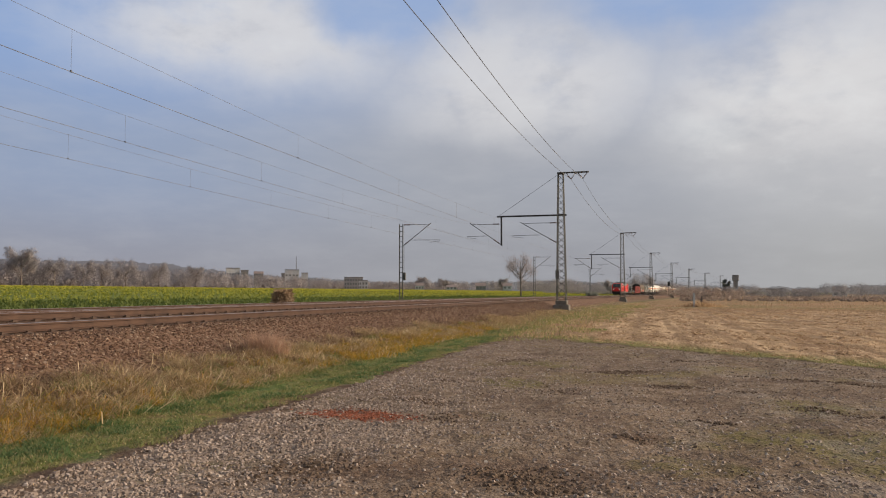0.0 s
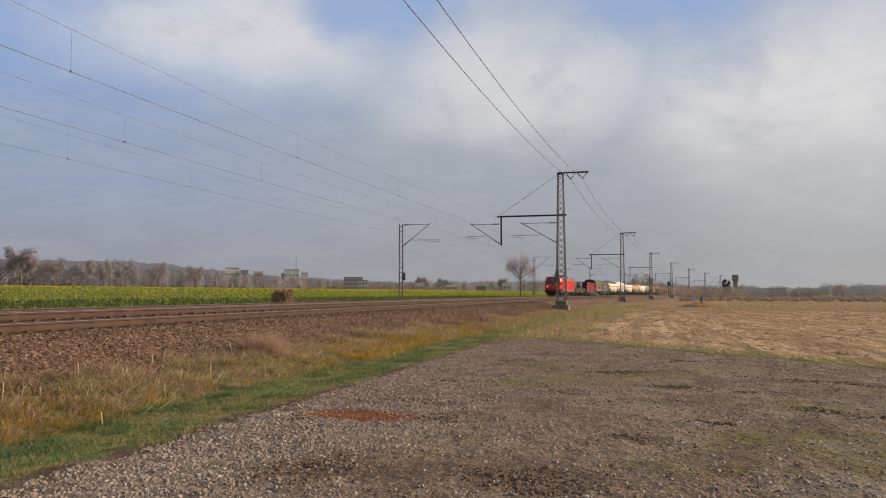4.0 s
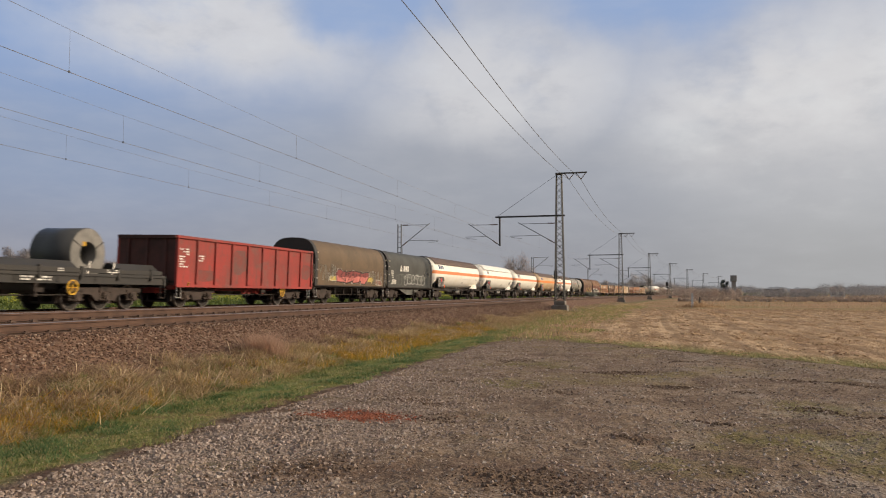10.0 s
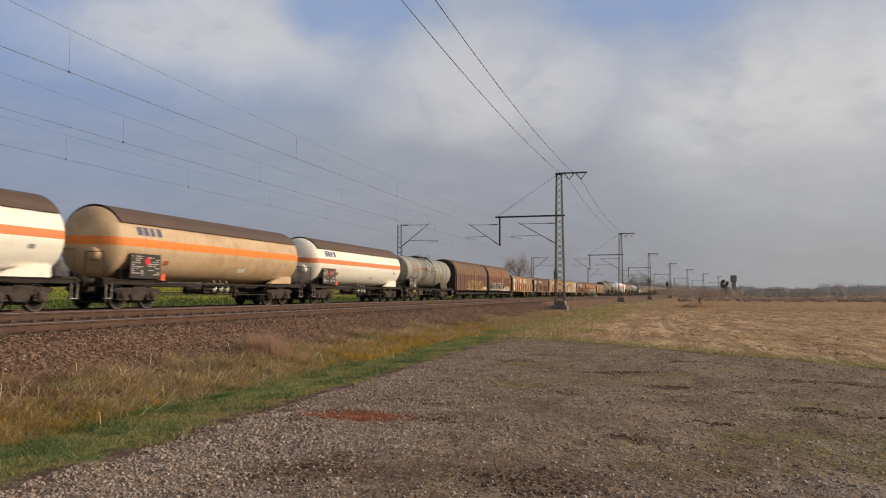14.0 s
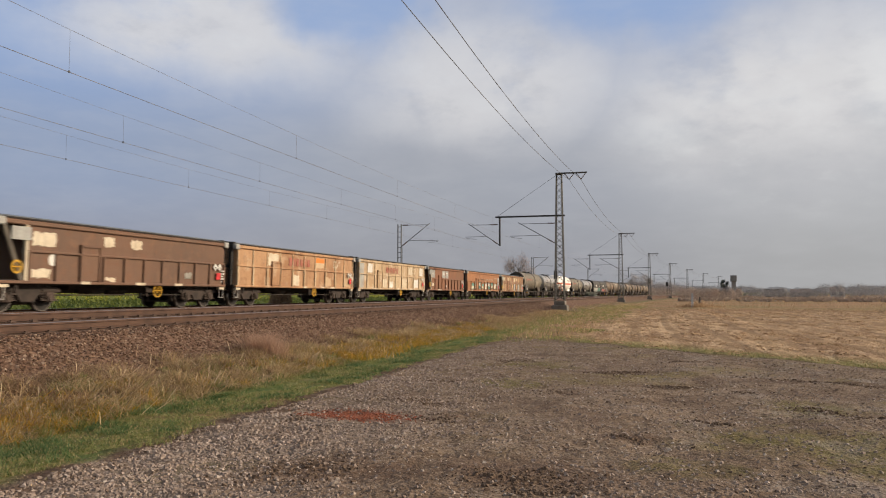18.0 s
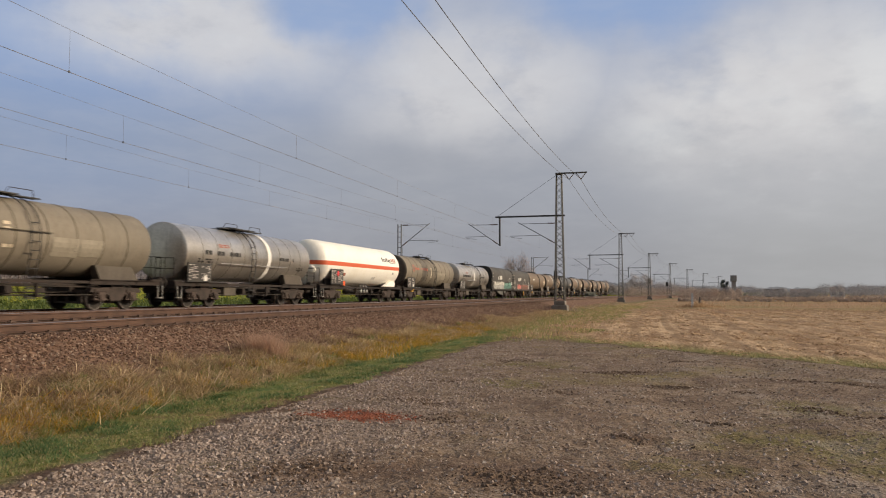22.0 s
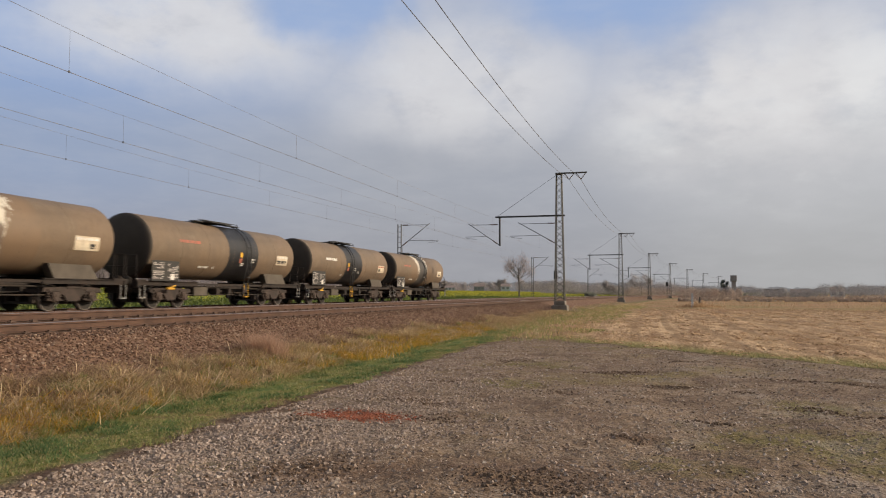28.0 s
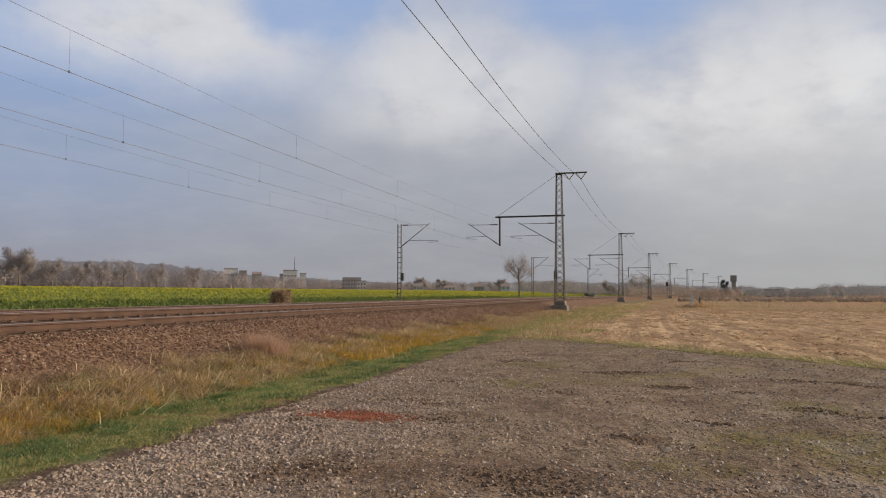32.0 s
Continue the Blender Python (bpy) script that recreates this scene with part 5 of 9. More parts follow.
    g.tube([(-5, 0.3, 3.85), (5.2, 0.3, 3.85)], 0.03, 6).box(0.2, 0.6, -0.3, 0.3, 3.68, 4.0).box(-0.6, -0.2, -0.2, 0.2, 3.68, 3.95)
    part("roof_busbar", g, MAT_DARKSTEEL, t, "dark roof cables and insulators")
    part("frame_skirt", Geo().box(-h + 0.5, h - 0.5, -1.46, 1.46, 0.88, 1.24, 0.02), M_LOCOGREY, t, "grey frame skirt")
    part("belly_box", Geo().box(-2.7, 2.7, -1.25, 1.25, 0.24, 0.9, 0.05), M_FRAME, t)
    for x in (-7.1, -3.4, 3.4, 7.1):
        part("sand_box", Geo().box(x - 0.22, x + 0.22, -1.3, -1.05, 0.45, 0.88, 0.03).tube([(x, -1.1, 0.45), (x + 0.12, -0.8, 0.16)], 0.03, 5), M_GEAR, t)
    for i in range(7):
        x = -2.0 + i * 0.62
        part("belly_rib", Geo().box(x - 0.04, x + 0.04, -1.31, -1.24, 0.34, 0.88), M_GEAR, t)
    part("air_pipe", Geo().tube([(-7.6, -1.3, 0.86), (7.6, -1.3, 0.86)], 0.03, 6).tube([(-3.0, -1.2, 0.5), (-2.3, -1.2, 0.42), (2.3, -1.2, 0.42), (3.0, -1.2, 0.5)], 0.04, 6), M_GEAR, t)
    for x in (-6.2, -4.6, 2.9, 4.6, 6.2):
        part("skirt_hatch", Geo().box(x - 0.14, x + 0.14, -1.466, -1.46, 0.98, 1.12), M_BLACK, t)
    part("belly_vent", Geo().box(-1.4, 1.6, -1.29, -1.24, 0.4, 0.82, 0.01), M_GEAR, t)
    bars(t, -2.5, -1.0, 1.0, 1.12, -1.462, 1, M_WHITE, seed=4)
    bars(t, 0.2, 2.6, 1.05, 1.15, -1.462, 1, M_WHITE, seed=5)
    bars(t, 4.2, 5.2, 1.05, 1.12, -1.462, 1, M_YELLOW, seed=6)
    e = plate(t, -0.5, 0.1, 2.06, 2.46, -1.486, M_WHITE, "emblem", "white emblem square with a red centre")
    part("emblem_inset", Geo().box(-0.44, 0.04, -1.504, -1.498, 2.11, 2.41), M_SIGNRED, e)
    part("emblem_mark", Geo().box(-0.37, -0.24, -1.51, -1.504, 2.17, 2.36).box(-0.17, -0.04, -1.51, -1.504, 2.17, 2.36), M_WHITE, e)
    pantograph(t, -3.7, False)
    pantograph(t, 4.45, True)
    buffers(t, h - 0.05)
    for x in (-5.2, 5.2):
        loco_bogie(t, x)
    return t


# ---- flat wagon with steel coils ----
def coil_wagon(a, b):
    t, h = wagon("coil_wagon", "dark six-axle flat wagon carrying steel coils", "freight wagon", a, b)
    chassis(t, h, 4.65, 0.95, 1.25, 3, M_BLACK, True, 1.35)
    part("deck", Geo().box(-h, h, -1.4, 1.4, 1.25, 1.32), M_BLACK, t)
    for i in range(8):
        x = -h + 1.0 + (2 * h - 2.0) * i / 7
        for sy in (-1, 1):
            part("stake", Geo().box(x - 0.06, x + 0.06, *sorted((sy * 1.36, sy * 1.44)), 1.1, 1.56), M_BLACK, t)
    for sy in (-1, 1):
        part("side_rail", Geo().box(-h + 0.3, h - 0.3, *sorted((sy * 1.37, sy * 1.41)), 1.34, 1.5), M_BLACK, t)
        for xa, xb in ((-h + 0.4, -4.9), (-2.8, 2.85), (4.95, h - 0.4)):
            part("trough_board", Geo().prism([(sy * 1.36, 1.32), (sy * 1.36, 1.46), (sy * 1.0, 1.74), (sy * 0.85, 1.74), (sy * 0.5, 1.32)], xa, xb), M_BLACK, t)
    for x0, x1, z0, z1, sd in ((-5.5, -4.3, 1.35, 1.49, 1), (-2.2, -1.6, 1.35, 1.49, 2), (0.2, 1.5, 1.02, 1.2, 3), (1.8, 2.5, 1.35, 1.49, 4), (4.3, 5.0, 1.35, 1.49, 5), (-4.6, -3.2, 1.0, 1.18, 6)):
        bars(t, x0, x1, z0, z1, -1.415 if z0 > 1.3 else -1.405, 2, seed=sd)
    handwheel(t, 2.6, 0.82)
    part("end_board", Geo().box(-h + 0.05, -h + 0.2, -1.35, 1.35, 1.3, 1.75), M_BLACK, t)
    for x in (-h + 1.5, h - 3.4, 3.2):
        part("lashing", Geo().tube([(x, -1.42, 1.3), (x + 0.3, -1.3, 1.75)], 0.02, 5), M_SILVERLINE, t)
    for cx, m in ((-3.83, M_COILRUST), (3.9, M_COIL)):
        c, _ = wagon("steel_coil", "rolled sheet-steel coil lying on the flat wagon" if m is M_COIL else "rusty rolled sheet-steel coil on the flat wagon", "steel coil", (a + b) / 2 + cx, (a + b) / 2 + cx, "coils on the wagon")
        part("roll", Geo().disc_y(0, 2.04, -0.85, 0.85, 0.92, 40, 0.42), m, c)
        part("edge", Geo().disc_y(0, 2.04, -0.865, -0.85, 0.91, 40, 0.425), M_COILFACE, c, "bare metal windings on the coil's edge")
        for an in (30, 150, 270):
            ca, sa = math.cos(radians(an)), math.sin(radians(an))
            part("strap", Geo().tube([(ca * 0.42, -0.872, 2.04 + sa * 0.42), (ca * 0.92, -0.872, 2.04 + sa * 0.92)], 0.018, 4), M_BLACK, c)
        part("tag", Geo().box(-0.30, -0.15, -0.88, -0.87, 2.30, 2.46), M_YELLOW, c)
        part("cradle", Geo().extrude([(-0.75, 1.33), (-0.75, 1.72), (-0.3, 1.38), (0.3, 1.38), (0.75, 1.72), (0.75, 1.33)], -0.75, 0.75), M_BLACK, c)
    return t


# ---- red open wagon ----
def open_wagon(a, b):
    t, h = wagon("open_goods_wagon", "faded oxide-red open wagon with ribbed steel sides", "freight wagon", a, b)
    chassis(t, h - 0.05, 4.55, 0.88, 1.05, 2, M_OPENRED)
    part("floor", Geo().box(-h, h, -1.36, 1.36, 1.05, 1.15), M_FRAME, t)
    for sy in (-1, 1):
        part("side_wall", Geo().box(-h, h, *sorted((sy * 1.36, sy * 1.40)), 0.92, 2.98), M_OPENRED, t)
        part("top_rail", Geo().box(-h - 0.02, h + 0.02, *sorted((sy * 1.34, sy * 1.48)), 2.93, 3.06, 0.02), M_OPENRED, t)
        part("bottom_rail", Geo().box(-h, h, *sorted((sy * 1.40, sy * 1.47)), 0.88, 1.0), M_OPENRED, t)
        n = 9
        for i in range(n + 1):
            x = -h + 0.06 + (2 * h - 0.12) * i / n
            part("rib", Geo().extrude([(x - 0.075, 1.0), (x + 0.075, 1.0), (x + 0.045, 2.93), (x - 0.045, 2.93)], *sorted((sy * 1.40, sy * 1.475))), M_OPENRED, t)
    for e in (-1, 1):
        part("end_wall", Geo().box(*sorted((e * h, e * (h - 0.05))), -1.36, 1.36, 0.95, 2.98), M_OPENEND, t, "grimy end wall, coloured dark for shade")
        for y in (-0.9, 0, 0.9):
            part("end_rib", Geo().box(*sorted((e * h, e * (h + 0.08))), y - 0.06, y + 0.06, 0.95, 2.9), M_OPENEND, t)
        part("end_rail", Geo().box(*sorted((e * (h - 0.06), e * (h + 0.1))), -1.4, 1.4, 2.92, 3.06, 0.02), M_OPENEND, t)
    part("door", Geo().box(-0.62, 0.62, -1.425, -1.40, 1.02, 2.7), M_OPENRED, t)
    for i, (z0, z1) in ((1, (1.1, 1.7)), (3, (1.5, 2.7)), (8, (1.4, 2.2))):
        x = -h + 0.06 + (2 * h - 0.12) * i / n
        graffiti(t, x + 0.16, x + 1.3, z0, z1, -1.4, 1, M_OPENSTAIN, M_OPENSTAIN, 70 + i, "worn_patch")
    bars(t, -h + 0.25, -h + 0.95, 1.7, 2.55, -1.402, 8, seed=11, fill=0.6)
    bars(t, -h + 1.7, -h + 2.1, 2.0, 2.3, -1.402, 3, seed=12)
    handwheel(t, 3.2, 0.72)
    part("lashing_eye", Geo().tube([(-h + 0.8, -1.48, 0.95), (-h + 0.8, -1.52, 1.1)], 0.03, 5), M_YELLOW, t)
    g = Geo()
    for x in (-0.9, -0.4, 0.5, 1.0):
        g.tube([(x, -1.2, 0.9), (x + 0.1, -1.2, 0.62), (x + 0.35, -1.2, 0.62), (x + 0.45, -1.2, 0.9)], 0.02, 5)
    part("lever_guard", g, M_OPENRED, t)
    return t


# ---- tarpaulin-hooded coil wagons ----
def emblem(t, x, z0, z1, y):
    """A white three-cornered mark and three slanted blocks, no letters."""
    h = z1 - z0
    g = Geo().extrude([(x, z0), (x + 0.16, z0), (x + 0.34, z0 + h * 0.75), (x + 0.26, z1)], y - 0.006, y + 0.002)
    g.extrude([(x + 0.62, z0), (x + 0.46, z0), (x + 0.28, z0 + h * 0.8), (x + 0.37, z1)], y - 0.006, y + 0.002).box(x + 0.2, x + 0.42, y - 0.006, y + 0.002, z0 - 0.02, z0 + 0.1)
    part("emblem_mark", g, M_WHITE, t, "white three-cornered emblem")
    for i in range(3):
        a = x + 0.85 + i * 0.46
        part("emblem_block", Geo().extrude([(a, z0), (a + 0.34, z0), (a + 0.40, z1), (a + 0.06, z1)], y - 0.006, y + 0.002), M_WHITE, t)



def tarp_wagon(a, b, mat, label, belly, paint):
    t, h = wagon("tarpaulin_wagon", label, "freight wagon", a, b, "wagons with tarpaulin hoods")
    chassis(t, h - 0.05, h - 1.95, 0.95, 1.15, 2)
    pr = []
    for j in range(0, 25):
        an = radians(180 - 180 * j / 24)
        pr.append((1.44 * math.copysign(abs(math.cos(an)) ** 0.62, math.cos(an)), 2.45 + 1.42 * math.sin(an) ** 0.85 if 0 < j < 24 else 2.3))
    pr = [(-1.44, 1.12)] + pr + [(1.44, 1.12)]
    hood = Geo()
    n = 14
    xs = [-h + 0.45 + (2 * h - 0.9) * i / n for i in range(n + 1)]
    m = len(pr)
    vs = []
    for i, x in enumerate(xs):
        for j, (y, z) in enumerate(pr):
            k = 1.0 + (0.0025 if i % 2 == 0 else -0.0045) + 0.003 * noise.noise((x * 1.3, y * 2, z * 2 + h))
            vs.append((x, y * (0.999 if j in (0, m - 1) else min(k, 1.0035)), z * (1 if z < 1.5 else k)))
    hood.add(vs, [(i * m + j, i * m + j + 1, (i + 1) * m + j + 1, (i + 1) * m + j) for i in range(n) for j in range(m - 1)], True)
    hood.add([vs[j] for j in range(m)], [tuple(range(m))]).add([vs[n * m + j] for j in range(m)], [tuple(range(m))])
    part("hood", hood, mat, t, "taut tarpaulin hood")
    for e in (-1, 1):
        sc = [(y * 1.012, 1.1 if z < 1.2 else 2.45 + (z - 2.45) * 1.02) for y, z in pr]
        x0, x1 = sorted((e * (h - 0.02), e * (h - 0.42)))
        part("end_wall", Geo().prism(sc, x0, x1), M_BLACK, t, "black steel end wall")
        for y in (-0.95, -0.3, 0.3, 0.95):
            part("end_post", Geo().box(*sorted((e * h, e * (h + 0.05))), y - 0.05, y + 0.05, 1.15, 3.3), M_BLACK, t)
        for z in (1.5, 2.0, 2.6, 3.0):
            part("latch", Geo().box(e * (h - 0.2) - 0.06, e * (h - 0.2) + 0.06, -1.53, -1.47, z, z + 0.08), M_SILVERLINE if z < 2.8 else M_CREAM, t)
        part("hand_rail", Geo().tube([(e * (h + 0.06), -1.3, 1.2), (e * (h + 0.09), -1.42, 1.3), (e * (h + 0.09), -1.42, 2.3), (e * (h + 0.05), -1.3, 2.4)], 0.018, 5), M_CREAM, t)
    part("bottom_rail", Geo().box(-h, h, -1.48, -1.38, 1.06, 1.14).box(-h, h, 1.38, 1.48, 1.06, 1.14), M_FRAME, t)
    if belly:
        for sy in (-1, 1):
            part("belly_girder", Geo().extrude([(-h * 0.5, 1.0), (h * 0.5, 1.0), (h * 0.12, 0.52), (-h * 0.12, 0.52)], *sorted((sy * 1.22, sy * 1.27))), M_BELLY, t)
    else:
        for i in range(5):
            x = -h * 0.45 + h * 0.9 * i / 4
            part("bracket", Geo().extrude([(x - 0.05, 1.0), (x + 0.05, 1.0), (x + 0.05, 0.6), (x - 0.02, 0.6)], -1.3, -1.2), M_FRAME, t)
    y = -1.452
    if paint == 1:
        graffiti(t, -h + 3.2, -h + 8.6, 1.2, 2.2, y, 4, M_DEEPRED, M_SPRAYBLACK, 21, halo=M_SPRAYWHITE, tone=M_PINK)
        graffiti(t, -h + 2.3, -h + 3.3, 1.35, 1.75, y + 0.003, 1, M_SPRAYYELLOW, M_SPRAYWHITE, 24, "spray_arrow")
        scribble(t, -h + 0.7, -h + 3.2, 1.3, 2.5, y, 9, M_SPRAYWHITE, 25)
        scribble(t, h - 3.2, h - 0.7, 1.2, 2.2, y, 8, M_SPRAYWHITE, 26)
        graffiti(t, h - 2.2, h - 0.9, 1.2, 1.6, y + 0.003, 2, M_SPRAYRUST, M_SPRAYWHITE, 27, "faded_graffiti")
        part("spray_arrow", Geo().extrude([(-h + 8.6, 1.42), (-h + 9.3, 1.42), (-h + 9.25, 1.3), (-h + 9.75, 1.58), (-h + 9.25, 1.86), (-h + 9.3, 1.72), (-h + 8.6, 1.72)], y - 0.006, y), M_SPRAYYELLOW, t)
    elif paint == 2:
        emblem(t, -3.0, 2.36, 2.8, y)
        graffiti(t, -h + 1.9, -1.9, 1.2, 2.2, y + 0.003, 3, M_TARPGREY, M_BELLY, 30, "faded_graffiti")
        graffiti(t, -1.9, 3.4, 1.25, 2.2, y, 6, M_BELLY, M_GREYPATCH, 32, tone=M_TARPGREY)
        scribble(t, h - 2.3, h - 0.8, 1.9, 2.5, y, 4, M_SPRAYWHITE, 34)
        graffiti(t, -h + 0.9, -h + 1.9, 1.3, 1.75, y, 2, M_SPRAYWHITE, M_SPRAYBLACK, 33, "tag")
    elif paint == 3:
        emblem(t, -2.8, 2.36, 2.82, y)
        part("swoosh", Geo().tube([(3.4, y - 0.006, 2.3), (3.65, y - 0.006, 2.52), (4.0, y - 0.006, 2.6), (4.35, y - 0.006, 2.36)], 0.03, 4), M_SPRAYWHITE, t)
        bars(t, 2.8, 4.3, 2.12, 2.24, y, 1, M_GREYPATCH, seed=44)
        graffiti(t, -h + 1.0, 0.7, 1.15, 2.2, y, 6, M_SPRAYWHITE, M_BELLY, 35, tone=M_GREYPATCH)
        graffiti(t, 0.8, h - 1.1, 1.15, 2.15, y, 5, M_TEAL, M_SPRAYBLACK, 36, halo=M_TARPGREY, tone=M_DEEPTEAL)
        plate(t, h - 1.0, h - 0.75, 1.75, 2.15, y + 0.004, M_WHITE, "spray_arrow")
    else:
        emblem(t, -2.8, 2.36, 2.82, y)
        graffiti(t, -3.0, -0.6, 1.2, 1.9, y, 3, M_PINK, M_DEEPRED, 38, halo=M_SPRAYWHITE)
        graffiti(t, 0.0, h - 1.2, 1.2, 1.9, y, 6, M_SPRAYRUST, M_DEEPRED, 39, tone=M_TARPBROWN)
        scribble(t, 0.4, h - 1.3, 1.7, 2.2, y, 11, M_SPRAYWHITE, 40)
        part("tag", Geo().tube([(1.9 + 0.6 * math.cos(radians(a)), y - 0.006, 2.2 + 0.45 * math.sin(radians(a))) for a in range(0, 181, 20)], 0.035, 4), M_SPRAYWHITE, t, "white sprayed arc")
        plate(t, h - 1.2, h - 0.7, 1.3, 2.3, y, M_GREYPATCH, "notice_plate")
    if paint in (2, 4):
        bars(t, -h + 0.7, -h + 1.3, 1.3, 2.4, y - 0.012, 7, M_SPRAYWHITE, seed=45, fill=0.7)
    if paint == 4:
        handwheel(t, 1.9, 0.7)
    return t


# ---- gas tank wagons ----
M_BOARDTEXT = surface("faded_board_lettering", (0.50, 0.46, 0.43), (0.36, 0.33, 0.31), 0.7, 0, 1.5, 20, 0.0)


def data_board(t, x0, x1, y=-1.46, z0=1.2, z1=2.15, red=True, seed=1):
    p = part("data_board", Geo().box(x0, x1, y, y + 0.03, z0, z1), M_BLACK, t, "dark board with white lettering")
    bars(p, x0 + 0.08, x0 + (x1 - x0) * 0.42, z0 + 0.08, z1 - 0.06, y, 10, M_BOARDTEXT, seed=seed, fill=0.72)
    bars(p, x0 + (x1 - x0) * 0.58, x1 - 0.06, z0 + 0.12, z1 - 0.1, y, 9, M_BOARDTEXT, seed=seed + 1, fill=0.6)
    if red:
        r = 0.2
        part("hazard_sign", Geo().extrude([((x0 + x1) / 2 + 0.1 - r, z1 - 0.28), ((x0 + x1) / 2 + 0.1, z1 - 0.28 + r), ((x0 + x1) / 2 + 0.1 + r, z1 - 0.28), ((x0 + x1) / 2 + 0.1, z1 - 0.28 - r)], y - 0.012, y), M_SIGNRED, p)
    return p


def gas_wagon(c0, c1, mat, shield, label, seed, brand):
    """c0, c1: ends of the straight shell."""
    a, b = c0 - 1.15, c1 + 1.15
    t, h = wagon("gas_tank_wagon", label, "tank wagon", a, b, "gas tank wagons")
    cl = (c1 - c0) / 2
    r, zc, dome = 1.42, 2.52, 0.78
    chassis(t, h - 0.1, cl - 1.3, 0.95, 1.14, 2, M_FRAME, stub=True)
    prof = [(-cl - dome * math.cos(radians(q)), r * math.sin(radians(q))) for q in range(0, 91, 10)]
    prof += [(-x, rr) for x, rr in reversed(prof)]
    prof[0], prof[-1] = (prof[0][0], 0.001), (prof[-1][0], 0.001)
    part("tank", Geo().lathe(prof, 0, zc, 48), mat, t, "welded pressure vessel")
    if shield:
        g = Geo()
        g.lathe([(-cl - 0.1, r + 0.045), (cl + 0.1, r + 0.045)], 0, zc, 24, 33, 147)
        g.lathe([(-cl - 0.1, r + 0.06), (cl + 0.1, r + 0.06)], 0, zc, 24, 33, 147)
        for e in (-1, 1):
            g.lathe([(e * (cl + 0.1), r + 0.045), (e * (cl + 0.1), r + 0.06)], 0, zc, 24, 33, 147)
        part("sun_shield", g, shield, t, "curved sun shield over the tank")
        for a0 in (33, 147):
            y, z = (r + 0.055) * math.cos(radians(a0)), zc + (r + 0.055) * math.sin(radians(a0))
            part("shield_edge", Geo().tube([(-cl - 0.1, y, z), (cl + 0.1, y, z)], 0.018, 5), M_SHIELDBROWN, t)
    part("manhole", Geo().lathe([(-cl - dome - 0.12, 0.0), (-cl - dome - 0.12, 0.24), (-cl - dome + 0.25, 0.26)], -0.55, zc - 0.45, 18), mat, t)
    for e in (-1, 1):
        for sy in (-1, 1):
            part("saddle", Geo().extrude([(e * (cl - 2.6), 1.14), (e * (cl - 0.1), 1.14), (e * (cl - 0.1), 1.55), (e * (cl - 1.2), 1.5)], *sorted((sy * 0.95, sy * 1.15))), mat if e > 0 else M_FRAME, t)
        part("end_platform", Geo().box(*sorted((e * (h - 0.12), e * (h - 0.85))), -1.25, 1.25, 1.14, 1.19), M_FRAME, t)
        g = Geo()
        for y in (-1.2, -0.4):
            g.tube([(e * (h - 0.2), y, 1.18), (e * (h - 0.2), y, 2.15)], 0.018, 5)
        g.tube([(e * (h - 0.2), -1.2, 2.15), (e * (h - 0.2), -0.4, 2.15)], 0.018, 5)
        part("end_rail", g, M_FRAME, t)
    data_board(t, -cl + 0.25, -cl + 2.15, seed=seed)
    plate(t, -cl + 2.2, -cl + 2.5, 1.14, 1.42, -1.44, M_ORANGE, "hazard_plate", "orange hazard plate")
    for x in (-0.7, -0.15, 0.4):
        part("valve", Geo().tube([(x, -1.2, 0.72), (x + 0.12, -1.2, 0.86), (x + 0.1, -1.05, 1.22)], 0.05, 8).tube([(x - 0.05, -1.26, 0.76), (x - 0.05, -1.12, 0.76)], 0.1, 10), M_SILVERLINE, t, "pale metal outlet valve")
    part("valve_box", Geo().box(-1.4, 1.1, -1.1, -0.7, 0.62, 0.7, 0.02).box(-1.4, -1.3, -1.12, -1.02, 0.62, 1.1).box(1.0, 1.1, -1.12, -1.02, 0.62, 1.1), M_FRAME, t)
    part("drain_pipe", Geo().tube([(-1.2, -0.9, 0.9), (2.6, -0.9, 0.9)], 0.04, 6), M_GEAR, t)

    def on_shell(x0, x1, z0, z1, m, nm):
        g = Geo()
        z = [z0 + (z1 - z0) * i / 3 for i in range(4)]
        ys = [-math.sqrt(max(0.01, (r + 0.008) ** 2 - (q - zc) ** 2)) for q in z]
        g.add([(x, ys[i], z[i]) for i in range(4) for x in (x0, x1)], [(i * 2, i * 2 + 1, i * 2 + 3, i * 2 + 2) for i in range(3)])
        part(nm, g, m, t)
    if brand == 1:
        for i, w in enumerate((0.34, 0.3, 0.26, 0.3)):
            on_shell(-cl + 0.75 + i * 0.42, -cl + 0.75 + i * 0.42 + w, 2.87, 3.2, M_BLUE, "emblem_bar")
    elif brand == 2:
        for x in (-cl + 0.9, cl - 1.9):
            zz = 2.95 if x < 0 else 1.85
            on_shell(x, x + 0.3, zz, zz + 0.24, M_BLACK, "emblem_bar")
            on_shell(x + 0.5, x + 0.78, zz, zz + 0.24, M_BLACK, "emblem_bar")
            on_shell(x - 0.05, x + 0.9, zz - 0.07, zz - 0.03, M_BLACK, "emblem_bar")
    elif brand == 3:
        for i in range(6):
            on_shell(cl - 3.6 + i * 0.33, cl - 3.6 + i * 0.33 + 0.22, 2.95, 3.25 if i in (0, 3) else 3.15, M_BLACK, "emblem_bar")
        for i in range(3):
            on_shell(cl - 1.55 + i * 0.33, cl - 1.55 + i * 0.33 + 0.24, 2.98, 3.22, M_FADEDRED, "emblem_bar")
        on_shell(cl - 2.1, cl - 0.6, 2.88, 2.91, M_BLACK, "emblem_bar")
    on_shell(1.3, 2.0, 1.62, 1.8, M_WHITE, "small_plate")
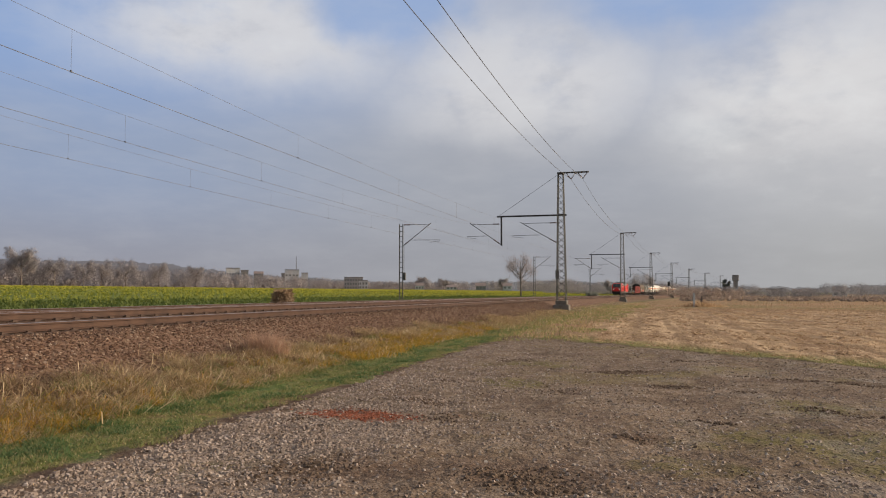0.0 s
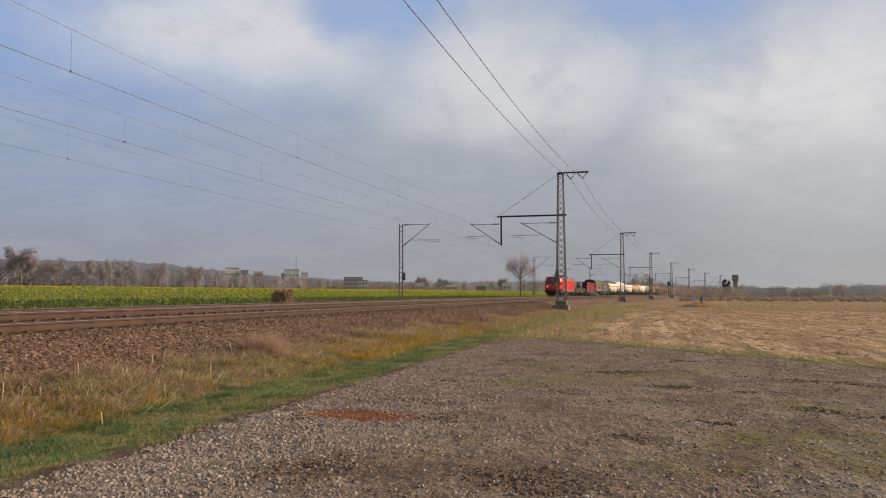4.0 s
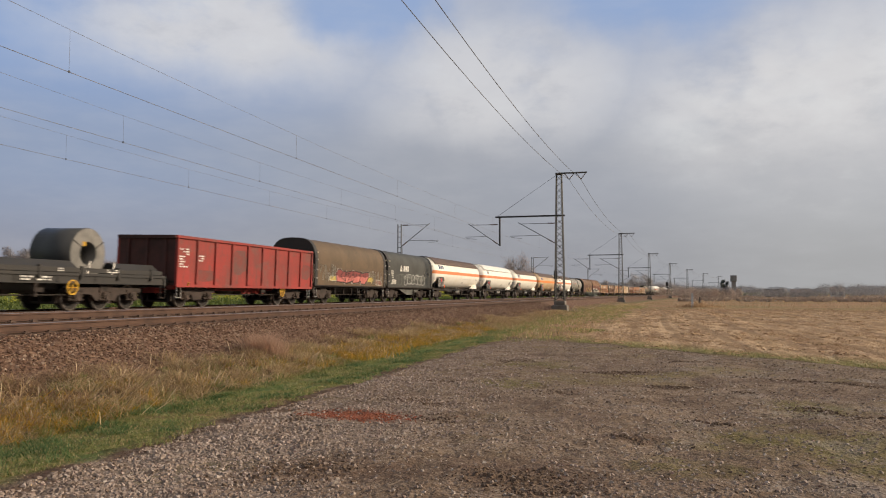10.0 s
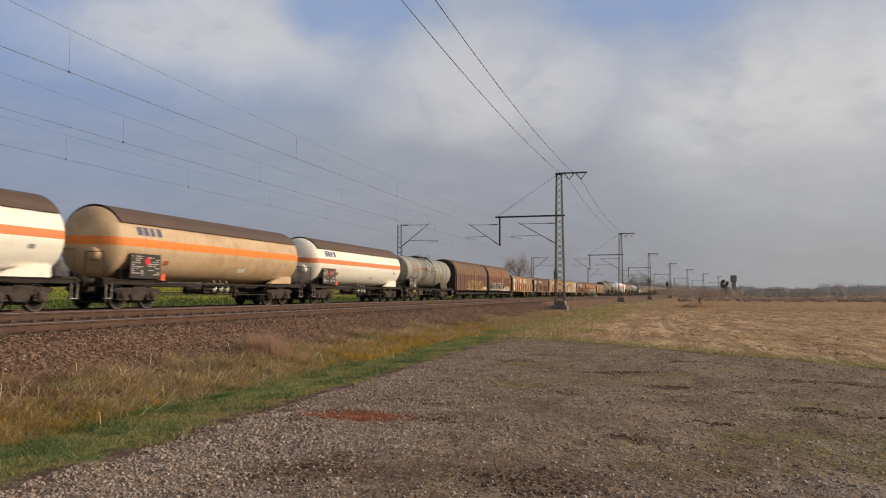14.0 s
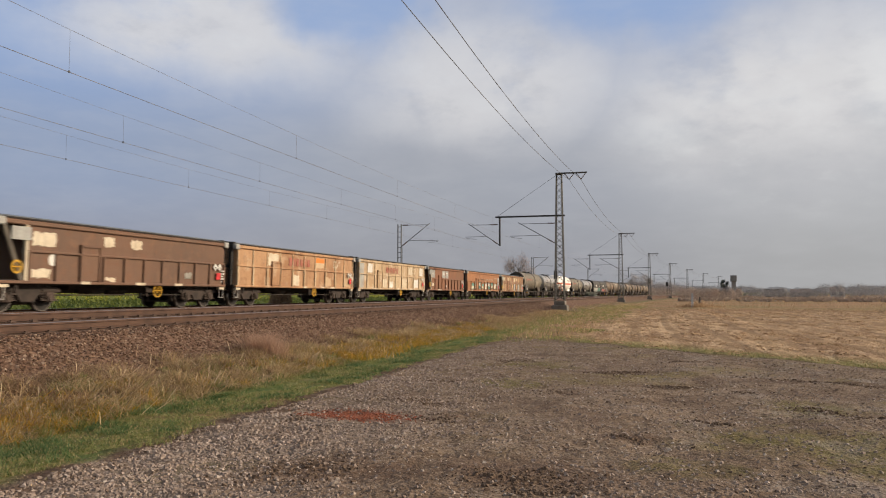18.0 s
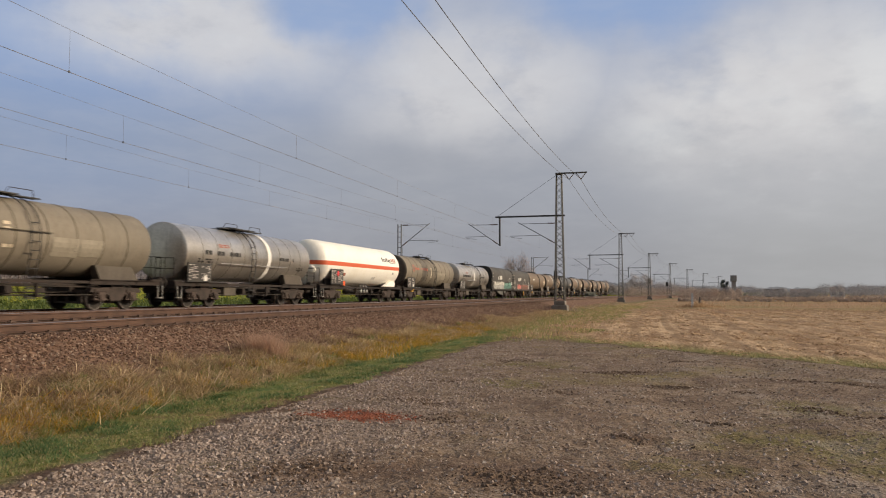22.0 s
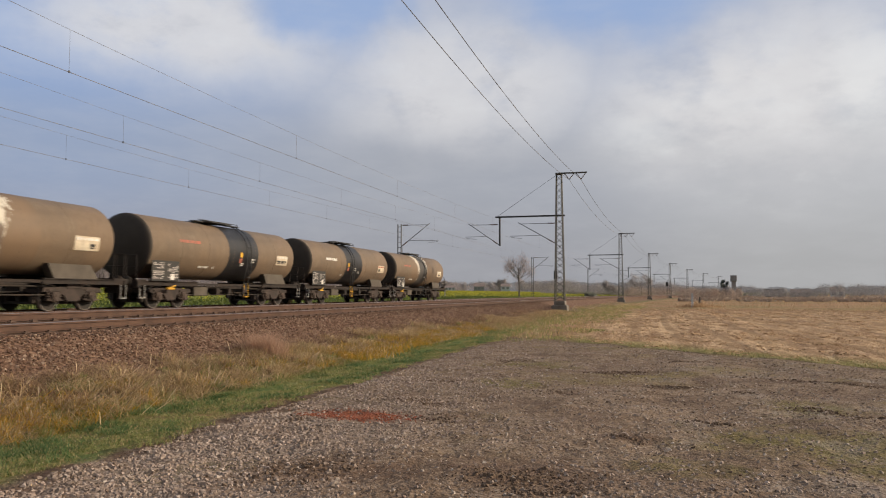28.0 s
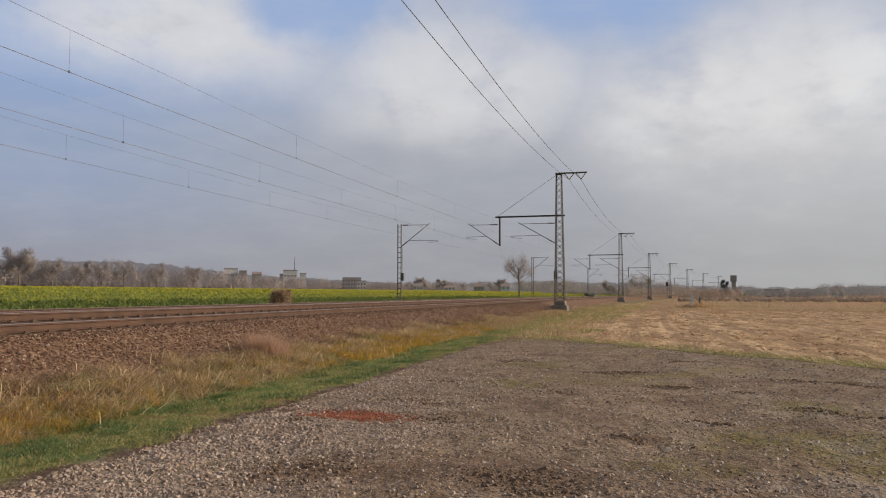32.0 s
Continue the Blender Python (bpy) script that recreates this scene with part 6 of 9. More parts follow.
    on_shell(-cl + 2.6, -cl + 2.95, 1.75, 1.95, M_FADEDRED, "small_sign")
    on_shell(cl - 1.4, cl - 1.1, 2.05, 2.2, M_GREYPATCH, "small_plate")
    part("ground_rail", Geo().tube([(-cl + 2.0, -1.3, 1.0), (cl - 2.0, -1.3, 1.0)], 0.02, 5), M_FRAME, t)
    return t


# ---- mineral oil tank wagons ----
def spill_material():
    """Tank paint with a dark spill round the filling hatch and dried white runs."""
    k = Nodes("spilled_tank_paint")
    tc = k.n("ShaderNodeTexCoord").outputs["Object"]
    v = k.objvec()
    q = k.n("ShaderNodeSeparateXYZ", Vector=tc)
    c = k.mix(k.ramp(k.noise(v, 0.5, 5), 0.35, 0.7), (0.175, 0.118, 0.074), (0.135, 0.096, 0.063))
    runs = k.noise(k.mapped(v, (3.0, 3.0, 0.5)), 1.3, 6, 0.7)
    d = k.math("ADD", k.math("ABSOLUTE", k.math("SUBTRACT", q.outputs[0], 0.2)), k.math("MULTIPLY", k.math("SUBTRACT", runs, 0.5), 0.9))
    c = k.mix(k.math("MULTIPLY", k.ramp(d, 1.35, 0.75), 0.9), c, (0.045, 0.045, 0.046))
    w = k.math("ABSOLUTE", k.math("SUBTRACT", k.math("ABSOLUTE", k.math("SUBTRACT", q.outputs[0], 0.2)), 1.1))
    w = k.math("ADD", k.math("ADD", w, k.math("MULTIPLY", k.math("SUBTRACT", runs, 0.5), 2.2)), k.math("MULTIPLY", k.math("SUBTRACT", 2.9, q.outputs[2]), 0.35))
    c = k.mix(k.math("MULTIPLY", k.ramp(w, 0.32, 0.08), 0.85), c, (0.6, 0.57, 0.5))
    k.bump(k.noise(v, 14.0, 3), 0.1, 0.01)
    return k.done(c, 0.65)


M_SPILL = spill_material()



LADDERS = {92: -0.5, 95: 1.9, 102: 1.3, 103: -0.33}      # where ladder and painted band sit, for the wagons that differ
BANDS = {92: 1.1, 95: -0.5, 102: 0.95}


def tank_wagon(c0, c1, mat, label, style, seed, end=None):
    a, b = c0 - 1.0, c1 + 0.95
    r, zc = {"ribbed": (1.27, 2.46), "ring": (1.27, 2.43)}.get(style, (1.315, 2.53))
    t, h = wagon("oil_tank_wagon", label, "tank wagon", a, b, "oil tank wagons")
    cl = (c1 - c0) / 2
    chassis(t, h - 0.1, cl - 1.7, 0.93, 1.12, 2, M_FRAME, stub=True)
    dish = 0.1 if style == "ring" else 0.26
    cap = [(0.0, r), (dish * 0.22, r * 0.985), (dish * 0.42, r * 0.94), (dish * 0.62, r * 0.8), (dish * 0.88, r * 0.45), (dish, 0.001)]
    shell = Geo().lathe([(-cl, r), (cl, r)] + [(cl + x, q) for x, q in cap[1:]], 0, zc, 48)
    part("tank", shell.lathe([(-cl - x, q) for x, q in cap], 0, zc, 48), mat, t, "long cylindrical tank shell")
    if end:
        part("tank_end", Geo().lathe([(-cl - x - 0.006, q * 1.003) for x, q in cap], 0, zc, 48), end, t, "dark dished tank end")
    n = 9 if style in ("ribbed", "ring") else 5
    for i in range(n):
        x = -cl + 2 * cl * (i + 1) / (n + 1)
        part("hoop" if style in ("ribbed", "ring") else "weld_seam", Geo().lathe([(x - 0.035, r), (x - 0.03, r + 0.012), (x + 0.03, r + 0.012), (x + 0.035, r)] if style == "ribbed" else [(x - 0.022, r), (x - 0.008, r + 0.007), (x + 0.008, r + 0.007), (x + 0.022, r)], 0, zc, 40), M_HOOP if style in ("ribbed", "ring") else M_SEAM, t)
    if style in ("banded", "patched"):
        w = 1.4 if style == "banded" else 2.8
        part("spill_band", Geo().lathe([(BANDS.get(seed, 0.05) - w, r + 0.006), (BANDS.get(seed, 0.05) + w, r + 0.006)], 0, zc, 48), M_BANDDARK if style == "banded" else M_SPILL, t, "dark spill-stained band round the tank" if style == "banded" else "grey stained band round the tank")
    if style == "ring":
        part("ring_band", Geo().lathe([(BANDS[seed], r + 0.014), (BANDS[seed] + 0.36, r + 0.014)], 0, zc, 48), M_BANDWHITE, t, "white painted ring")
    # ladder, walkway, manhole
    lx = LADDERS.get(seed, 0.75)
    g = Geo()
    for q in (-0.2, 0.2):
        pts = []
        for an in range(60, 190, 10):
            pts.append((lx + q, (r + 0.09) * math.cos(radians(an)) if an <= 180 else -(r + 0.09), zc + (r + 0.09) * math.sin(radians(an))))
        pts += [(lx + q, -(r + 0.08), 1.9), (lx + q, -(r - 0.05), 1.2), (lx + q, -(r - 0.08), 0.45)]
        g.tube(pts[4:], 0.022, 5)
    for i in range(9):
        z = 0.5 + i * 0.3
        y = -(r - 0.07) if z < 1.3 else -(math.sqrt(max(0, (r + 0.09) ** 2 - max(0, z - zc) ** 2)) if z > zc else r + 0.08)
        g.tube([(lx - 0.2, y, z), (lx + 0.2, y, z)], 0.016, 5)
    part("ladder", g, MAT_DARKSTEEL, t, "dark steel ladder")
    part("ladder_foot", Geo().tube([(lx - 0.2, -(r - 0.05), 0.45), (lx - 0.2, -(r - 0.05), 1.1)], 0.024, 5).tube([(lx + 0.2, -(r - 0.05), 0.45), (lx + 0.2, -(r - 0.05), 1.1)], 0.024, 5).box(lx - 0.22, lx + 0.22, -r, -r + 0.1, 0.44, 0.47).box(lx - 0.22, lx + 0.22, -r, -r + 0.1, 0.74, 0.77), M_YELLOW if style == "banded" else MAT_DARKSTEEL, t)
    part("walkway", Geo().box(-2.0, 1.9, -0.42, -0.08, zc + r + 0.05, zc + r + 0.09).box(-1.3, 0.6, -0.75, 0.75, zc + r + 0.06, zc + r + 0.1), MAT_DARKSTEEL, t, "dark grating walkway")
    g = Geo()
    if style in ("ribbed", "ring"):
        for x0, x1 in ((-2.3, -0.9), (0.1, 1.4)):
            g.tube([(x0, -0.6, zc + r), (x0 + 0.15, -0.65, zc + r + 0.28), (x1 - 0.15, -0.65, zc + r + 0.28), (x1, -0.6, zc + r)], 0.015, 5)
    else:
        g.tube([(-2.3, -0.7, zc + r - 0.1), (-2.2, -0.7, zc + r + 0.12), (1.2, -0.7, zc + r + 0.12), (1.3, -0.7, zc + r - 0.1)], 0.015, 5)
    part("walkway_rail", g, MAT_DARKSTEEL, t)
    part("manhole", Geo().tube([(-0.4, 0.1, zc + r - 0.05), (-0.4, 0.1, zc + r + 0.2)], 0.3, 16).tube([(-1.4, 0.1, zc + r - 0.05), (-1.4, 0.1, zc + r + 0.12)], 0.12, 10), MAT_DARKSTEEL, t)
    for e in (-1, 1):
        for sy in (-1, 1):
            part("saddle", Geo().extrude([(e * (cl - 2.7), 1.12), (e * (cl - 0.5), 1.12), (e * (cl - 0.9), 1.62), (e * (cl - 3.0), 1.62)] if e > 0 else [(e * (cl - 2.0), 1.12), (e * (cl - 0.6), 1.12), (e * (cl - 0.6), 1.6), (e * (cl - 1.6), 1.6)], *sorted((sy * 0.8, sy * 1.12))), M_SADDLE if e > 0 else M_FRAME, t)
        part("end_platform", Geo().box(*sorted((e * (h - 0.1), e * (h - 0.75))), -1.25, 1.25, 1.12, 1.17), M_FRAME, t)
        g = Geo()
        for y in (-1.2, -0.75, -0.3):
            g.tube([(e * (h - 0.15), y, 1.15), (e * (h - 0.15), y, 2.1)], 0.018, 5)
        g.tube([(e * (h - 0.15), -1.2, 2.1), (e * (h - 0.15), -0.3, 2.1)], 0.018, 5).tube([(e * (h - 0.15), -1.2, 1.65), (e * (h - 0.15), -0.3, 1.65)], 0.015, 5)
        part("end_rail", g, M_FRAME, t)
    data_board(t, -cl - 0.1, -cl + 1.75, -1.4, 1.12, 1.95, False, seed)
    plate(t, -cl + 1.15, -cl + 1.4, 1.17, 1.42, -1.405, M_WHITE, "white_square")
    part("outlet", Geo().tube([(-1.2, -0.9, 0.7), (-0.2, -0.9, 0.7)], 0.07, 8).box(-1.35, -1.1, -1.25, -0.8, 0.6, 0.85).box(-0.3, -0.05, -1.25, -0.8, 0.62, 0.85), M_FRAME, t)
    part("tool_box", Geo().box(-cl + 3.4, -cl + 4.5, -1.1, -0.6, 0.5, 0.92, 0.03), M_SADDLE, t, "brown steel box under the tank")
    part("side_pipe", Geo().tube([(-cl + 2.6, -1.05, 0.88), (cl - 2.8, -1.05, 0.84)], 0.035, 6).tube([(0.4, -1.0, 0.84), (0.7, -1.0, 0.5), (1.5, -1.0, 0.5)], 0.03, 6), M_GEAR, t)
    if style != "ring":
        part("brake_rigging", Geo().box(-cl + 1.0, -cl + 1.5, -1.4, -1.3, 0.78, 0.86).tube([(-cl + 1.1, -1.36, 0.8), (-cl + 1.6, -1.36, 0.95)], 0.03, 5), M_YELLOW, t, "yellow brake change lever")

    def shell_bars(x0, x1, z0, z1, rows, m, sd, fill=0.75, nm="lettering"):
        rnd = random.Random(sd)
        g = Geo()
        dz = (z1 - z0) / rows
        for q in range(rows):
            x = x0
            za, zb = z0 + dz * (q + 0.2), z0 + dz * (q + 0.8)
            ya, yb = (-math.sqrt((r + 0.016) ** 2 - (z - zc) ** 2) for z in (za, zb))
            while x < x1 - 0.05:
                w = min(rnd.uniform(0.1, 0.4), x1 - x)
                if rnd.random() < fill:
                    g.add([(x, ya, za), (x + w, ya, za), (x + w, yb, zb), (x, yb, zb)], [(0, 1, 2, 3)])
                    if nm == "emblem_bar":
                        part(nm, g, m, t)
                        g = Geo()
                x += w + 0.06
        if g.f:
            part(nm, g, m, t)
    def shell_plate(x0, x1, z0, z1, m, nm):
        q = [z0 + (z1 - z0) * i / 4 for i in range(5)]
        g = Geo().add([(x, -math.sqrt((r + 0.014) ** 2 - (z - zc) ** 2), z) for z in q for x in (x0, x1)], [(i * 2, i * 2 + 1, i * 2 + 3, i * 2 + 2) for i in range(4)])
        part(nm, g, m, t)
    if style == "banded":
        shell_plate(lx - 0.72, lx - 0.5, 2.36, 2.6, M_YELLOW, "warning_mark")
        shell_plate(lx - 0.74, lx - 0.5, 2.08, 2.3, M_FADEDRED, "warning_mark")
        shell_bars(lx + 0.36, lx + 0.72, 2.1, 2.34, 2, M_WHITE, seed + 5, 1.0)
    if style == "ribbed":
        shell_plate(1.6, 2.9, 1.85, 2.5, M_GREYBEIGE, "repainted_panel")
        shell_plate(2.95, 4.1, 1.9, 2.5, M_GREYBEIGE, "repainted_panel")
        part("side_rail", Geo().tube([(-1.6, -(r + 0.05), 2.62), (1.5, -(r + 0.05), 2.62)], 0.02, 5), M_HOOP, t)
        shell_bars(-cl + 2.2, -cl + 5.8, 2.55, 2.85, 1, M_FADEDRED, seed, 0.95, "emblem_bar")
        g = Geo()
        for j in range(18):
            a0, a1 = 2 * math.pi * j / 18, 2 * math.pi * (j + 1) / 18
            q = []
            for an, rr in ((a0, 0.2), (a1, 0.2), (a1, 0.3), (a0, 0.3)):
                x, z = -cl + 1.85 + rr * math.cos(an), 2.72 + rr * math.sin(an)
                q.append((x, -math.sqrt((r + 0.018) ** 2 - (z - zc) ** 2), z))
            g.add(q, [(0, 1, 2, 3)])
        part("emblem_ring", g, M_FADEDRED, t)
        shell_bars(-0.5, -0.1, 2.0, 2.9, 5, M_CREAM, seed + 1)
    elif style == "ring":
        shell_bars(-cl + 1.4, -cl + 4.6, 2.3, 2.62, 1, M_BLACK, seed, 0.9, "emblem_bar")
        shell_bars(-cl + 2.6, -cl + 3.5, 2.72, 2.9, 2, M_FADEDRED, seed + 1, 0.95, "emblem_bar")
        shell_bars(2.4, 4.2, 2.3, 2.58, 1, M_BLACK, seed + 2, 0.95, "emblem_bar")
        shell_bars(-cl + 0.9, -cl + 2.1, 1.75, 2.2, 4, M_BLACK, seed + 3)
        shell_bars(4.6, 5.4, 1.8, 2.05, 3, M_BLACK, seed + 4)
        part("shelf_rail", Geo().tube([(-3.5, -(r + 0.04), 2.0), (3.2, -(r + 0.04), 2.0)], 0.02, 5), M_SILVERLINE, t)
    else:
        k = seed % 3
        if k == 0:
            shell_bars(-cl + 1.9, -cl + 3.5, 2.75, 2.95, 1, M_FADEDRED, seed, 1.0, "emblem_bar")
        elif k == 1:
            shell_bars(-cl + 2.0, -cl + 3.7, 2.62, 2.86, 1, M_WHITE, seed, 0.95, "emblem_bar")
        else:
            shell_bars(-cl + 1.2, -cl + 2.0, 2.62, 2.92, 1, M_WHITE, seed, 0.95, "emblem_bar")
        shell_plate(cl - 2.0, cl - 0.75, 2.12, 2.62, M_CREAM, "notice_panel")
        shell_bars(cl - 1.95, cl - 0.8, 2.45, 2.6, 1, M_FADEDRED if k else M_WHITE, seed + 7, 1.0)
        shell_bars(cl - 1.9, cl - 0.9, 2.14, 2.42, 1, M_BLACK, seed + 8, 0.45)
        shell_bars(-cl + 3.6, -cl + 4.9, 1.72, 1.86, 1, M_WHITE, seed + 9, 0.6)
        shell_bars(0.75, 1.0, 1.95, 2.1, 2, M_WHITE, seed + 10, 1.0)
    return t
# ---- sliding-wall wagons ----
def slide_wagon(a, b, label, style):
    t, h = wagon("sliding_wall_wagon", label, "freight wagon", a, b, "brown sliding-wall wagons")
    wall_mat, roof_mat = M_SLIDES[style]
    g = Geo()
    for sy in (-1, 1):
        g.box(-h, h, *sorted((sy * 1.2, sy * 1.3)), 0.88, 1.1)
        g.box(-h + 0.5, h - 0.5, *sorted((sy * 1.33, sy * 1.39)), 0.6, 0.76)
        for q in range(7):
            xq = -h + 0.8 + (2 * h - 1.6) * q / 6
            g.box(xq - 0.05, xq + 0.05, *sorted((sy * 1.28, sy * 1.34)), 0.62, 0.9)
    part("underframe", g, M_FRAME, t, "grimy brown steel underframe")
    for x in (-4.6, 4.6):
        g = Geo()
        for sy in (-1, 1):
            g.extrude([(x - 0.75, 0.88), (x + 0.75, 0.88), (x + 0.3, 0.3), (x - 0.3, 0.3)], *sorted((sy * 0.98, sy * 1.0)))
            g.box(x - 0.16, x + 0.16, *sorted((sy * 0.95, sy * 1.18)), 0.3, 0.62, 0.03)
            for k in range(4):
                g.box(x - 0.7 + k * 0.1, x + 0.7 - k * 0.1, *sorted((sy * 1.0, sy * 1.12)), 0.66 + k * 0.04, 0.69 + k * 0.04)
        part("axle_guard", g, M_GEAR, t)
        wheels(t, (x,))
    buffers(t, h)
    part("centre_sill", Geo().box(-h + 0.14, h - 0.14, -0.3, 0.3, 0.55, 0.9), M_FRAME, t)
    part("brake_gear", Geo().box(-2.4, 2.4, -0.8, 0.8, 0.5, 0.88).tube([(-4.0, -0.9, 0.5), (4.0, -0.9, 0.5)], 0.05, 6).tube([(-0.5, -1.0, 0.45), (0.9, -1.0, 0.45)], 0.16, 10), M_GEAR, t)
    for e in (-1, 1):
        part("headstock", Geo().box(*sorted((e * h, e * (h - 0.14))), -1.3, 1.3, 0.85, 1.15), M_FRAME, t)
        part("step", Geo().box(e * (h - 0.3) - 0.2, e * (h - 0.3) + 0.2, -1.4, -1.2, 0.42, 0.46).box(e * (h - 0.3) - 0.18, e * (h - 0.3) - 0.14, -1.36, -1.32, 0.42, 0.9).box(e * (h - 0.3) + 0.14, e * (h - 0.3) + 0.18, -1.36, -1.32, 0.42, 0.9), M_FRAME, t)
        # curved end wall
        end = [(-1.4, 1.05), (-1.4, 2.75), (-1.28, 3.22), (-1.0, 3.6), (-0.55, 3.86), (0, 3.93), (0.55, 3.86), (1.0, 3.6), (1.28, 3.22), (1.4, 2.75), (1.4, 1.05)]
        x0, x1 = sorted((e * (h - 0.05), e * (h - 0.3)))
        part("end_wall", Geo().prism(end, x0, x1), M_BLACK, t, "black end wall")
        for y in (-0.8, 0.0, 0.8):
            part("end_rib", Geo().box(*sorted((e * (h - 0.05), e * (h + 0.02))), y - 0.07, y + 0.07, 1.1, 3.6), M_BLACK, t)
    part("floor", Geo().box(-h, h, -1.38, 1.38, 1.05, 1.14), M_FRAME, t)
    for k, (x0, x1) in enumerate(((-h + 0.28, 0.0 + 0.8), (0.0 + 0.88, h - 0.28))):
        up = [(-1.46, 2.62), (-1.40, 2.96), (-1.27, 3.30), (-1.0, 3.65), (-0.55, 3.91), (0, 3.98), (0.55, 3.91), (1.0, 3.65), (1.27, 3.30), (1.40, 2.96), (1.46, 2.62)]
        g = Geo()
        m = len(up)
        vs = [(x, y, z) for x in (x0, x1) for y, z in up]
        g.add(vs, [(j, j + 1, m + j + 1, m + j) for j in range(m - 1)], True)
        part("roof_shell", g, roof_mat, t, "curved tan sliding roof")
        n = 5 if k == 0 else 4
        for i in range(n + 1):
            x = x0 + 0.04 + (x1 - x0 - 0.08) * i / n
            g = Geo()
            pts = [(x, y * 1.004, z + 0.006) for y, z in up]
            g.tube(pts, 0.022, 4)
            part("roof_rib", g, roof_mat, t)
            for sy in (-1, 1):
                part("wall_rib", Geo().box(x - 0.03, x + 0.03, *sorted((sy * 1.455, sy * 1.485)), 1.0, 2.58), wall_mat, t)
        for sy in (-1, 1):
            for i in range(n):
                xa = x0 + 0.04 + (x1 - x0 - 0.08) * i / n + 0.035
                xb = x0 + 0.04 + (x1 - x0 - 0.08) * (i + 1) / n - 0.035
                part("wall_panel", Geo().box(xa, xb, *sorted((sy * 1.40, sy * 1.456)), 1.0, 2.57), wall_mat, t)
            part("wall_cornice", Geo().box(x0, x1, *sorted((sy * 1.42, sy * 1.50)), 2.55, 2.68), roof_mat, t)
            part("wall_foot", Geo().box(x0, x1, *sorted((sy * 1.42, sy * 1.49)), 0.94, 1.02), M_FRAME, t)
    part("lock_bar", Geo().tube([(0.84, -1.5, 1.15), (0.84, -1.5, 2.7)], 0.03, 6), M_CREAM, t)
    y = -1.494
    if style == 1:
        graffiti(t, -2.5, h - 2.4, 1.02, 2.0, y, 6, None, M_SPRAYYELLOW, 51)
        graffiti(t, h - 2.2, h - 0.6, 1.04, 1.4, y, 5, M_SPRAYWHITE, M_SPRAYWHITE, 52, "tag")
    else:
        graffiti(t, -h + 0.7, -1.7, 1.02, 1.95, y, 4, M_SPRAYBLACK, M_SPRAYWHITE, 53)
        graffiti(t, -1.5, 2.0, 1.02, 1.92, y, 5, M_SPRAYBLACK, M_SPRAYWHITE, 54)
        ragged(t, 0.9, h - 0.9, 1.02, 1.32, -1.487, M_CREAM, 57)
        ragged(t, 0.92, 1.15, 1.5, 2.5, -1.487, M_GREYPATCH, 58)
        scribble(t, 2.6, 4.0, 1.7, 2.3, y, 5, M_FADEDRED, 59)
        graffiti(t, 2.6, h - 1.5, 1.05, 1.6, y, 3, M_SPRAYYELLOW, M_GREYPATCH, 55, "faded_graffiti", tone=M_GREYPATCH)
        plate(t, h - 0.85, h - 0.45, 1.15, 2.4, -1.47, M_FADEDRED, "red_strip")
        plate(t, h - 0.8, h - 0.5, 2.05, 2.3, -1.485, M_WHITE, "notice_plate")
        plate(t, h - 0.8, h - 0.55, 1.45, 1.6, -1.485, M_WHITE, "notice_plate")
    return t


